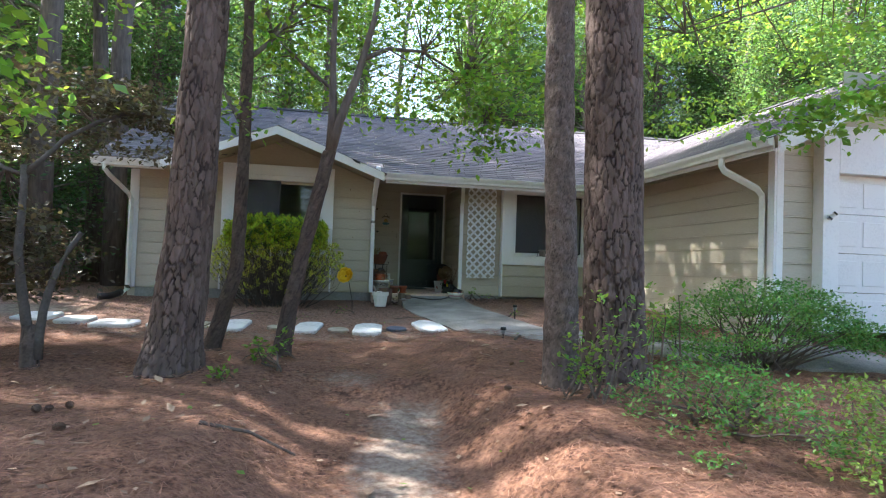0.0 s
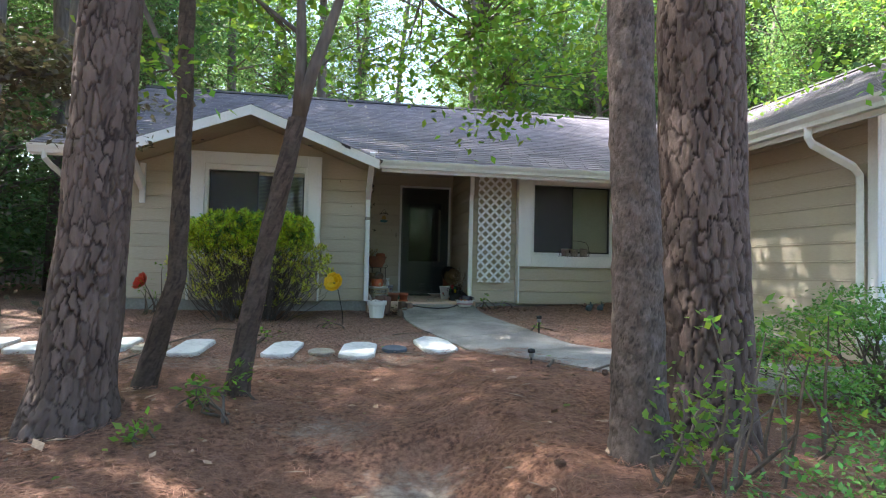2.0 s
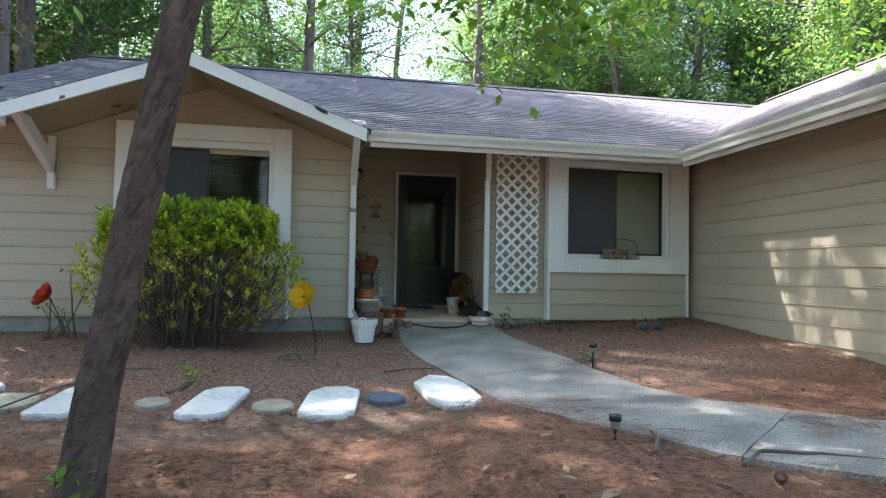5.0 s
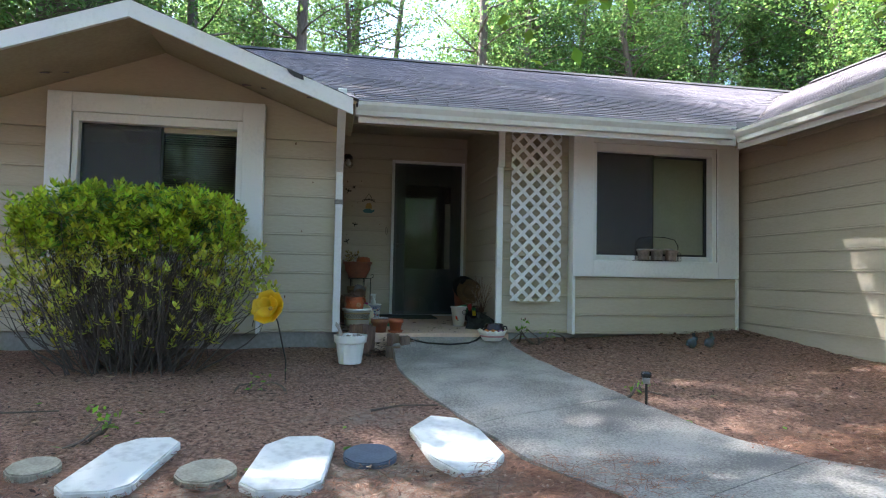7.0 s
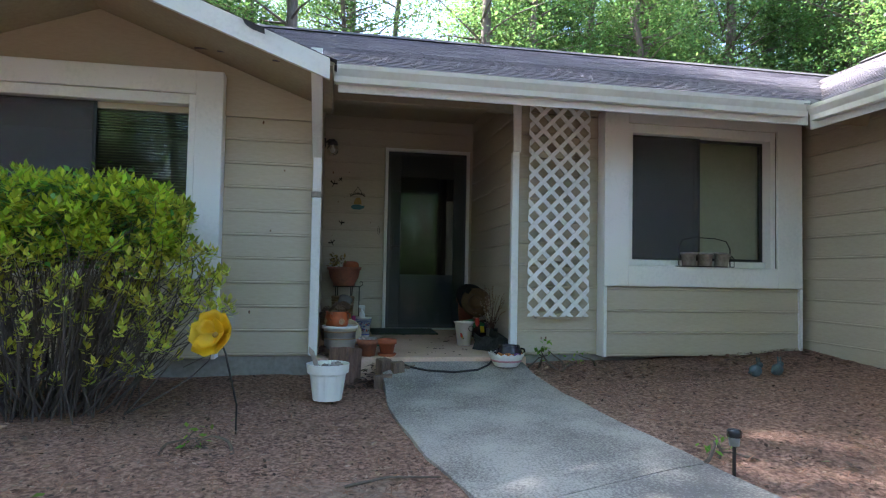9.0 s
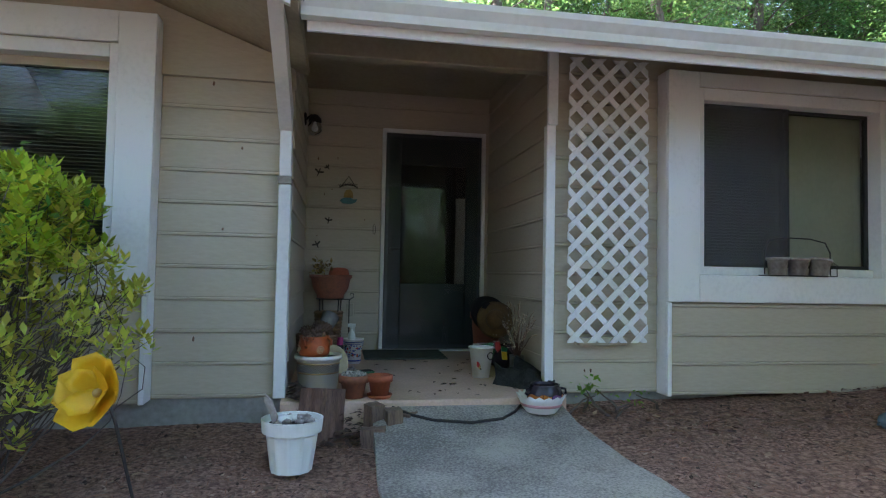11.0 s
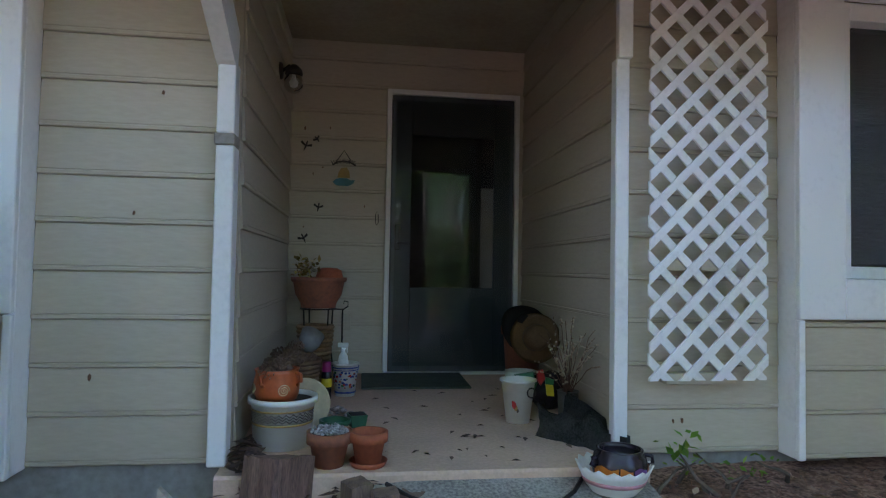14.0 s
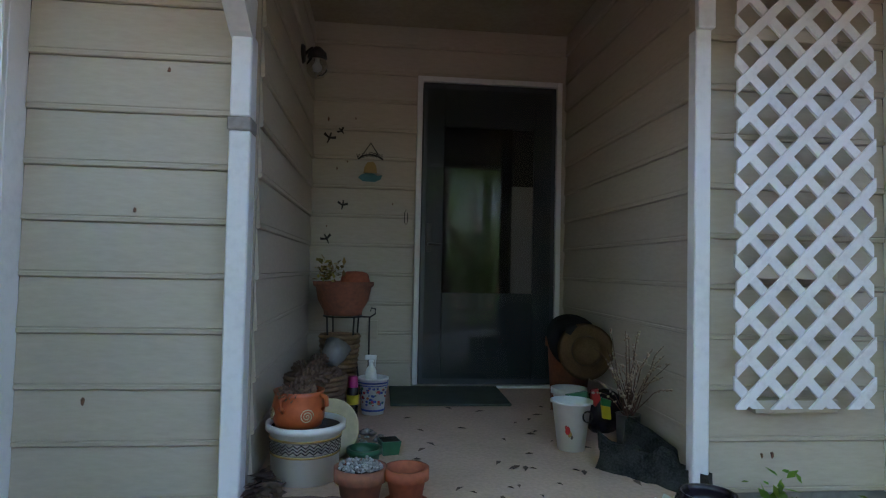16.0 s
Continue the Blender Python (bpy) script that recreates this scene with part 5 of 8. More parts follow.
tube(bm, [(0.1, -0.05, 0.5), (0.17, -0.06, 0.5), (0.2, -0.06, 0.52), (0.2, -0.06, 0.55), (0.175, -0.06, 0.555), (0.17, -0.06, 0.535)], 0.005, 6)
tube(bm, [(0.165, -0.06, 0.5), (0.165, -0.06, 0.02)], 0.006, 6)
part("scroll", bm, BLACK_METAL, st_)
bp = thing("planter", "wide terracotta bowl planter with dried plants", "pot", at=(0.96, 11.86, fz(11.86) + 0.507))
bm = bmesh.new()
lathe(bm, [(0, 0), (0.115, 0), (0.12, 0.03), (0.155, 0.09), (0.17, 0.17), (0.185, 0.18), (0.188, 0.205), (0.172, 0.205), (0.16, 0.18), (0, 0.17)], 36)
part("bowl", bm, TERRA_DARK, bp, "", True)
bm = bmesh.new()
lathe(bm, [(0, 0.172), (0.1, 0.19), (0.155, 0.182)], 24)
part("soil", bm, SOIL, bp)
gd = thing("clay_dish", "upturned terracotta dish on the planter", "dish", at=(1.03, 11.85, fz(11.86) + 0.69))
bm = bmesh.new()
lathe(bm, [(0.09, 0), (0.092, 0.02), (0.08, 0.07), (0.05, 0.085), (0, 0.088)], 26)
part("body", bm, TERRA, gd, "", True)
dp = quads_mesh("dried_plant", leaf_cloud([(0.86 + 0.04 * math.cos(k), 11.83 + 0.04 * math.sin(k), fz(11.86) + 0.73 + 0.02 * (k % 4)) for k in range(8)], [[0.03]] * 8, 12, 0.045, 0.9, -0.4, np.random.default_rng(3), 0.5), 4, leaf_material("dried_leaf", (0.3, 0.2, 0.06), (0.3, 0.2, 0.06), 0.5, 0.2))
tagged(part("dried_plant", dp, TWIG, bp, "yellow-brown dried leaves"), kind="stuff").matrix_parent_inverse = bp.matrix_world.inverted()

# wall things on the porch
lamp = thing("wall_lamp", "black wall lantern with a clear glass globe", "lamp", at=(0.70, 11.5, 2.86))
bm = bmesh.new()
lathe(bm, [(0, -0.012), (0.05, -0.012), (0.055, 0.0), (0.045, 0.012), (0, 0.014)], 20)
bmesh.ops.rotate(bm, verts=bm.verts, cent=(0, 0, 0), matrix=Matrix.Rotation(math.pi / 2, 3, "Y"))
bmesh.ops.translate(bm, verts=bm.verts, vec=(0.02, 0, 0.05))
part("back_plate", bm, BLACK_METAL, lamp, "", True)
bm = bmesh.new()
tube(bm, [(0.03, 0, 0.05), (0.07, 0, 0.085), (0.1, 0, 0.075)], 0.01, 8)
part("arm", bm, BLACK_METAL, lamp, "", True)
bm = bmesh.new()
lathe(bm, [(0.0, 0.095), (0.02, 0.09), (0.05, 0.06), (0.055, 0.03), (0.045, 0.028), (0.0, 0.03)], 22, (0.1, 0, 0))
part("lamp_cap", bm, BLACK_METAL, lamp, "black cap", True)
bm = bmesh.new()
lathe(bm, [(0.042, 0.03), (0.06, -0.01), (0.058, -0.05), (0.035, -0.08), (0, -0.088)], 22, (0.1, 0, 0))
part("globe", bm, CLEAR, lamp, "clear glass globe", True)
bm = bmesh.new()
lathe(bm, [(0.012, 0.03), (0.013, 0.005), (0.028, -0.02), (0.022, -0.045), (0, -0.052)], 18, (0.1, 0, 0))
part("bulb", bm, CERAMIC, lamp, "white bulb", True)

ws = thing("welcome_sign", "small hanging metal welcome sign with a painted fish", "sign", at=(1.1, 12.172, 2.42))
bm = bmesh.new()
tube(bm, [(-0.05, 0, 0.06), (0, -0.004, 0.135), (0.05, 0, 0.06)], 0.004, 6)
part("hanger", bm, BLACK_METAL, ws)
bm = bmesh.new()
tube(bm, [(-0.085, 0, 0.025), (-0.045, 0, 0.05), (0, 0, 0.058), (0.045, 0, 0.05), (0.085, 0, 0.025)], 0.006, 6)
part("arch", bm, BLACK_METAL, ws)
for i, ch in enumerate("WELCOME"):
    cu = bpy.data.curves.new("letter", "FONT")
    cu.body, cu.size, cu.extrude, cu.align_x = ch, 0.042, 0.002, "CENTER"
    tmp = new("letter_source", cu)
    me = bpy.data.meshes.new_from_object(tmp.evaluated_get(bpy.context.evaluated_depsgraph_get()))
    bpy.data.objects.remove(tmp)
    o = part("letter", me, BLACK_METAL, ws)
    o.matrix_local = pose(-0.075 + 0.025 * i, -0.008, 0.03 + 0.014 * (1 - abs(i - 3) / 3), 90, 0, 0)
bm = bmesh.new()
prism(bm, [(-0.08, -0.1), (-0.05, -0.125), (0.03, -0.128), (0.07, -0.11), (0.082, -0.08), (0.05, -0.085), (0.02, -0.07), (-0.03, -0.07), (-0.06, -0.08)], "y", -0.004, 0.002)
part("fish", bm, PAINT["teal"], ws, "teal painted fish")
bm = bmesh.new()
prism(bm, [(-0.045, -0.068), (0.045, -0.068), (0.04, -0.02), (0.02, 0.01), (-0.02, 0.005), (-0.04, -0.03)], "y", -0.003, 0.002)
part("figure", bm, OCHRE, ws, "ochre painted shape")


def wall_ornament(x, z, s=1.0, turn=0.0):
    t = thing("wall_ornament", "small dark metal dragonfly on the siding", "ornament", "dark wall ornaments", at=(x, 12.174, z), ry=turn)
    bm = bmesh.new()
    tube(bm, [(0, 0, -0.035 * s), (0.003, -0.006, 0), (0, 0, 0.035 * s)], [0.003, 0.007, 0.005], 6)
    part("ornament_body", bm, BLACK_METAL, t)
    for sx in (-1, 1):
        bm = bmesh.new()
        prism(bm, [(0, 0.005), (sx * 0.035 * s, 0.025 * s), (sx * 0.04 * s, 0.008 * s), (0, -0.006)], "y", -0.004, -0.001)
        part("wing", bm, BLACK_METAL, t)


wall_ornament(0.82, 2.58, 1.1, 20), wall_ornament(0.9, 2.63, 0.7, -40), wall_ornament(0.92, 2.13, 0.9, 10), wall_ornament(0.82, 1.9, 1.0, -25)
hk = thing("wall_hook", "thin black wire hook on the siding", "hook", at=(1.35, 12.17, 2.06))
bm = bmesh.new()
tube(bm, [(0, 0, 0.05), (-0.012, -0.012, 0.03), (-0.012, -0.016, -0.04), (0, -0.016, -0.05), (0.01, -0.014, -0.03), (0.008, -0.006, 0.03)], 0.003, 6)
part("wire", bm, BLACK_METAL, hk)
bx = thing("outlet_box", "tan outdoor outlet cover on the siding", "outlet", at=(1.14, 12.17, 1.3))
part("cover", boxes((-0.035, 0.035, -0.012, 0.004, -0.06, 0.06), bevel=0.004), SIDING, bx)

dm = thing("doormat", "dark green rectangular doormat before the door", "doormat", at=(1.62, 11.92, fz(11.92)), rx=1.2)
part("mat_body", boxes((-0.36, 0.36, -0.3, 0.2, 0.002, 0.016), bevel=0.004), MAT_GREEN, dm)

# dry leaves blown onto the slab
pl = random.Random(61)
pv = []
for i in range(60):
    x, y = pl.uniform(1.3, 2.3), pl.uniform(10.15, 11.6)
    if i > 40:
        x, y = pl.uniform(0.74, 1.4), pl.uniform(10.12, 10.5)
    a, L_ = pl.uniform(0, 6.28), pl.uniform(0.012, 0.04)
    d_, s_ = Vector((math.cos(a), math.sin(a), 0)) * L_, Vector((-math.sin(a), math.cos(a), 0)) * L_ * 0.35
    p_ = Vector((x, y, fz(y) + 0.003))
    pv += [p_ - d_, p_ + s_ + Vector((0, 0, 0.006)), p_ + d_, p_ - s_ + Vector((0, 0, 0.004))]
tagged(new("dry_leaves", quads_mesh("dry_leaves", [tuple(p) for p in pv], 4, material("dry_leaf_brown", (0.16, 0.09, 0.055), (0.07, 0.04, 0.025), 0.8, (20, 80), 0.1, spread=0.4, island=True))), "few dry brown leaves on the porch slab", "leaf litter", kind="stuff")

pv = []
for i in range(420):
    x, y = pl.uniform(0.72, 1.42), pl.uniform(9.84, 10.1)
    a, L_ = pl.uniform(0, 6.28), pl.uniform(0.015, 0.045)
    d_, s_ = Vector((math.cos(a), math.sin(a), pl.uniform(-0.3, 0.3))) * L_, Vector((-math.sin(a), math.cos(a), pl.uniform(-0.4, 0.4))) * L_ * 0.4
    p_ = Vector((x, y, ground_z(x, y) + pl.uniform(0.0, 0.16) * ease(9.84, 10.08, y)))
    if i % 3 == 0:
        x, y = pl.uniform(0.735, 0.84), pl.uniform(10.1, 10.5)
        p_ = Vector((x, y, fz(y) + 0.01 + pl.uniform(0.0, 0.06) * (1 - (x - 0.735) / 0.12)))
    pv += [p_ - d_, p_ + s_ + Vector((0, 0, 0.008)), p_ + d_, p_ - s_]
tagged(new("leaf_pile", quads_mesh("leaf_pile", [tuple(p) for p in pv], 4, material("rotting_leaf", (0.13, 0.075, 0.05), (0.05, 0.03, 0.02), 0.85, (20, 80), 0.1, spread=0.5, island=True))), "drift of dead leaves and straw against the porch slab", "leaf litter", kind="stuff")

# right side of the porch
wb = pot("pail", "white enamel pail painted with a red bird", (2.085, 10.82, fz(10.82)), 0.098, 0.062, 0.225, CERAMIC, 0.005, 0.01, 0.05, category="bucket")
bm = bmesh.new()
tube(bm, [(0.05 + 0.022 * math.cos(q), -0.083, 0.165 + 0.025 * math.sin(q)) for q in (6.2832 * k / 14 for k in range(15))], 0.004, 6, False)
part("handle_ring", bm, BLACK_METAL, wb)
for dx, dz, s, m in ((-0.04, 0.10, 0.02, PAINT["red"]), (-0.03, 0.085, 0.016, OCHRE), (-0.02, 0.07, 0.01, DARK_BARK), (-0.048, 0.115, 0.009, PAINT["red"])):
    bm = bmesh.new()
    r = 0.062 + 0.031 * dz / 0.215 + 0.002
    bm.faces.new([bm.verts.new((math.cos(-1.57 + (dx + s * 0.6 * math.cos(q)) / r) * r, math.sin(-1.57 + (dx + s * 0.6 * math.cos(q)) / r) * r, dz + s * math.sin(q))) for q in (6.2832 * k / 9 for k in range(9))])
    part("painted_bird", bm, m, wb)
pot("flower_pot", "white ceramic pot behind the pail", (2.24, 11.35, fz(11.35)), 0.10, 0.075, 0.17, CERAMIC, 0.01, 0.03)
rp_ = pot("flower_pot", "tall terracotta pot behind the straw hat", (2.3, 11.55, fz(11.55)), 0.14, 0.1, 0.42, TERRA_DARK, 0.012, 0.05)
hat = thing("straw_hat", "brown wide-brimmed straw hat hung over the pots", "hat", at=(2.31, 11.28, 1.28), rx=78, rz=-6)
bm = bmesh.new()
n = 40
prof = [(0.155, -0.012), (0.13, 0.0), (0.085, 0.004), (0.078, 0.03), (0.07, 0.075), (0.045, 0.09), (0.0, 0.082)]
lathe(bm, prof, n)
for v in bm.verts:
    rr = math.hypot(v.co.x, v.co.y)
    if rr > 0.1:
        v.co.z += 0.02 * math.sin(2 * math.atan2(v.co.y, v.co.x) + 0.6)
bmesh.ops.solidify(bm, geom=bm.faces, thickness=0.005)
part("crown_and_brim", bm, STRAW, hat, "", True)
bm = bmesh.new()
lathe(bm, [(0.082, 0.012), (0.081, 0.03)], n)
part("hat_band", bm, TWIG, hat, "darker band", True)
black_hat = thing("straw_hat", "black wide-brimmed hat hung behind the brown one", "hat", at=(2.28, 11.42, 1.33), rx=72, rz=4)
bm = bmesh.new()
lathe(bm, [(0.155, -0.015), (0.13, 0.0), (0.095, 0.004), (0.088, 0.04), (0.078, 0.09), (0.05, 0.105), (0.0, 0.1)], 40)
for v in bm.verts:
    rr = math.hypot(v.co.x, v.co.y)
    if rr > 0.12:
        v.co.z += 0.025 * math.sin(2 * math.atan2(v.co.y, v.co.x) + 1.2)
bmesh.ops.solidify(bm, geom=bm.faces, thickness=0.005)
part("crown_and_brim", bm, material("black_felt", (0.018, 0.017, 0.017), (0.03, 0.028, 0.027), 0.9, (12, 120), 0.3), black_hat, "", True)
stick = thing("garden_tool", "dark garden trowel bag leaning in the corner", "bag", at=(2.34, 11.1, fz(11.1)))
bm = bmesh.new()
blob(bm, (0, 0, 0.1), (0.13, 0.09, 0.11), 0.25, 3, 4)
part("bag_body", bm, BLACK_GLAZE, stick, "", True)
ws2 = thing("windsock", "green, red and yellow fabric windsock draped over a pail", "windsock", at=(2.2, 10.95, fz(10.9)))
for pts_, m in (([(-0.1, 0.22), (0.0, 0.24), (0.03, 0.17), (-0.02, 0.1), (-0.08, 0.12)], "green"), ([(-0.08, 0.12), (-0.02, 0.1), (-0.01, 0.13), (-0.06, 0.145)], "red"), ([(-0.085, 0.145), (-0.055, 0.148), (0.0, 0.135), (0.0, 0.142), (-0.05, 0.158), (-0.085, 0.155)], "cream"), ([(0.03, 0.24), (0.06, 0.25), (0.07, 0.2), (0.05, 0.16), (0.03, 0.19)], "red"), ([(0.075, 0.17), (0.105, 0.17), (0.11, 0.11), (0.08, 0.11)], "yellow"), ([(0.07, 0.21), (0.11, 0.2), (0.105, 0.171), (0.075, 0.171)], "green")):
    bm = bmesh.new()
    prism(bm, pts_, "y", -0.012 - 0.002 * len(pts_), 0.0)
    for v in bm.verts:
        v.co.y += 0.03 * math.sin(v.co.x * 40)
    part("fabric_panel", bm, PAINT[m], ws2)


def rough_slab(label, at, size, rz, seed):
    t = tagged(new("stone_slab"), label, "stone")
    bm = bmesh.new()
    bmesh.ops.create_cube(bm, size=1.0)
    bmesh.ops.subdivide_edges(bm, edges=bm.edges, cuts=9, use_grid_fill=True)
    for v in bm.verts:
        q = Vector((v.co.x * size[0], v.co.y * size[1], (v.co.z + 0.5) * size[2]))
        k = noise.noise(q * 9 + Vector((seed, 0, 0)))
        q += Vector((0.03 * k, 0.035 * noise.noise(q * 11 + Vector((0, seed, 0))), 0))
        q.y *= 1.15 - 0.9 * (v.co.z + 0.5) * abs(v.co.y) * 2
        if v.co.z > 0.3:
            q.z += 0.09 * noise.noise(Vector((q.x * 9, seed, 0))) - 0.07 * (v.co.x + 0.1)
        t_ = q
        v.co = t_
    me = finish(bm, "stone_slab")
    me.materials.append(SLATE)
    ob = new("stone_slab", me)
    bpy.data.objects.remove(t)
    ob.name = "stone_slab"
    ob.matrix_world = pose(*at, 0, 0, rz)
    return tagged(ob, label, "stone")


rough_slab("dark rough slate slab standing on edge by the post", (2.28, 10.40, fz(10.1)), (0.46, 0.06, 0.125), -48, 1)
rough_slab("second dark slate slab against the porch wall", (2.42, 10.62, fz(10.5)), (0.34, 0.05, 0.12), -62, 2)
vs_ = pot("vase", "grey vase holding dry budded branches", (2.36, 10.82, fz(10.82)), 0.06, 0.05, 0.16, material("grey_vase", (0.2, 0.2, 0.19), (0.12, 0.12, 0.11), 0.5, (5, 30), 0.1), category="vase")
br = random.Random(14)
RED_TWIG = material("red_brown_twig", (0.15, 0.07, 0.045), (0.07, 0.035, 0.025), 0.8, (10, 60), 0.1)
BUD = material("pale_bud", (0.5, 0.4, 0.28), (0.36, 0.27, 0.18), 0.8, (20, 60), 0.1)
buds = bmesh.new()
for i in range(30):
    bm = bmesh.new()
    tip = Vector((br.uniform(-0.2, 0.07), br.uniform(-0.42, 0.12), br.uniform(0.22, 0.6)))
    pts = limb_path_ = [Vector((0, 0, 0.12)).lerp(tip, k / 5) + Vector((br.uniform(-.012, .012), br.uniform(-.012, .012), 0.05 * math.sin(k / 5 * 3.14))) for k in range(6)]
    tube(bm, pts, [0.0026, 0.0024, 0.0021, 0.0018, 0.0015, 0.0012], 5)
    part("branch", bm, RED_TWIG, vs_)
    for k in range(9):
        f = br.uniform(0.35, 1.0)
        p = pts[min(4, int(f * 5))].lerp(pts[min(5, int(f * 5) + 1)], f * 5 % 1)
        bmesh.ops.create_icosphere(buds, subdivisions=1, radius=br.uniform(0.004, 0.007), matrix=Matrix.Translation(p + Vector((br.uniform(-.006, .006), br.uniform(-.006, .006), 0))))
tagged(part("bud_cluster", buds, BUD, vs_, "pale round buds"), kind="stuff")

# scalloped dish with a painted jar
sc = thing("scalloped_dish", "white scalloped dish with a pink stripe on the ground", "dish", at=(2.27, 10.0, 0.812))
bm = bmesh.new()
n = 64
rings = []
for r, z in ((0.09, 0.0), (0.115, 0.03), (0.135, 0.075), (0.15, 0.105), (0.142, 0.105), (0.125, 0.075), (0.1, 0.03), (0.0, 0.022)):
    rings.append([bm.verts.new(((r * (1 + (0.035 * math.cos(16 * 6.2832 * k / n) if r > 0.14 else 0))) * math.cos(6.2832 * k / n), (r * (1 + (0.035 * math.cos(16 * 6.2832 * k / n) if r > 0.14 else 0))) * math.sin(6.2832 * k / n), z + (0.008 * math.cos(16 * 6.2832 * k / n) if r > 0.14 else 0))) for k in range(n)])
for a, b in zip(rings, rings[1:]):
    for k in range(n):
        bm.faces.new((a[k], a[(k + 1) % n], b[(k + 1) % n], b[k]))
part("dish", bm, CERAMIC, sc, "", True)
band(sc, "stripe", 0.120, 0.128, 0.04, 0.058, PAINT["pink"], "pink stripe", 48)
jr = thing("clay_jar", "dark glazed jar with orange and purple patches", "pot", at=(2.285, 9.98, 0.837))
bm = bmesh.new()
lathe(bm, [(0, 0), (0.075, 0), (0.105, 0.05), (0.111, 0.085), (0.102, 0.122), (0.09, 0.135), (0.092, 0.148), (0.082, 0.148), (0.078, 0.13), (0.09, 0.1), (0, 0.06)], 36)
part("body", bm, BLACK_GLAZE, jr, "", True)
for a0, a1, m in ((-3.0, -2.0, "orange"), (-1.95, -1.5, "orange"), (-1.45, -0.8, "purple"), (-0.75, 0.0, "orange")):
    bm = bmesh.new()
    for k in range(8):
        b0, b1 = a0 + (a1 - a0) * k / 8, a0 + (a1 - a0) * (k + 1) / 8
        v = [bm.verts.new((math.cos(b) * (r + 0.002), math.sin(b) * (r + 0.002), z + 0.006 * math.sin(b * 9))) for z, r, b in ((0.042, 0.0985, b0), (0.042, 0.0985, b1), (0.07, 0.109, b1), (0.07, 0.109, b0), (0.092, 0.1095, b1), (0.092, 0.1095, b0))]
        bm.faces.new((v[0], v[1], v[2], v[3])), bm.faces.new((v[3], v[2], v[4], v[5]))
    part("glaze_patch", bm, PAINT[m], jr, "", True)
for s in (-1, 1):
    bm = bmesh.new()
    tube(bm, [(s * 0.095, -0.02, 0.125), (s * 0.125, -0.025, 0.12), (s * 0.128, -0.025, 0.095), (s * 0.11, -0.02, 0.085)], 0.008, 8)
    part("handle", bm, BLACK_GLAZE, jr, "", True)

# ribbed white bucket with driftwood and shells
bk = thing("bucket", "white ribbed plastic planter bucket with driftwood", "bucket", at=(0.81, 9.52, ground_z(0.81, 9.52) + 0.015))
bm = bmesh.new()
n = 48
rings = []
for r, z, rib in ((0.0, 0, 0), (0.102, 0.0, 1), (0.115, 0.09, 1), (0.127, 0.175, 1), (0.132, 0.19, 0), (0.146, 0.192, 0), (0.152, 0.255, 0), (0.142, 0.255, 0), (0.134, 0.23, 0), (0.0, 0.227, 0)):
    rings.append([bm.verts.new((r * (1 - (0.035 if rib and k % 4 in (1, 2) else 0)) * math.cos(6.2832 * k / n), r * (1 - (0.035 if rib and k % 4 in (1, 2) else 0)) * math.sin(6.2832 * k / n), z)) for k in range(n)])
for a, b in zip(rings, rings[1:]):
    for k in range(n):
        bm.faces.new((a[k], a[(k + 1) % n], b[(k + 1) % n], b[k]))
part("body", bm, WHITE_PLASTIC, bk)
bm = bmesh.new()
lathe(bm, [(0, 0.232), (0.08, 0.236), (0.126, 0.228)], 24)
part("soil", bm, SOIL, bk)
for i in range(26):
    bm = bmesh.new()
    a, r, sz = pr.uniform(0, 6.28), 0.1 * math.sqrt(pr.random()), pr.uniform(0.012, 0.026)
    blob(bm, (r * math.cos(a), r * math.sin(a), 0.238 + sz * 0.3), (sz, sz * 0.8, sz * 0.6), 0.5, 1, i)
    part("pebble", bm, PEBBLE, bk, "", True)
bm = bmesh.new()
prism(bm, [(-0.09, 0.2), (-0.05, 0.2), (-0.1, 0.34), (-0.135, 0.375), (-0.14, 0.34), (-0.115, 0.3)], "y", -0.012, 0.012)
part("driftwood", bm, material("pale_driftwood", (0.42, 0.36, 0.3), (0.25, 0.2, 0.17), 0.85, (10, 60), 0.3), bk, "pale driftwood shard")
for x, y, s in ((-0.03, -0.02, 0.04), (0.0, 0.03, 0.03), (-0.05, 0.04, 0.03)):
    bm = bmesh.new()
    blob(bm, (x, y, 0.25), (s, s * 0.8, s * 0.6), 0.5, 2, x)
    part("shell", bm, CERAMIC, bk, "pale sea shell", True)

# split log, block pieces


def wood_piece(name, label, poly, z0, z1, at, rx=0, ry=0, rz=0, category="log", mat_=None, lump=0.01):
    bm = bmesh.new()
    prism(bm, poly, "z", z0, z1)
    bmesh.ops.subdivide_edges(bm, edges=bm.edges, cuts=5, use_grid_fill=True)
    for v in bm.verts:
        v.co += Vector((noise.noise(Vector((v.co.x * 50, v.co.y * 50, v.co.z * 4))), noise.noise(Vector((v.co.x * 50, v.co.y * 50 + 9, v.co.z * 4))), noise.noise(v.co * 30))) * lump
    me = finish(bm, name)
    me.materials.append(mat_ or WOOD)
    ob = new(name, me)
    ob.matrix_world = pose(*at, rx, ry, rz)
    return tagged(ob, label, category)


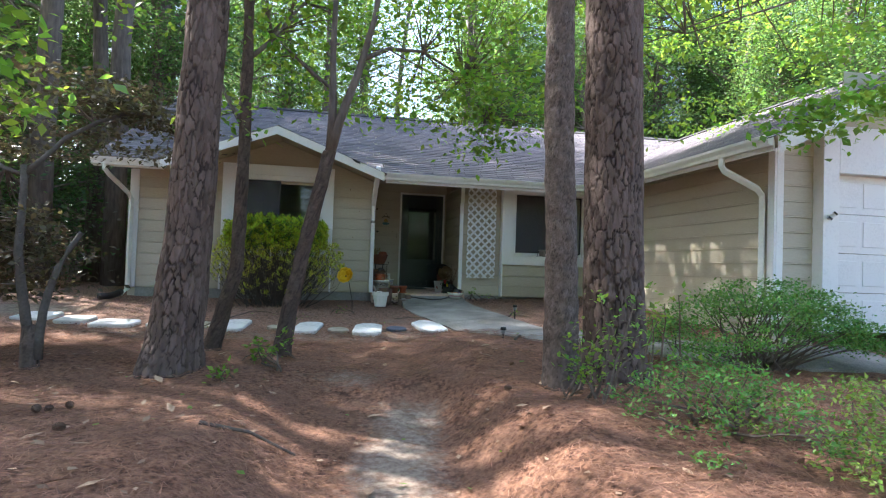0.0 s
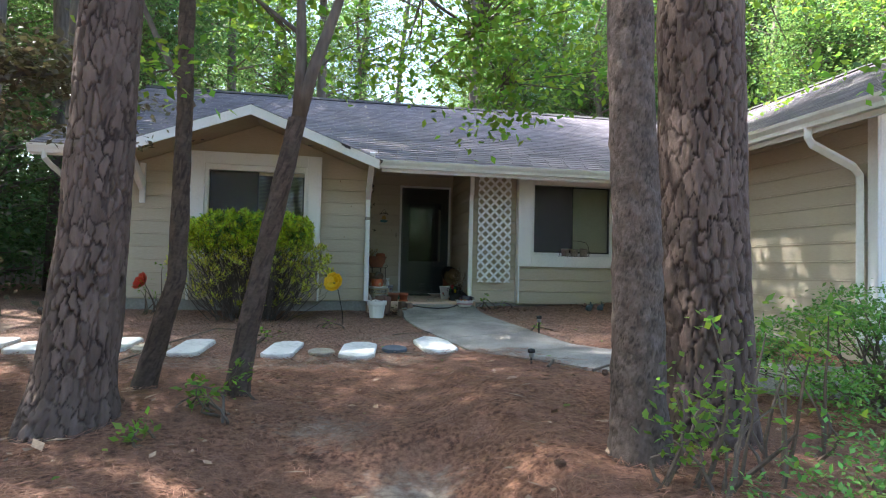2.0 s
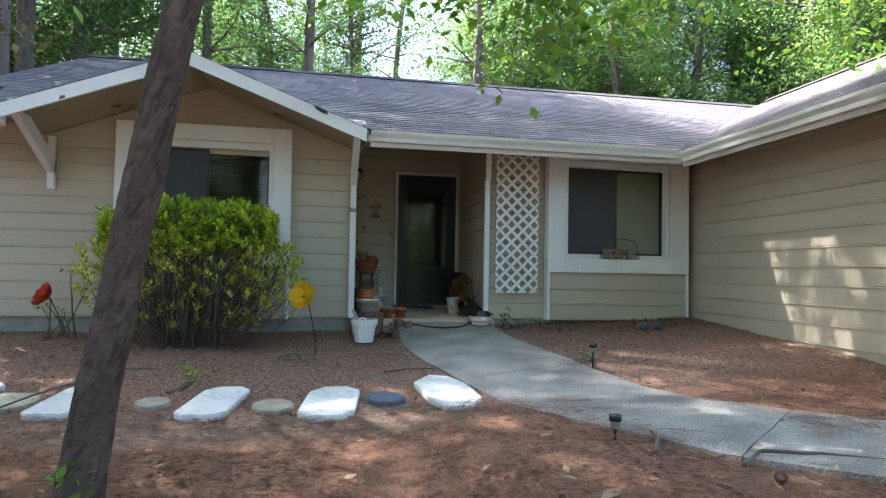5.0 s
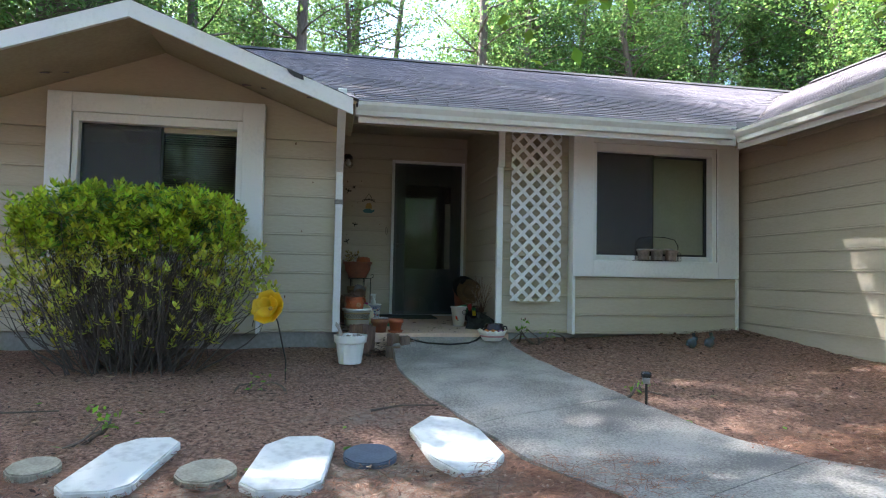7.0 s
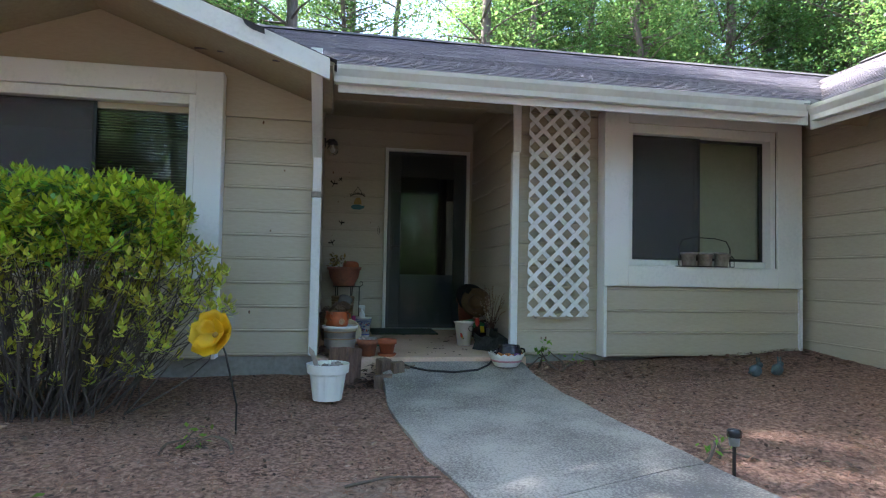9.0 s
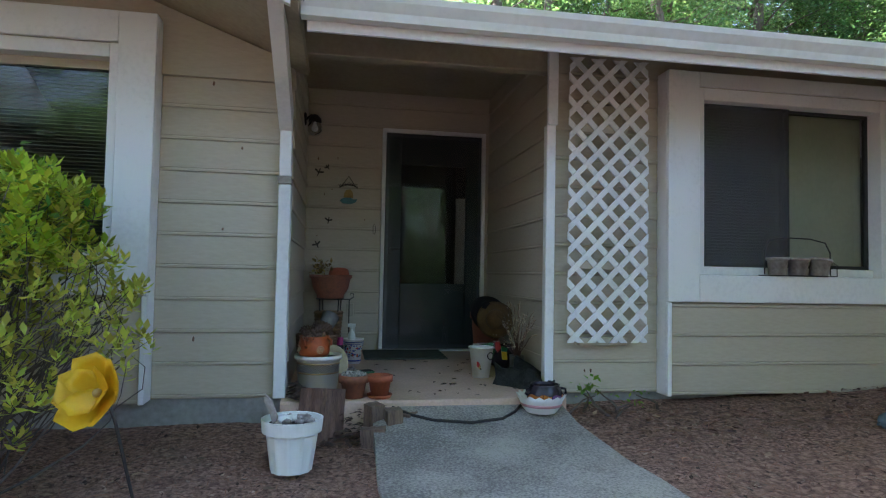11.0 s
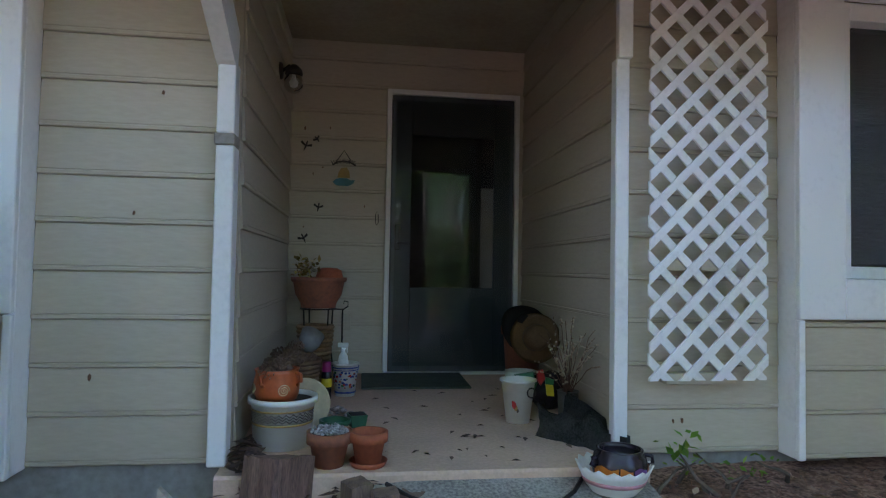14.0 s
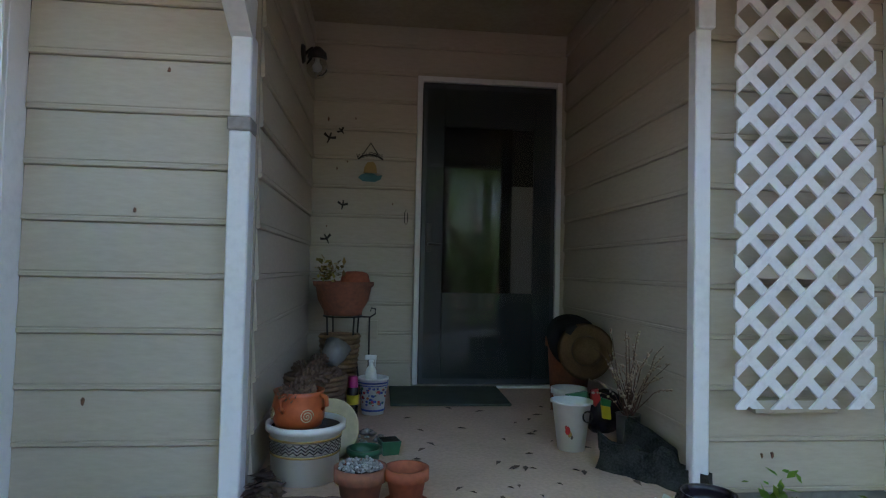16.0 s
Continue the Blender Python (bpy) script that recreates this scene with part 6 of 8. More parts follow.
wood_piece("split_log", "weathered split log piece standing by the porch", [(-0.14, 0.05), (-0.03, -0.07), (0.0, -0.075), (0.13, 0.06), (0.05, 0.08)], -0.02, 0.29, (0.95, 9.98, ground_z(0.95, 9.98)), -8, 4, 8, "log", material("split_red_wood", (0.25, 0.145, 0.105), (0.07, 0.042, 0.035), 0.85, (9, 60), 0.5, stretch=(3, 3, 0.5)))
WB = "small wooden blocks by the walk"
for at, sz, rz, lab in (((1.36, 9.93, 0), (0.09, 0.08, 0.17), 12, "weathered wooden block with a dark knot"), ((1.24, 9.86, 0), (0.14, 0.07, 0.09), -8, "low weathered wooden block"), ((1.25, 9.99, 0), (0.09, 0.09, 0.19), 30, "reddish weathered wooden block"), ((1.44, 10.02, 0), (0.1, 0.1, 0.12), 50, "dark rotten wooden block")):
    o = wood_piece("wood_block", lab, [(-sz[0] / 2, -sz[1] / 2), (sz[0] / 2, -sz[1] / 2), (sz[0] / 2, sz[1] / 2), (-sz[0] / 2, sz[1] / 2)], -0.03, sz[2], (at[0], at[1], ground_z(at[0], at[1])), 3, -3, rz, "wood block", None, 0.006)
    tagged(o, group=WB)
hs = thing("hose", "thin black hose lying across the top of the walk", "hose", at=(0, 0, 0))
bm = bmesh.new()
tube(bm, [(1.36, 10.06, 0.842), (1.45, 9.97, 0.818), (1.58, 9.9, 0.798), (1.8, 9.86, 0.788), (2.0, 9.9, 0.798), (2.1, 9.98, 0.82), (2.16, 10.06, 0.842)], 0.009, 8)
part("tube", bm, BLACK_METAL, hs)

# three pots in a wire carrier on the sill
wc = thing("pot_carrier", "wire carrier on the window sill", "pot carrier", at=(4.2, 10.165, 1.677))
for y in (-0.06, 0.06):
    bm = bmesh.new()
    tube(bm, [(-0.26, y, 0.004), (0.26, y, 0.004), (0.26, y, 0.08), (0.26, 0, 0.12)], 0.004, 6)
    part("rail", bm, BLACK_METAL, wc)
bm = bmesh.new()
tube(bm, [(-0.26, 0, 0.01), (-0.26, 0, 0.18), (-0.22, 0, 0.25), (-0.1, 0, 0.27), (0.1, 0, 0.265), (0.22, 0, 0.24), (0.26, 0, 0.17), (0.26, 0, 0.01)], 0.005, 6)
part("handle", bm, BLACK_METAL, wc)
TINPOT = material("whitewashed_tin", (0.42, 0.38, 0.33), (0.24, 0.2, 0.18), 0.7, (10, 40), 0.2)
for k, x in enumerate((-0.16, 0.0, 0.165)):
    p_ = pot("flower_pot", "small whitewashed pot in the wire carrier", (4.2 + x, 10.165, 1.682), 0.075, 0.058, 0.125, TINPOT, 0.006, 0.02, 0.012)
    p_["group"] = "pots on the window sill"
    p_.rotation_euler = (0, radians((0, 2, 9)[k]), 0)


def rabbit(x, y, rz):
    bm = bmesh.new()
    blob(bm, (0, 0, 0.06), (0.075, 0.05, 0.065), 0.1, 2)
    blob(bm, (0.055, 0, 0.115), (0.038, 0.03, 0.034), 0.1, 2)
    for s in (-1, 1):
        blob(bm, (0.035, s * 0.014, 0.165), (0.012, 0.009, 0.035), 0.0, 1)
    blob(bm, (-0.075, 0, 0.04), (0.02, 0.02, 0.02), 0.1, 1)
    me = finish(bm, "rabbit_statue")
    me.materials.append(STATUE)
    me.polygons.foreach_set("use_smooth", [True] * len(me.polygons))
    ob = new("rabbit_statue", me)
    ob.matrix_world = pose(x, y, ground_z(x, y) + 0.0, 0, 0, rz) @ Matrix.Scale(0.78, 4)
    return tagged(ob, "small blue-grey stone rabbit statue on the mulch", "statue", "rabbit statues under the window")


rabbit(4.17, 9.44, 10), rabbit(4.35, 9.42, 20)
# black drain elbow at the west downspout
de = thing("drain_pipe", "black plastic drain elbow under the downspout", "drain pipe", at=(-3.62, 10.0, ground_z(-3.6, 10)))
bm = bmesh.new()
tube(bm, [(0, 0.02, 0.1), (-0.02, -0.1, 0.07), (-0.06, -0.3, 0.045), (-0.16, -0.5, 0.04)], 0.055, 12)
part("elbow", bm, BLACK_METAL, de, "", True)

# ---- trunks ----
def plated_trunk(name, path, radii, mat_, parent, sides, step, cell, relief, label=""):
    """A trunk whose bark stands in raised plates between dark cracks."""
    path = [Vector(p) for p in path]
    seg = [0]
    for a, b in zip(path, path[1:]):
        seg.append(seg[-1] + (b - a).length)
    n = int(seg[-1] / step)
    verts, cr, tone = [], [], []
    for i in range(n + 1):
        s = seg[-1] * i / n
        p = Vector([np.interp(s, seg, [q[k] for q in path]) for k in range(3)])
        r = float(np.interp(s, seg, radii))
        for k in range(sides):
            t = 2 * math.pi * k / sides
            flare = 1 + 0.12 * max(0, 1 - s / 0.6) * (1 + 0.6 * math.sin(3 * t + 1))
            q = Vector((math.cos(t) * r * cell[0], math.sin(t) * r * cell[0], s * cell[1]))
            q += 0.35 * Vector((noise.noise(q * 0.7), noise.noise(q * 0.7 + Vector((7, 3, 1))), noise.noise(q * 0.7 + Vector((1, 9, 4)))))
            q += 0.13 * Vector((noise.noise(q * 3.1), noise.noise(q * 3.1 + Vector((7, 3, 1))), 1.4 * noise.noise(q * 3.1 + Vector((1, 9, 4)))))
            d, pts = noise.voronoi(q, distance_metric="MANHATTAN")
            e = min(1, (d[1] - d[0]) / (0.27 + 0.14 * noise.noise(q * 0.4)))
            e = e * e * (3 - 2 * e)
            d2 = noise.voronoi(q * 2.3 + Vector((5, 5, 5)))[0]
            e *= 0.78 + 0.22 * min(1, (d2[1] - d2[0]) / 0.25)
            plate = relief * min(1, e * 1.9) * (0.8 + 0.5 * noise.noise(q * 0.45)) + relief * 0.22 * noise.noise(q * 3.4)
            rr = r * flare + plate - relief + 0.012 * noise.noise(q * 0.35)
            tone.append(0.5 + 0.5 * math.sin(pts[0].x * 91.7 + pts[0].y * 37.3 + pts[0].z * 53.9))
            verts.append((p.x + math.cos(t) * rr, p.y + math.sin(t) * rr, p.z))
            cr.append(max(0, 1 - e * 1.4) * min(1, max(0.3, 0.65 + 1.1 * noise.noise(q * 0.5 + Vector((3, 8, 2))))))
    faces = [(i * sides + k, i * sides + (k + 1) % sides, (i + 1) * sides + (k + 1) % sides, (i + 1) * sides + k) for i in range(n) for k in range(sides)]
    me = raw_mesh(name, verts, faces, mat_)
    me.attributes.new("crack", "FLOAT", "POINT").data.foreach_set("value", np.array(cr, dtype=np.float32))
    me.attributes.new("tone", "FLOAT", "POINT").data.foreach_set("value", np.array(tone, dtype=np.float32))
    return part(name, me, mat_, parent, label, True)


# the two large pines, the slim trunk beside one of them
def pine(name, label, base, path, radii, crown_at, seed, cell=(16, 6.0), relief=0.019):
    t = thing(name, label, "tree")
    plated_trunk("trunk", path, radii, PINE_BARK, t, 200, 0.0125, cell, relief, "thick plated reddish-grey bark")
    rg, r2 = np.random.default_rng(seed), random.Random(seed)
    top = Vector(path[-1])
    bm = bmesh.new()
    tips = []
    tube(bm, [top - Vector((0, 0, 0.05)), top + Vector((0.2, 0.1, 4)), Vector(crown_at) + Vector((0, 0, 2))], [radii[-1] * 0.97, radii[-1] * 0.7, 0.05], 10)
    for i in range(26):
        z = r2.uniform(-2.5, 2.5)
        a = r2.uniform(0, 6.28)
        b = Vector(crown_at) + Vector((0, 0, z))
        tip = b + Vector((math.cos(a), math.sin(a), r2.uniform(0, 0.5))) * r2.uniform(1.2, 2.8)
        tube(bm, limb_path(b, tip, 0.3, 4, r2), [0.06, 0.045, 0.03, 0.02, 0.012], 5)
        tips += [b.lerp(tip, k) for k in (0.5, 0.75, 1.0)]
    tagged(part("limb_wood", bm, BG_BARK, t, "high bare limbs", True), kind="stuff")
    part("crown", quads_mesh("crown", leaf_cloud(tips, [[0.32]] * len(tips), 40, 0.2, 0.6, 0.0, rg, 0.12), 4, LEAF_NEEDLE), LEAF_NEEDLE, t, "tufts of pine needles")
    return t


pine("pine_tree", "tall pine with thick plated bark on the mulch bank", (-1.5, 4.6, 0.3), [(-1.55, 4.6, 0.2), (-1.5, 4.6, 0.6), (-1.42, 4.6, 1.5), (-1.34, 4.62, 3.8), (-1.3, 4.64, 4.7)], [0.31, 0.25, 0.215, 0.19, 0.183], (-0.9, 4.9, 14), 3)
pine("pine_tree", "tall straight pine with dark cracked bark beside a slim trunk", (2.16, 3.3, 0.4), [(2.37, 3.6, 0.25), (2.355, 3.6, 0.7), (2.32, 3.6, 1.6), (2.27, 3.6, 3.8), (2.25, 3.6, 4.7)], [0.32, 0.275, 0.262, 0.245, 0.238], (2.0, 3.4, 14.5), 5)


def leafy_tree(name, label, trunk, radii, sides, limbs, clusters, per, spread, size, leaf, bark=GREY_BARK, cell=(16, 9), relief=0.008, seed=1, rings=0.03, flat=0.5, droop=0.3, crown_label="", twigs=True):
    """trunk: path; limbs: list of (path, r0, r1); clusters: centres of leaf sprays."""
    t = thing(name, label, "tree")
    plated_trunk("trunk", trunk, radii, bark, t, sides, rings, cell, relief)
    rg, r2 = np.random.default_rng(seed), random.Random(seed)
    for path, r0, r1 in limbs:
        bm = bmesh.new()
        k = len(path)
        tube(bm, path, [r0 + (r1 - r0) * i / (k - 1) for i in range(k)], 8)
        me = finish(bm, "limb")
        part("limb", me, BG_BARK if leaf is not LEAF_MAPLE else DARK_BARK, t, "", True)
    if twigs and limbs:
        bm = bmesh.new()
        ends = [Vector(p) for path, _, _ in limbs for p in path[1:]]
        for c in clusters:
            c = Vector(c)
            e = min(ends, key=lambda q: (q - c).length)
            if 0.05 < (e - c).length < 3.5:
                tube(bm, limb_path(e, c, 0.06 * (e - c).length, 3, r2), [0.011, 0.008, 0.005, 0.003], 4, False)
        tagged(part("twig_wood", bm, TWIG, t), kind="stuff")
    v = leaf_cloud(clusters, [[spread]] * len(clusters), per, size, flat, droop, rg, 0.6)
    part("crown", quads_mesh("crown", v, 4, leaf), leaf, t, crown_label)
    return t


r9, rk = random.Random(21), random.Random(23)
# slim grey trunk beside the right pine: only limbs high up
# limbs and sprays beyond y 9 are added to shade garage wall and mulch
leafy_tree("slim_tree", "slim grey-barked tree growing against a pine", [(1.74, 3.2, 0.25), (1.70, 3.2, 0.8), (1.68, 3.2, 1.6), (1.64, 3.21, 2.4), (1.62, 3.22, 3.8), (1.6, 3.3, 6.5)], [0.17, 0.14, 0.125, 0.12, 0.11, 0.08], 110,
           [(limb_path((1.62, 3.3, 6.0), (0.2, 5.2, 7.4), 0.3), 0.05, 0.02), (limb_path((1.6, 3.3, 6.4), (3.4, 4.2, 7.8), 0.3), 0.05, 0.02), (limb_path((1.62, 3.3, 5.2), (2.4, 5.6, 6.2), 0.2), 0.04, 0.012), (limb_path((1.6, 3.3, 6.3), (2.4, 9.8, 6.8), 0.3), 0.05, 0.012), (limb_path((1.6, 3.3, 6.4), (0.2, 9.6, 6.8), 0.3), 0.05, 0.012)],
           [(r9.uniform(-0.6, 4.2), r9.uniform(3.0, 7.0), r9.uniform(5.8, 8.6)) for _ in range(90)] + [(rk.uniform(-0.6, 3.6), rk.uniform(9.2, 11.0), rk.uniform(6.2, 7.6)) for _ in range(40)], 42, 0.3, 0.10, LEAF, LICHEN_BARK, seed=4, rings=0.014, cell=(34, 30), relief=0.007)

# two leaning saplings with bright crowns over the lawn
s1_limbs = [(limb_path((-1.02, 5.45, 2.7), (-1.9, 6.0, 4.6), 0.15), 0.03, 0.012), (limb_path((-1.0, 5.4, 3.6), (-0.3, 6.4, 5.0), 0.15), 0.028, 0.01)]
s1_cl = [(r9.uniform(-2.6, 0.4), r9.uniform(4.9, 7.4), r9.uniform(4.0, 6.6)) for _ in range(70)] + [(-1.25 + r9.uniform(-.25, .3), 5.6 + r9.uniform(-.3, .3), r9.uniform(2.35, 3.1)) for _ in range(3)]
leafy_tree("sapling_tree", "leaning thin-trunked tree with bright green crown", [(-1.36, 5.5, 0.3), (-1.24, 5.5, 0.75), (-1.1, 5.48, 1.3), (-1.06, 5.4, 2.6), (-1.06, 5.3, 4.2), (-0.96, 5.3, 6.0)], [0.10, 0.085, 0.075, 0.065, 0.055, 0.03], 40, s1_limbs, s1_cl, 40, 0.27, 0.09, LEAF, seed=8)
fork = (-0.16, 5.05, 2.55)
s2_limbs = [([fork, (-0.15, 5.05, 3.0), (-0.17, 5.05, 3.6), (-0.16, 5.1, 4.4), (-0.3, 5.3, 6.0)], 0.05, 0.015),
            ([fork, (-0.07, 5.04, 2.9), (0.1, 5.03, 3.4), (0.25, 5.03, 4.0), (0.5, 5.2, 6.0)], 0.058, 0.02),
            ([(0.14, 5.05, 3.55), (0.45, 5.5, 3.85), (0.9, 5.9, 4.0), (1.5, 6.3, 3.85), (1.85, 6.5, 3.4)], 0.03, 0.006),
            ([(-0.16, 5.05, 3.2), (-0.6, 5.6, 3.7), (-0.9, 6.1, 4.1)], 0.02, 0.006)]
s2_cl = [(r9.uniform(-1.2, 2.6), r9.uniform(5.0, 8.0), r9.uniform(3.75, 6.8)) for _ in range(120)]
s2_cl += [(1.75 + r9.uniform(-.3, .4), 6.4 + r9.uniform(-.3, .3), r9.uniform(2.95, 3.7)) for _ in range(14)]
s2_cl += [(rk.uniform(0.5, 2.7), rk.uniform(5.2, 6.8), rk.uniform(3.25, 4.4)) for _ in range(34)]
s2_cl += [(-0.5 + r9.uniform(-.5, .5), 5.8 + r9.uniform(-.3, .3), r9.uniform(3.2, 3.9)) for _ in range(10)]
leafy_tree("sapling_tree", "forked leaning tree with a bright green crown", [(-0.60, 5.3, 0.3), (-0.53, 5.3, 0.8), (-0.40, 5.22, 1.5), (-0.24, 5.1, 2.2), fork], [0.10, 0.085, 0.078, 0.075, 0.072], 40, s2_limbs, s2_cl, 44, 0.27, 0.09, LEAF, seed=9)

# low purple-leaved maple at the side
m_limbs = [(limb_path((-2.7, 4.6, 0.5), (-2.95, 4.9, 2.2), 0.1), 0.05, 0.03), (limb_path((-2.62, 4.55, 0.45), (-2.45, 4.9, 1.6), 0.1), 0.045, 0.025), (limb_path((-2.95, 4.9, 2.1), (-1.9, 6.2, 3.1), 0.2), 0.03, 0.01), (limb_path((-2.95, 4.9, 2.1), (-3.9, 5.9, 2.8), 0.35), 0.022, 0.008)]
m_cl = [(r9.uniform(-4.6, -1.9), r9.uniform(5.2, 7.2), r9.uniform(2.55, 3.3)) for _ in range(46)] + [(r9.uniform(-4.4, -2.9), r9.uniform(4.6, 6.0), r9.uniform(1.0, 1.8)) for _ in range(54)]
leafy_tree("maple_tree", "low multi-stemmed dark purple-leaved maple", [(-2.66, 4.55, 0.25), (-2.68, 4.56, 0.5), (-2.7, 4.6, 0.75)], [0.085, 0.07, 0.06], 32, m_limbs, m_cl, 110, 0.24, 0.075, LEAF_MAPLE, seed=12, flat=0.18, droop=0.15)

# dogwood whose low branches reach over the bank at the side
d_limbs = [(limb_path((-4.6, 2.6, 2.2), (-2.6, 3.4, 3.3), 0.2), 0.035, 0.008), (limb_path((-4.6, 2.6, 1.9), (-2.5, 2.9, 2.5), 0.2), 0.03, 0.008)]
d_cl = [(r9.uniform(-3.6, -2.15), r9.uniform(2.3, 4.2), r9.uniform(2.35, 4.0)) for _ in range(34)]
leafy_tree("dogwood_tree", "small broad-leaved tree reaching over the bank", [(-4.7, 2.5, 0.2), (-4.65, 2.55, 1.2), (-4.6, 2.6, 2.3), (-4.5, 2.7, 3.4)], [0.09, 0.08, 0.06, 0.03], 28, d_limbs, d_cl, 26, 0.2, 0.10, LEAF, seed=17, flat=0.4)

# branch of a beech that hangs in from beside the garage
b_limbs = [(limb_path((7.2, 3.2, 4.4), (4.5, 3.9, 3.0), 0.15), 0.03, 0.006), (limb_path((7.2, 3.2, 4.9), (3.6, 4.6, 4.0), 0.2), 0.03, 0.006), (limb_path((7.2, 3.2, 5.2), (4.0, 6.5, 4.6), 0.2), 0.03, 0.006), (limb_path((7.05, 3.4, 6.4), (4.0, 8.6, 6.6), 0.3), 0.04, 0.008)]
b_cl = [(4.4 + 0.55 * k + r9.uniform(-.2, .2), 3.9 - 0.1 * k + r9.uniform(-.2, .2), 2.9 + 0.22 * k + r9.uniform(-.1, .12)) for k in np.linspace(0, 2, 16)]
b_cl += [(r9.uniform(2.9, 7.5), r9.uniform(3.8, 8.5), r9.uniform(3.9, 6.8)) for _ in range(90)]
# unseen high sprays, added to hold sky light off the garage wall
b_cl += [(r9.uniform(3.0, 6.6), r9.uniform(6.0, 9.6), r9.uniform(5.7, 7.4)) for _ in range(90)]
leafy_tree("beech_tree", "smooth-barked tree whose leafy branches hang by the garage", [(7.6, 2.6, 0.2), (7.5, 2.7, 2.5), (7.2, 3.2, 5.2), (7.0, 3.4, 8.0)], [0.17, 0.14, 0.11, 0.06], 32, b_limbs, b_cl, 60, 0.26, 0.10, LEAF, seed=15, flat=0.35)

# ---- the woods round the plot ----
def forest_model(name, seed, height, low, radius, n, per, size, leaf, label):
    r2, rg = random.Random(seed), np.random.default_rng(seed)
    t = thing(name, label, "tree", "woods round the house")
    bm = bmesh.new()
    tp = [(0.25 * math.sin(i * 0.9 + seed) * i / 6, 0.25 * math.cos(i * 1.3 + seed) * i / 6, height * i / 8) for i in range(9)]
    tube(bm, tp, [0.2 * (1 - i / 9.5) + 0.02 for i in range(9)], 9)
    part("trunk", bm, BG_BARK, t, "", True)
    bm = bmesh.new()
    cl = []
    for i in range(n):
        z = low + (height - low) * (r2.random() ** 0.9)
        f = (z - low) / (height - low)
        a = r2.uniform(0, 6.28)
        rad = radius * (0.35 + 0.9 * math.sin(math.pi * min(1, 0.15 + f * 0.85))) * r2.uniform(0.45, 1.0)
        b = Vector((0, 0, max(low * 0.8, z - rad * 0.35)))
        tip = Vector((math.cos(a) * rad, math.sin(a) * rad, z))
        tube(bm, limb_path(b, tip, 0.25, 4, r2), [0.05, 0.035, 0.022, 0.014, 0.008], 4, False)
        cl += [tuple(b.lerp(tip, k) + Vector((r2.gauss(0, .25), r2.gauss(0, .25), r2.gauss(0, .2)))) for k in (0.55, 0.78, 1.0)]
    tagged(part("limb_wood", bm, BG_BARK, t), kind="stuff")
    part("crown", quads_mesh("crown", leaf_cloud(cl, [[0.42]] * len(cl), per, size, 0.5, 0.25, rg, 0.62), 4, leaf), leaf, t)
    return t


models = [forest_model("forest_tree", 31, 15, 3.0, 2.6, 60, 125, 0.097, LEAF_FAR, "broad-leaved forest tree in bright summer leaf"),
          forest_model("forest_tree", 32, 18, 5.0, 2.9, 62, 125, 0.1, LEAF_FAR, "tall broad-leaved forest tree in summer leaf"),
          forest_model("forest_tree", 33, 11, 1.2, 2.4, 62, 118, 0.092, LEAF_FAR, "young broad-leaved tree leafy down to the ground"),
          forest_model("forest_tree", 34, 20, 9.0, 2.6, 46, 110, 0.1, LEAF_FAR, "tall bare-trunked forest tree with a high crown"),
          forest_model("understorey_tree", 35, 5.0, 0.5, 1.7, 44, 36, 0.12, LEAF_DARK, "dark leafy understorey shrub"),
          forest_model("shade_tree", 36, 18, 6.0, 2.9, 27, 60, 0.13, LEAF_FAR, "tall thin-crowned forest tree that lets sun through")]
spots = []
rf = random.Random(77)
for i in range(30):                       # first row behind the house
    spots.append((rf.choice((0, 0, 1, 2, 2)), -20 + 54 * (i + rf.random()) / 30, rf.uniform(21.5, 27)))
for i in range(52):                       # deeper rows
    spots.append((rf.choice((0, 1, 1, 3)), rf.uniform(-26, 42), rf.uniform(27, 48)))
for i in range(15):                       # tall trees west of the house, whose crowns shade the yard
    if i == 3:
        continue
    k, x, y = (1 if i in (6, 12, 13) else 5), -6.0 - 3.0 * (i % 3) + rf.uniform(-0.8, 0.8), 6.2 + 3.1 * (i // 3) + rf.uniform(-0.9, 0.9)
    if i not in (4, 11):            # gaps through which the sun reaches the bank
        spots.append((k, x, y))
for i in range(5):                        # tall trees close behind the house
    spots.append((5, -8 + 2.6 * i + rf.uniform(-0.6, 0.6), rf.uniform(20.6, 22)))
for i in range(12):
    spots.append((rf.choice((0, 1, 2)), rf.uniform(-26, -13), rf.uniform(2, 26)))
for i in range(26):                       # thicket that closes the view past the west side
    spots.append((rf.choice((4, 4, 2)), rf.uniform(-20, -5), rf.uniform(20.5, 30)))
for i in range(13):
    spots.append((4, rf.uniform(-14, -6.4), rf.uniform(8.5, 18)))
for i in range(12):                       # beyond the garage
    spots.append((rf.choice((0, 1, 2)), rf.uniform(14, 28), rf.uniform(6, 24)))
for i in range(18):                       # more behind the garage
    spots.append((rf.choice((0, 1, 2)), rf.uniform(6, 34), rf.uniform(21, 32)))
for i in range(30):                       # hedge of young trees at the street, added for the door glass to reflect
    spots.append((rf.choice((2, 2, 4)), -20 + 42 * (i + rf.random()) / 30, rf.uniform(-19, -14.5)))
for i in range(18):                       # behind the camera, across the street
    spots.append((rf.choice((0, 1, 2, 4)), rf.uniform(-20, 22), rf.uniform(-34, -14)))
for x, y in ((-5.5, 15.5), (-4.7, 13.0), (-8.2, 7.4), (-7.4, 3.6)):   # more thin crowns added to the west, to break up the sun
    spots.append((5, x, y))
for i in range(5):                        # unseen dense trees added south-west to keep sky light off west-facing walls
    spots.append((rf.choice((0, 1, 2)), rf.uniform(-14, -10.5), -8 + 2.0 * i))
spots.append((1, -5.0, 17.0))             # dense crown added to shade the roof
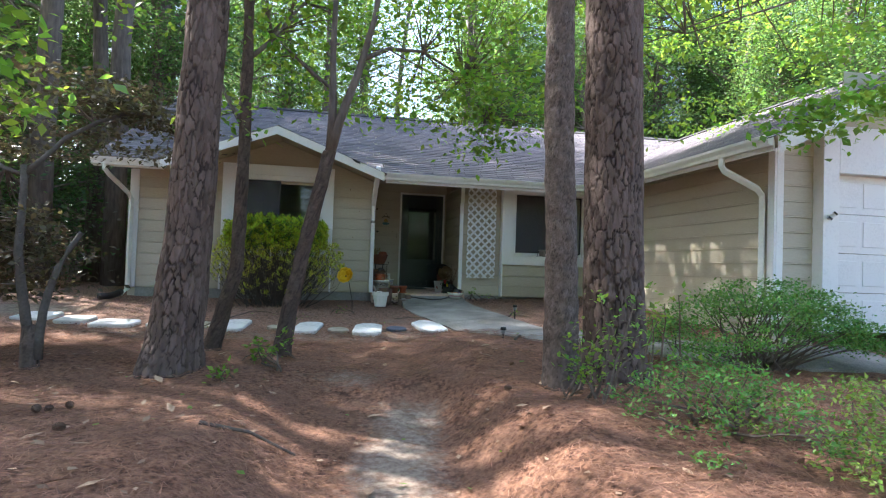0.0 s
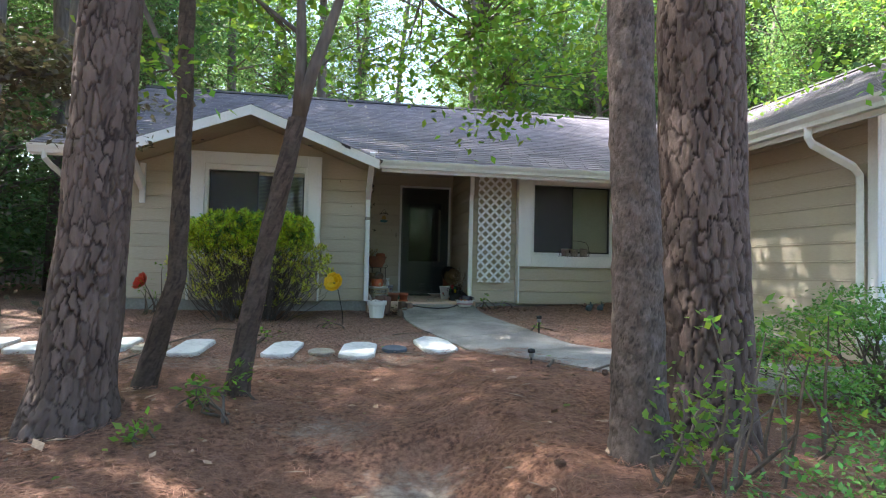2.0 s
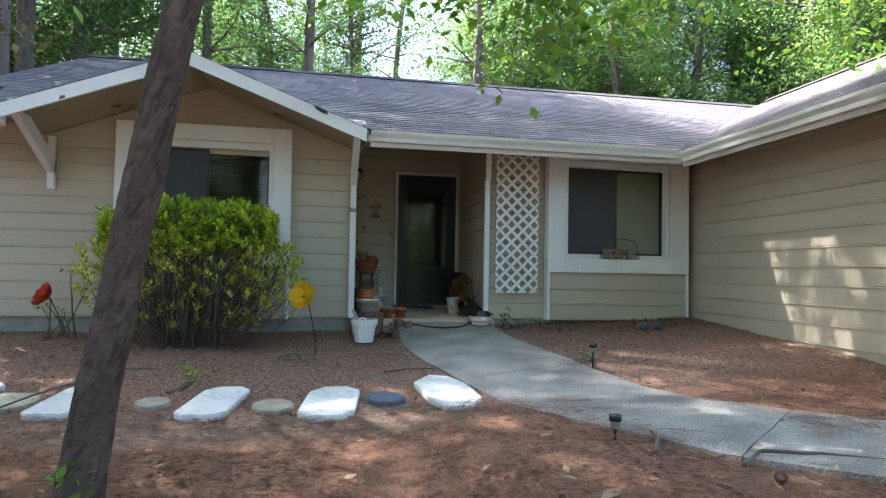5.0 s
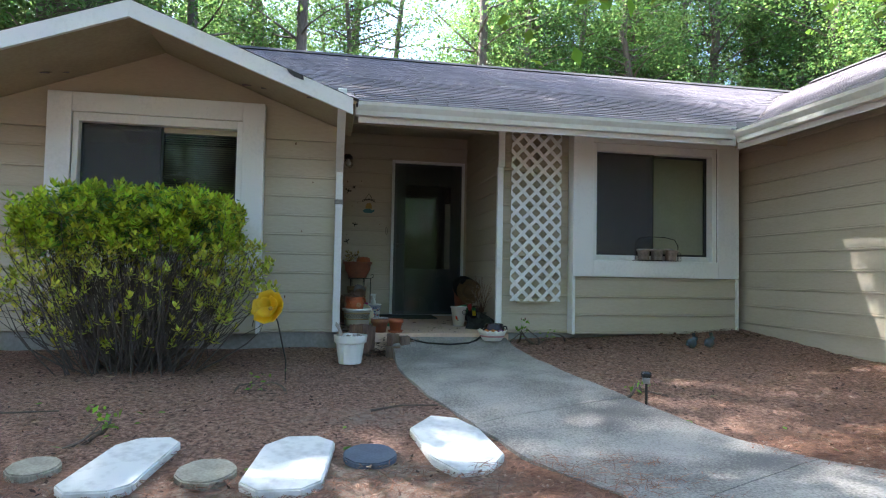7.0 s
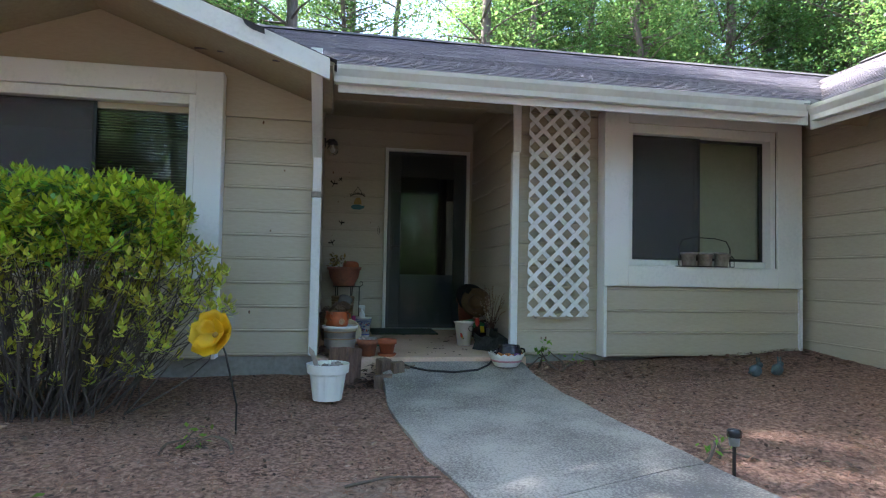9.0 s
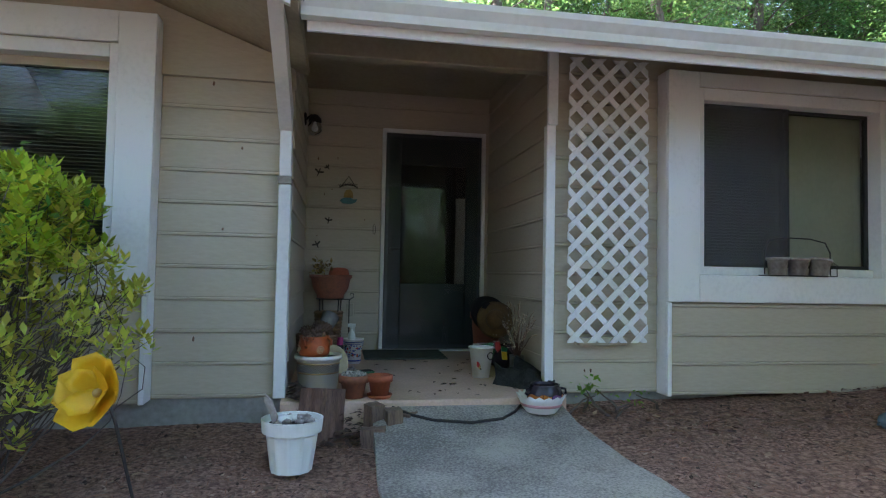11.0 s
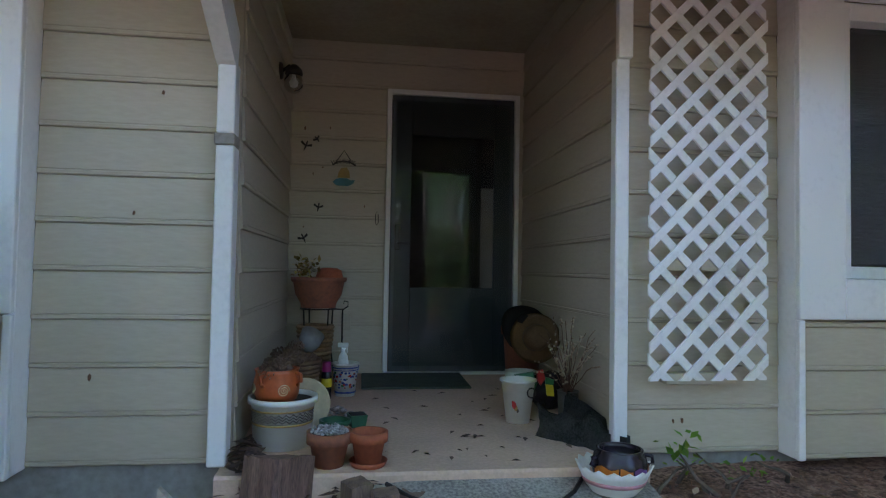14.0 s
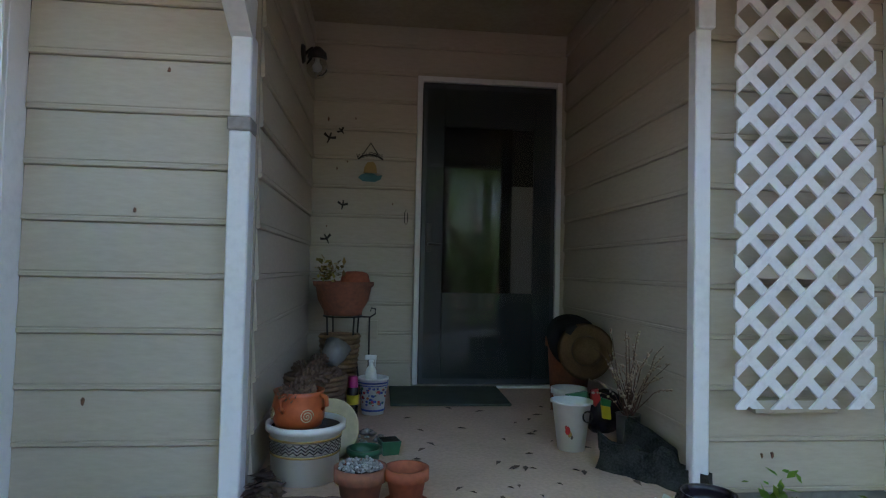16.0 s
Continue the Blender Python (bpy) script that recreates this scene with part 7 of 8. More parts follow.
for x, y in ((2.6, -6.3), (3.9, -7.3), (1.4, -8.0), (5.0, -8.4)):   # unseen dark shrubs between plot and street, added to darken the door reflection
    spots.append((4, x, y))
spots.append((3, 3.3, -4.6))
# a thin place in the woods where pale sky shows over the ridge
kept = []
for i, (k, x, y) in enumerate(spots):
    if y > 20 and 4.0 < math.degrees(math.atan2(x - 0.5, y - 3.5)) < 15 and k != 3:
        if i % 2:
            kept.append((5, x, y))
    else:
        kept.append((k, x, y))
# the last two thin crowns are added to shade the walk
spots = kept + [(5, -11.2, 15.8), (5, -10.2, 14.4)]
first = {}
rc = random.Random(5)
for k, x, y in spots:
    m = pose(x, y, ground_z(x, y) - 0.05, 0, 0, rc.uniform(0, 360))
    if k not in first:
        models[k].matrix_world = m
        first[k] = True
    else:
        o = copy_thing(models[k], m)
        s = rc.uniform(0.85, 1.2)
        o.scale = (s, s, rc.uniform(0.85, 1.15) * s)

# ---- shrubs ----
def shrub(name, label, centre, stems, clusters, per, spread, size, leaf, seed, flat=0.8, category="shrub"):
    t = thing(name, label, category)
    r2, rg = random.Random(seed), np.random.default_rng(seed)
    bm = bmesh.new()
    for c in stems:
        b = Vector((centre[0] + r2.uniform(-.25, .25), centre[1] + r2.uniform(-.15, .15), ground_z(centre[0], centre[1]) - 0.03))
        tube(bm, limb_path(b, c, 0.08, 5, r2), [0.013, 0.011, 0.009, 0.007, 0.005, 0.003], 5, False)
    tagged(part("stem_wood", bm, TWIG, t), kind="stuff")
    part("foliage", quads_mesh("foliage", leaf_cloud(clusters, [[spread]] * len(clusters), per, size, flat, -0.25, rg, 0.5), 4, leaf), leaf, t)
    return t


rs = random.Random(41)
def rosettes(tips, n, size, seed, aspect=0.5):
    """Whorls of upturned leaves at twig tips: four verts a leaf."""
    rg = np.random.default_rng(seed)
    c = np.repeat(np.asarray(tips, dtype=float), n, axis=0)
    k = len(c)
    a = np.tile(np.arange(n) * 2.39996, len(tips)) + np.repeat(rg.uniform(0, 6.28, len(tips)), n)
    lift = np.tile(np.linspace(0.1, 1.15, n), len(tips)) + rg.normal(0, 0.18, k)
    d = np.stack([np.cos(a) * np.cos(lift), np.sin(a) * np.cos(lift), np.sin(lift)], 1)
    c = c - np.array([0, 0, 1]) * np.tile(np.linspace(0.045, 0.0, n), len(tips))[:, None] + rg.normal(0, 0.004, (k, 3))
    side = np.stack([-np.sin(a), np.cos(a), rg.normal(0, 0.25, k)], 1)
    side /= np.linalg.norm(side, axis=1)[:, None]
    nrm = np.cross(side, d)
    L = (size * rg.uniform(0.65, 1.25, k))[:, None]
    w = L * aspect
    return np.stack([c, c + d * L * 0.55 + side * w * 0.5 + nrm * w * 0.14, c + d * L, c + d * L * 0.55 - side * w * 0.5 + nrm * w * 0.14], 1).reshape(-1, 3)


# clipped yellow-green shrub before window_1: dense clipped top, bare twiggy legs with scattered whorls
bc = (-0.98, 9.38)
top, inner, low = [], [], []
while len(top) < 560:
    x, y, z = rs.uniform(-0.84, 0.80), rs.uniform(-0.48, 0.48), rs.uniform(1.64, 2.19)
    edge = max((abs(x) / 0.84) ** 3, (abs(y) / 0.48) ** 2)
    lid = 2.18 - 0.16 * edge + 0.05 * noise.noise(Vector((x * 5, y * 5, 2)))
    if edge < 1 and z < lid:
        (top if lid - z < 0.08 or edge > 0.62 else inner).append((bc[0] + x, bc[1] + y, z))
while len(low) < 900:
    a, r, z = rs.uniform(0, 6.28), math.sqrt(rs.uniform(0.2, 1.0)), rs.uniform(0.84, 2.02)
    wide = 0.62 + 0.38 * ease(0.8, 1.3, z) - 0.26 * ease(1.55, 1.9, z)
    if rs.random() < 0.25 + 0.75 * ease(0.9, 1.6, z):
        low.append((bc[0] - 0.02 + 1.17 * math.cos(a) * r * wide, bc[1] + 0.56 * math.sin(a) * r * wide, z))
sh = thing("shrub", "clipped yellow-green shrub with leggy bare twigs under the window", "shrub")
part("foliage", quads_mesh("foliage", rosettes(top, 12, 0.062, 51), 4, LEAF_BUSH), LEAF_BUSH, sh, "dense clipped leafy top")
# the shade inside the shrub is put into a darker leaf colour
part("inner_foliage", quads_mesh("inner_foliage", leaf_cloud(inner[:260], [[0.07]] * len(inner[:260]), 16, 0.055, 0.9, 0.0, np.random.default_rng(53), 0.5), 4, LEAF_AZALEA), LEAF_AZALEA, sh, "inner leaves coloured darker for the shade inside the shrub")
part("lower_foliage", quads_mesh("lower_foliage", rosettes(low, 9, 0.058, 52), 4, LEAF_BUSH_LOW), LEAF_BUSH_LOW, sh, "sparse yellow-green whorls on the twigs")
bm = bmesh.new()
for i, c in enumerate(low[::2] + top[::5]):
    f = rs.uniform(0.15, 0.55)
    b = Vector((bc[0] + (c[0] - bc[0]) * f + rs.uniform(-.12, .12), bc[1] + (c[1] - bc[1]) * f, ground_z(*bc) - 0.02))
    if i % 3:
        b = b.lerp(Vector(c), rs.uniform(0.2, 0.6)) + Vector((rs.uniform(-.12, .12), rs.uniform(-.08, .08), 0))
    k = 1.0 if i % 3 else 1.9
    tube(bm, limb_path(b, c, 0.2, 5, rs), [0.0034 * k, 0.0032 * k, 0.003 * k, 0.0026, 0.002, 0.0015], 4, False)
tagged(part("twig_wood", bm, DARK_BARK, sh, "tangle of dark brown twigs"), kind="stuff")

# azaleas on the bank by the garage: layered, open sprays
def sprays(n, x0, x1, y0, y1, top, low, seed):
    r2 = random.Random(seed)
    out = []
    for _ in range(n):
        x, y = r2.uniform(x0, x1), r2.uniform(y0, y1)
        u, w = (2 * x - x0 - x1) / (x1 - x0), (2 * y - y0 - y1) / (y1 - y0)
        crown = max(0.0, 1 - u * u * 0.8 - w * w * 0.5)
        g = ground_z(x, y)
        layer = r2.choice((0.35, 0.6, 0.82, 1.0, 1.0))
        out.append((x, y, g + low + (top - low) * crown * layer * r2.uniform(0.9, 1.06)))
    return out


az = sprays(210, 3.05, 5.4, 3.3, 4.7, 0.88, 0.16, 161)
shrub("azalea", "loose green azalea on the pine-straw bank", (4.1, 4.0), az[::3], az, 75, 0.085, 0.038, LEAF_AZALEA, 61, 0.32)
az2 = sprays(64, 1.75, 2.75, 1.2, 2.6, 0.42, 0.08, 162)
shrub("azalea", "small sprawling azalea shoots in pine straw", (2.4, 2.1), az2[::3], az2, 44, 0.06, 0.032, LEAF_AZALEA, 62, 0.45)
az3 = sprays(90, 2.3, 3.6, 0.4, 2.0, 0.45, 0.08, 163)
shrub("azalea", "yellowish green azalea shoots in pine straw", (2.95, 1.2), az3[::3], az3, 40, 0.065, 0.033, LEAF_SHOOT, 63, 0.45)
az4 = sprays(110, 5.0, 7.0, 2.5, 4.2, 0.8, 0.2, 164)
shrub("azalea", "dense green azalea before the garage", (6.0, 3.4), az4[::3], az4, 60, 0.1, 0.04, LEAF_AZALEA, 64, 0.4)


def seedling(x, y, n, h, size, seed, label="small green seedling in the pine straw", leaf=None):
    r2 = random.Random(seed)
    z = ground_z(x, y)
    cl = [(x + r2.uniform(-.5, .5) * h * 0.6, y + r2.uniform(-.4, .4) * h * 0.6, z + h * r2.uniform(0.25, 1.0)) for _ in range(n)]
    return shrub("seedling", label, (x, y), cl[:: max(1, n // 6)], cl, 6, 0.05, size, leaf or LEAF, seed, 0.6, "plant")


seedling(1.72, 2.75, 26, 0.5, 0.055, 71, "leafy sucker shoots at the foot of the pine")
seedling(2.0, 2.72, 22, 0.75, 0.055, 72, "leafy sucker shoots at the foot of the pine")
seedling(2.45, 2.95, 16, 0.85, 0.055, 73, "tall leafy shoot beside the pine trunk")
seedling(-0.75, 4.7, 8, 0.22, 0.07, 74), seedling(-0.55, 5.05, 6, 0.3, 0.06, 75), seedling(-1.0, 4.2, 5, 0.14, 0.07, 76)
seedling(0.1, 8.6, 4, 0.12, 0.04, 77), seedling(2.62, 10.1, 5, 0.17, 0.05, 78, "small green weed by the wall"), seedling(2.95, 10.1, 3, 0.1, 0.04, 79, "small green weed by the wall"), seedling(-0.6, 7.6, 4, 0.12, 0.05, 80), seedling(2.8, 7.95, 4, 0.08, 0.04, 81)
seedling(-2.35, 9.75, 8, 0.75, 0.05, 82, "thin weed stalk by the house wall")

# ---- litter on the ground ----
STRAW_NEEDLE = material("dry_pine_needle", (0.34, 0.17, 0.10), (0.16, 0.07, 0.043), 0.8, (10, 60), 0.0, spread=0.45, island=True)
n = 80000
nx_ = rng.uniform(-4.2, 4.6, n)
ny_ = 0.6 + 6.4 * rng.random(n) ** 1.15
ok = np.array([not (y < 4.2 and abs(x - 0.45) < 0.3 + 0.25 * rng.random()) for x, y in zip(nx_, ny_)])
nx_, ny_ = nx_[ok], ny_[ok]
nz0 = np.array([ground_z(x, y) for x, y in zip(nx_, ny_)])
cn = np.array([noise.noise(Vector((x * 1.3, y * 1.3, 0))) * 0.025 + noise.noise(Vector((x * 6, y * 6, 3))) * 0.012 + 0.1 * math.exp(-((x - 0.75) / 0.45) ** 2 - ((y - 4.35) / 0.25) ** 2) for x, y in zip(nx_, ny_)])
a = rng.uniform(0, 6.2832, len(nx_))
L = rng.uniform(0.06, 0.19, len(nx_))
d = np.stack([np.cos(a), np.sin(a), rng.normal(0, 0.12, len(a))], 1) * L[:, None] * 0.5
s = np.stack([-np.sin(a), np.cos(a), rng.normal(0, 0.3, len(a))], 1) * 0.0021
c = np.stack([nx_, ny_, nz0 + cn + 0.012 + rng.uniform(0, 0.014, len(a))], 1)
mid = np.array([0, 0, 0.006])
v = np.stack([c - d, c + s + mid, c + d, c - s + mid], 1).reshape(-1, 3)
straw = tagged(new("pine_straw", quads_mesh("pine_straw", v, 4, STRAW_NEEDLE)), "loose reddish dry pine needles over the bank", "pine straw", kind="stuff")

n = 26000
bx_, by_ = rng.uniform(-3.6, 5.2, n), rng.uniform(6.5, 10.15, n)
ok = np.array([not (abs(x - np.interp(y, [5.3, 6.45, 7.75, 8.5, 10.1], [3.2, 2.42, 2.06, 1.93, 1.86])) < 0.66) for x, y in zip(bx_, by_)])
bx_, by_ = bx_[ok], by_[ok]
a = rng.uniform(0, 6.2832, len(bx_))
d = np.stack([np.cos(a), np.sin(a), rng.normal(0, 0.15, len(a))], 1) * (rng.uniform(0.03, 0.11, len(a)) * 0.5)[:, None]
s = np.stack([-np.sin(a), np.cos(a), rng.normal(0, 0.3, len(a))], 1) * 0.0022
c = np.array([(x, y, ground_z(x, y) + 0.012 + noise.noise(Vector((x * 1.3, y * 1.3, 0))) * 0.025 + noise.noise(Vector((x * 6, y * 6, 3))) * 0.012) for x, y in zip(bx_, by_)]) + np.stack([a * 0, a * 0, rng.uniform(0, 0.01, len(a))], 1)
v = np.stack([c - d, c + s + mid, c + d, c - s + mid], 1).reshape(-1, 3)
tagged(new("mulch_fibres", quads_mesh("mulch_fibres", v, 4, STRAW_NEEDLE)), "short reddish fibres and needles in the mulch bed", "mulch", kind="stuff")

LITTER = material("dead_leaf", (0.40, 0.27, 0.17), (0.22, 0.13, 0.08), 0.75, (10, 60), 0.1, spread=0.5, island=True)


def scatter(name, label, n, x0, x1, y0, y1, size, mat_, seed, aspect=0.5, skip=None):
    rg = np.random.default_rng(seed)
    pts = []
    while len(pts) < n:
        x, y = rg.uniform(x0, x1), rg.uniform(y0, y1)
        if skip and skip(x, y):
            continue
        pts.append((x, y, ground_z(x, y) + 0.016 + noise.noise(Vector((x * 1.3, y * 1.3, 0))) * 0.025))
    v = leaf_cloud(pts, [[0.002]] * n, 1, size, 0.1, 0.0, rg, aspect)
    v = v.reshape(-1, 4, 3)
    base = np.array(pts)[:, 2][:, None]
    v[:, :, 2] = base + np.clip((v[:, :, 2] - base) * 0.45, -0.01, 0.05) + 0.004
    return tagged(new(name, quads_mesh(name, v.reshape(-1, 3), 4, mat_)), label, "leaf litter", kind="stuff")


def on_walk(x, y):
    return abs(x - np.interp(y, [5.3, 6.45, 7.75, 8.5, 10.1], [3.2, 2.42, 2.06, 1.93, 1.86])) < 0.68 and y > 5


scatter("broad_leaf_litter", "large curled beige dead leaves on pine straw", 110, -4, 3.5, 1.2, 5.5, 0.13, LITTER, 95, 0.4)
scatter("leaf_litter", "scattered dead brown leaves on pine straw", 420, -4, 4.5, 1.0, 6.8, 0.075, LITTER, 91, 0.45)
scatter("mulch_chips", "small pale chips and dry bits in the mulch", 9000, -3.6, 5.2, 6.4, 10.2, 0.032, material("mulch_chip", (0.42, 0.30, 0.22), (0.14, 0.08, 0.055), 0.85, (10, 60), 0.1, spread=0.6, island=True), 92, 0.4, on_walk)
scatter("mulch_bark", "dark bark bits in the mulch", 3000, -3.6, 5.2, 6.6, 10.2, 0.04, material("mulch_bark_bit", (0.12, 0.065, 0.045), (0.05, 0.028, 0.02), 0.9, (10, 60), 0.2, spread=0.5, island=True), 93, 0.45, on_walk)
scatter("wall_leaf_litter", "dark red-brown dead leaves drifted along the house wall", 420, 2.5, 5.2, 9.5, 10.18, 0.06, material("dark_dead_leaf", (0.23, 0.12, 0.075), (0.09, 0.045, 0.03), 0.8, (10, 60), 0.1, spread=0.5, island=True), 96, 0.5)
scatter("bed_leaf_litter", "scattered dry leaves on the mulch bed", 260, -3.4, 5.0, 6.6, 10.0, 0.055, LITTER, 97, 0.5, on_walk)
scatter("sprout_leaves", "few fresh green leaves fallen on the straw", 70, -3.5, 4, 1.2, 8.5, 0.06, LEAF, 94, 0.6)
for i in range(9):
    x, y = rs.uniform(-2.4, 2.6), rs.uniform(2.2, 5.2)
    if abs(x - 0.4) > 0.5:
        pine_cone(pose(x, y, ground_z(x, y) + 0.04, 85, rs.uniform(-20, 20), rs.uniform(0, 360)) @ Matrix.Scale(0.55, 4), i % 2, "weathered pine cone on the pine straw")


def fallen_twig(pts, r, label="dry fallen twig on the ground"):
    t = thing("fallen_twig", label, "twig")
    bm = bmesh.new()
    tube(bm, [(x, y, ground_z(x, y) + z) for x, y, z in pts], [r * (1 - 0.6 * i / len(pts)) for i in range(len(pts))], 6)
    part("stick", bm, TWIG, t)


fallen_twig([(2.0, 5.35, 0.03), (2.1, 5.5, 0.06), (2.2, 5.75, 0.03)], 0.016)
fallen_twig([(2.3, 5.1, 0.03), (2.5, 5.25, 0.05), (2.8, 5.2, 0.04), (3.1, 5.05, 0.03)], 0.012)
fallen_twig([(-1.9, 6.5, 0.03), (-1.5, 7.1, 0.12), (-1.15, 7.6, 0.16), (-0.9, 7.75, 0.12)], 0.008, "long pale dry twig lying over a marble slab")
fallen_twig([(0.9, 7.95, 0.02), (1.1, 8.0, 0.03), (1.35, 7.95, 0.03)], 0.008)
fallen_twig([(-0.9, 2.7, 0.02), (-0.6, 2.8, 0.04), (-0.3, 2.75, 0.03)], 0.014)

# wooden fence far off by the woods
fence = thing("picket_fence", "grey weathered picket fence before the woods", "fence", kind="structure")
FENCE = material("grey_fence_wood", (0.30, 0.26, 0.22), (0.17, 0.14, 0.12), 0.85, (4, 30), 0.3, spread=0.15, stretch=(3, 3, 0.5))
pk = bmesh.new()
prism(pk, [(-0.045, 0), (0.045, 0), (0.045, 1.0), (0, 1.06), (-0.045, 1.0)], "y", -0.01, 0.01)
pkm = finish(pk, "picket")
pkm.materials.append(FENCE)
for i in range(70):
    x = -12.5 + i * 0.125
    if x > -3.9:
        break
    o = part("picket", pkm, FENCE, fence)
    o.location = (x, 19.0, ground_z(x, 19.0))
for z in (0.3, 0.8):
    part("rail", boxes((-12.6, -3.9, 19.011, 19.05, ground_z(-8, 19) + z, ground_z(-8, 19) + z + 0.08)), FENCE, fence)

# street behind the camera
road = structure("road", boxes((-60, 60, -13.5, -8.5, -0.6, -0.08)), material("asphalt_road", (0.06, 0.06, 0.062), (0.04, 0.04, 0.042), 0.85, (3, 90), 0.4), "grey asphalt street in front of the plot", "road")
driveway = structure("driveway", boxes((6.0, 9.4, -8.5, 4.3, -0.3, 0.45)), CONCRETE, "pale concrete driveway before the garage", "driveway")

# ---- siding boards, laid on their walls ----
plank_meshes = {}


def plank(length, height):
    """A lapped board with a thicker, rounded lower edge and a bead, lying along x, looking to -y."""
    key = (round(length, 3), round(height, 3))
    if key not in plank_meshes:
        bm = bmesh.new()
        prism(bm, [(0, 0), (-0.012, 0.0), (-0.017, 0.004), (-0.017, 0.016), (-0.0125, 0.018), (-0.0125, 0.021), (-0.016, 0.024), (-0.004, height - 0.003), (0, height - 0.003)], "x", 0, length)
        plank_meshes[key] = finish(bm, "plank")
        plank_meshes[key].materials.append(SIDING)
    return plank_meshes[key]


for parent, along, face, a, b, z0, z1, base, step, sign in PLANKS:
    k = 0
    while base + k * step < z1 - 0.01:
        lo, hi = max(z0, base + k * step), min(z1, base + (k + 1) * step)
        k += 1
        if hi - lo < 0.03:
            continue
        ob = part("plank", plank(b - a, hi - lo), SIDING, parent)
        if along == "x":
            ob.matrix_world = pose(a, face, lo)
        elif sign < 0:
            ob.matrix_world = pose(face, b, lo, 0, 0, -90)
        else:
            ob.matrix_world = pose(face, a, lo, 0, 0, 90)

# ---- roof shingles ----
def gable_z(x):
    return PKZ - gs * abs(x - PK)


def wing_z(x):
    return WING_Z + WING_PITCH * (x - WING_X)


tabs = {}


def shingle_slope(roof, origin, u, v, ulen, vlen, keep, pieces=0, seed=1, expo=0.142, wid=0.31):
    """Courses of tabs up a slope; the first few courses are single pieces, the rest one mesh."""
    r2 = random.Random(seed)
    o, u, v = Vector(origin), Vector(u).normalized(), Vector(v).normalized()
    n = u.cross(v)
    n = n if n.z > 0 else -n
    out, count = [], 0
    for row in range(int(vlen / expo) + 1):
        b = row * expo
        shift = r2.uniform(0, wid)
        k = -1
        while k * wid + shift < ulen:
            a0, a1 = max(0, k * wid + shift + 0.004), min(ulen, (k + 1) * wid + shift - 0.004)
            k += 1
            if a1 - a0 < 0.05:
                continue
            mid = o + u * (a0 + a1) / 2 + v * (b + expo / 2)
            if not keep(mid):
                continue
            e = min(expo + 0.03, vlen - b)
            if e < 0.03:
                continue
            lift = 0.010 + r2.uniform(0, 0.002)
            drop = r2.uniform(-0.002, 0.002)
            if count < pieces:
                count += 1
                key = (round(a1 - a0, 2), round(e, 2))
                if key not in tabs:
                    w, h = key
                    tabs[key] = raw_mesh("shingle", [(0, 0, 0.012), (w, 0, 0.012), (w, h, 0.004), (0, h, 0.004), (0, 0, 0), (w, 0, 0), (w, h, 0), (0, h, 0)], [(0, 1, 2, 3), (4, 5, 1, 0), (5, 6, 2, 1), (7, 4, 0, 3)], SHINGLE_PIECE)
                ob = part("shingle", tabs[key], SHINGLE_PIECE, roof)
                m = Matrix((u, v, n)).transposed().to_4x4() if u.cross(v).z > 0 else Matrix((u, v, n)).transposed().to_4x4()
                m.translation = o + u * a0 + v * (b + drop) + n * (lift - 0.010)
                ob.matrix_world = m
                continue
            p0, p1 = o + u * a0 + v * (b + drop), o + u * a1 + v * (b + drop)
            q0, q1 = o + u * a0 + v * (b + e), o + u * a1 + v * (b + e)
            out += [p0 + n * lift, p1 + n * lift, q1 + n * 0.005, q0 + n * 0.005, p0 + n * 0.001, p1 + n * 0.001, p1 + n * lift, p0 + n * lift]
    if out:
        tagged(part("shingle_field", quads_mesh("shingle_field", [tuple(p) for p in out], 4, SHINGLE), SHINGLE, roof, "weathered grey shingle courses"), kind="stuff")


def keep_main(p):
    if p.z < gable_z(p.x) - 0.01 and -2.9 < p.x < 0.83 and p.y < gback + 0.05:
        return False
    return not (p.x > WING_X and p.z < wing_z(p.x) - 0.02)


sl = math.hypot(RIDGE_Y - EAVE_Y, RIDGE_Z - EAVE_Z)
vy = (0, 1, PITCH)
shingle_slope(roof_main, (0.80, EAVE_Y - 0.02, EAVE_Z - 0.008), (1, 0, 0), vy, 9.0, sl, keep_main, 260, 3)
shingle_slope(roof_mid, (-2.87, EAVE_Y - 0.02, EAVE_Z - 0.008), (1, 0, 0), vy, 3.67, sl, lambda p: keep_main(p) and p.y > 9.5, 0, 4)
shingle_slope(roof_west, (-3.99, EAVE_Y - 0.02, EAVE_Z - 0.008), (1, 0, 0), vy, 1.12, sl, keep_main, 0, 5)
wl = math.hypot(WING_RIDGE - WING_X, wing_rz - WING_Z)
shingle_slope(roof_wing, (WING_X - 0.02, WING_Y0 - 0.03, WING_Z - 0.009), (0, 1, 0), (1, 0, WING_PITCH), 8.6, wl, lambda p: p.z > main_z(p.y) - 0.02 or p.y < EAVE_Y, 0, 6)
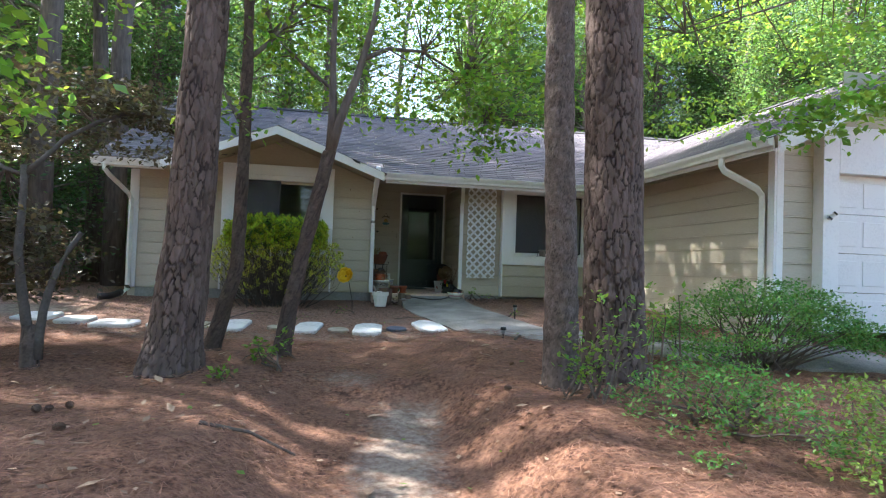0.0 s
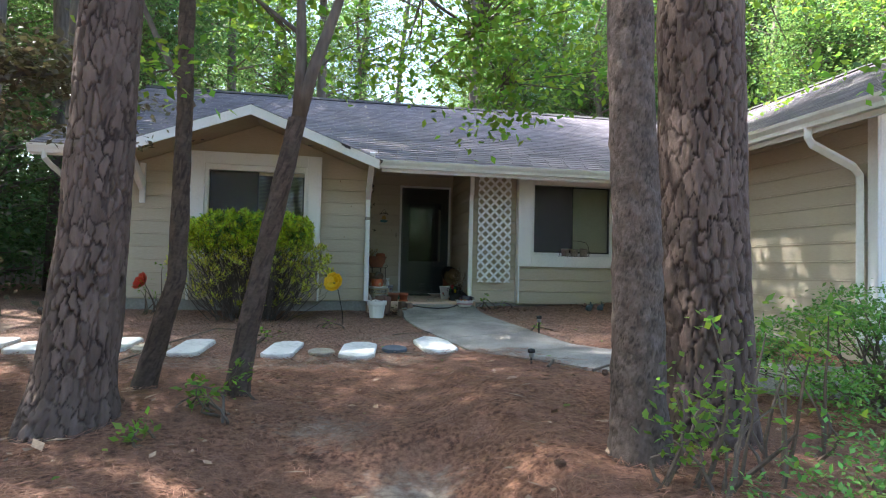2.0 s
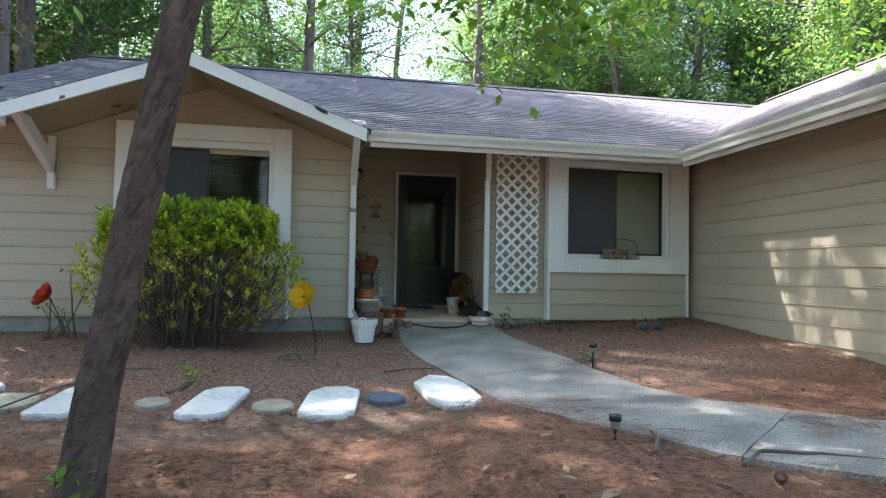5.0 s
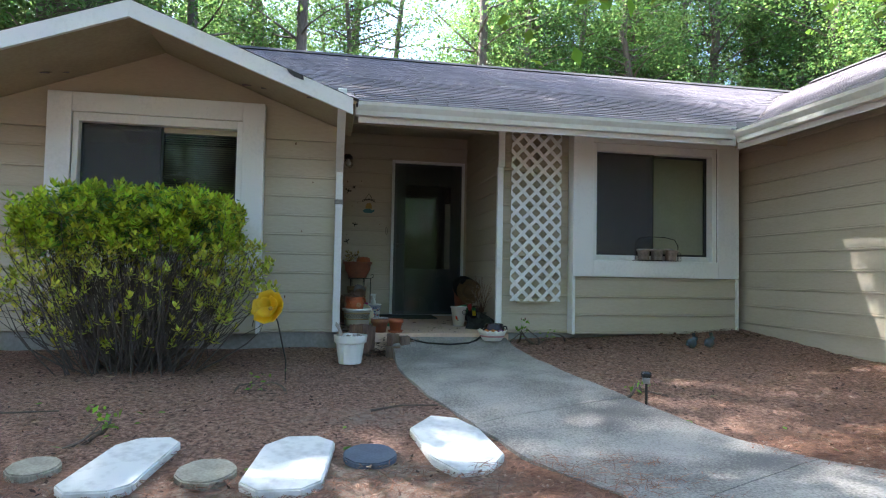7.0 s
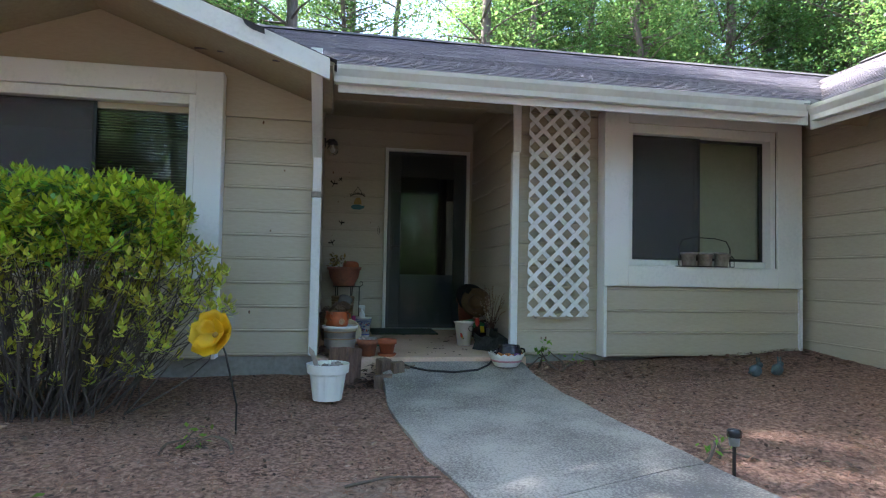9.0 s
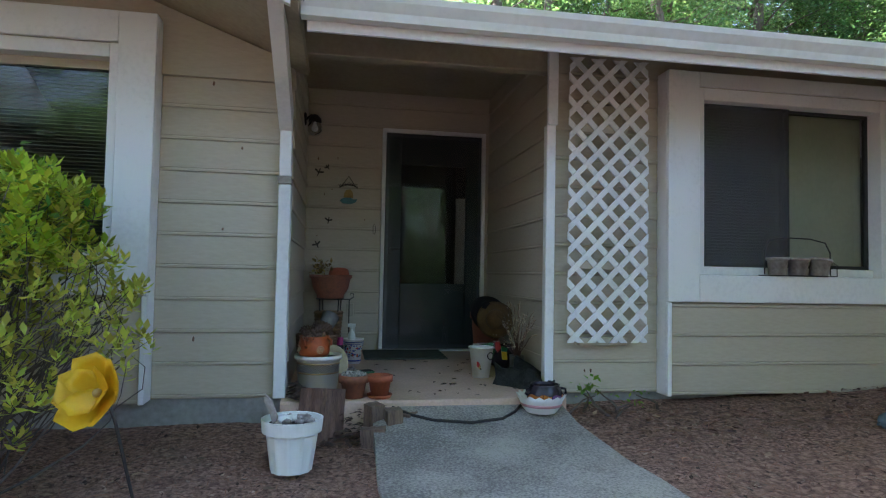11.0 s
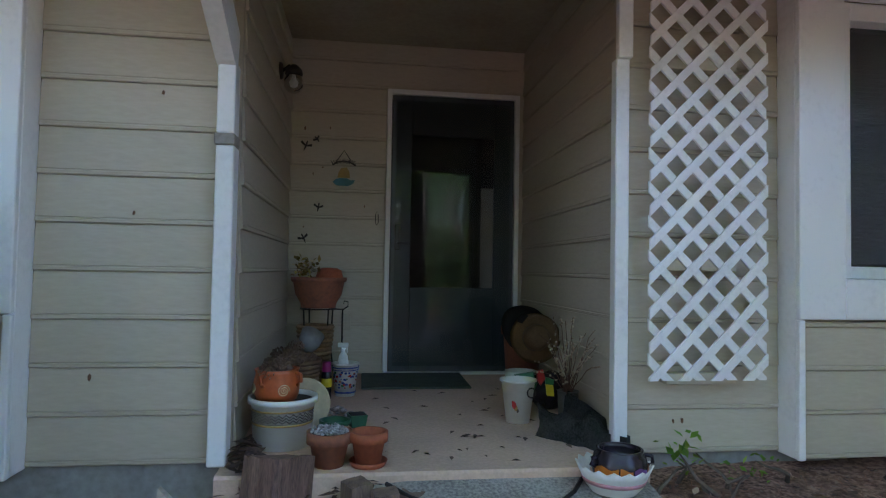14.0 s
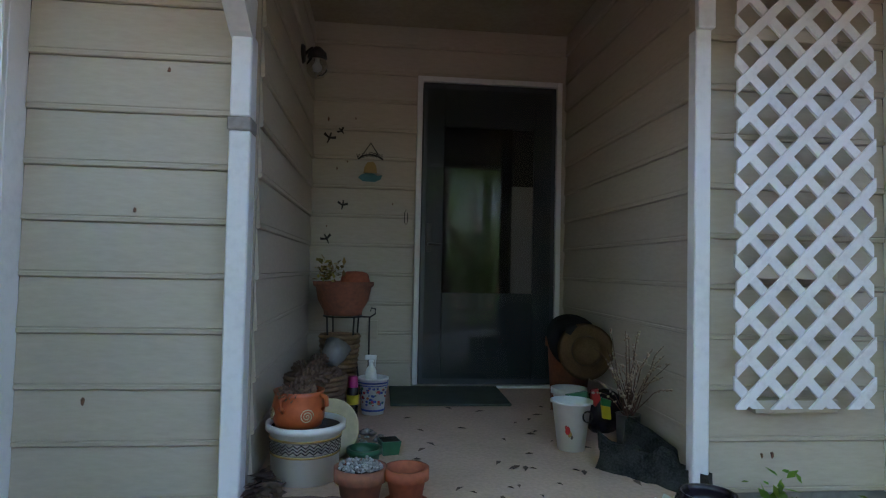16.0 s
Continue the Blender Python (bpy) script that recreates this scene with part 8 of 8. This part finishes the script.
gl_ = math.hypot(gr - PK, gs * (gr - PK))
shingle_slope(roof_g1, (gr + 0.015, G0 - 0.04, gable_z(gr) - 0.005), (0, 1, 0), (-1, 0, gs), 1.9, gl_, lambda p: p.z > main_z(p.y) - 0.03 or p.y < EAVE_Y, 0, 7)
shingle_slope(roof_g2, (gl - 0.015, G0 - 0.04, gable_z(gl) - 0.005), (0, 1, 0), (1, 0, gs), 1.9, gl_, lambda p: p.z > main_z(p.y) - 0.03 or p.y < EAVE_Y, 0, 8)
tear = bmesh.new()
prism(tear, [(0.205, gable_z(0.205) + 0.004), (0.345, gable_z(0.345) + 0.004), (0.35, gable_z(0.35) - 0.03), (0.27, gable_z(0.27) - 0.035), (0.225, gable_z(0.225) - 0.022)], "y", G0 - 0.052, G0 - 0.038)
part("torn_shingle", tear, UNDERLAY, roof_g1, "dark torn shingle hanging over the barge board")
flash = bmesh.new()
prism(flash, [(WING_X - 0.16, EAVE_Y - 0.13), (WING_X + 0.05, EAVE_Y - 0.12), (WING_X + 0.35, EAVE_Y + 0.34), (WING_X + 0.27, EAVE_Y + 0.37), (WING_X - 0.04, EAVE_Y - 0.03)], "z", 0, 0.006)
for v in flash.verts:
    v.co.z += max(main_z(v.co.y), WING_Z + WING_PITCH * max(0, v.co.x - WING_X)) + 0.016
part("valley_flashing", flash, UNDERLAY, roof_main, "black lifted flashing in the roof valley")
cap = bmesh.new()
prism(cap, [(RIDGE_Y - 0.14, RIDGE_Z - 0.03), (RIDGE_Y, RIDGE_Z + 0.055), (RIDGE_Y + 0.14, RIDGE_Z - 0.03)], "x", -3.99, 11.5)
structure("ridge_cap", cap, UNDERLAY, "dark ridge cap along the main roof", "roof")
cap = bmesh.new()
prism(cap, [(WING_RIDGE - 0.14, wing_rz - 0.03), (WING_RIDGE, wing_rz + 0.05), (WING_RIDGE + 0.14, wing_rz - 0.03)], "y", WING_Y0 - 0.03, 12.6)
structure("ridge_cap_garage", cap, UNDERLAY, "dark ridge cap along the garage roof", "roof")
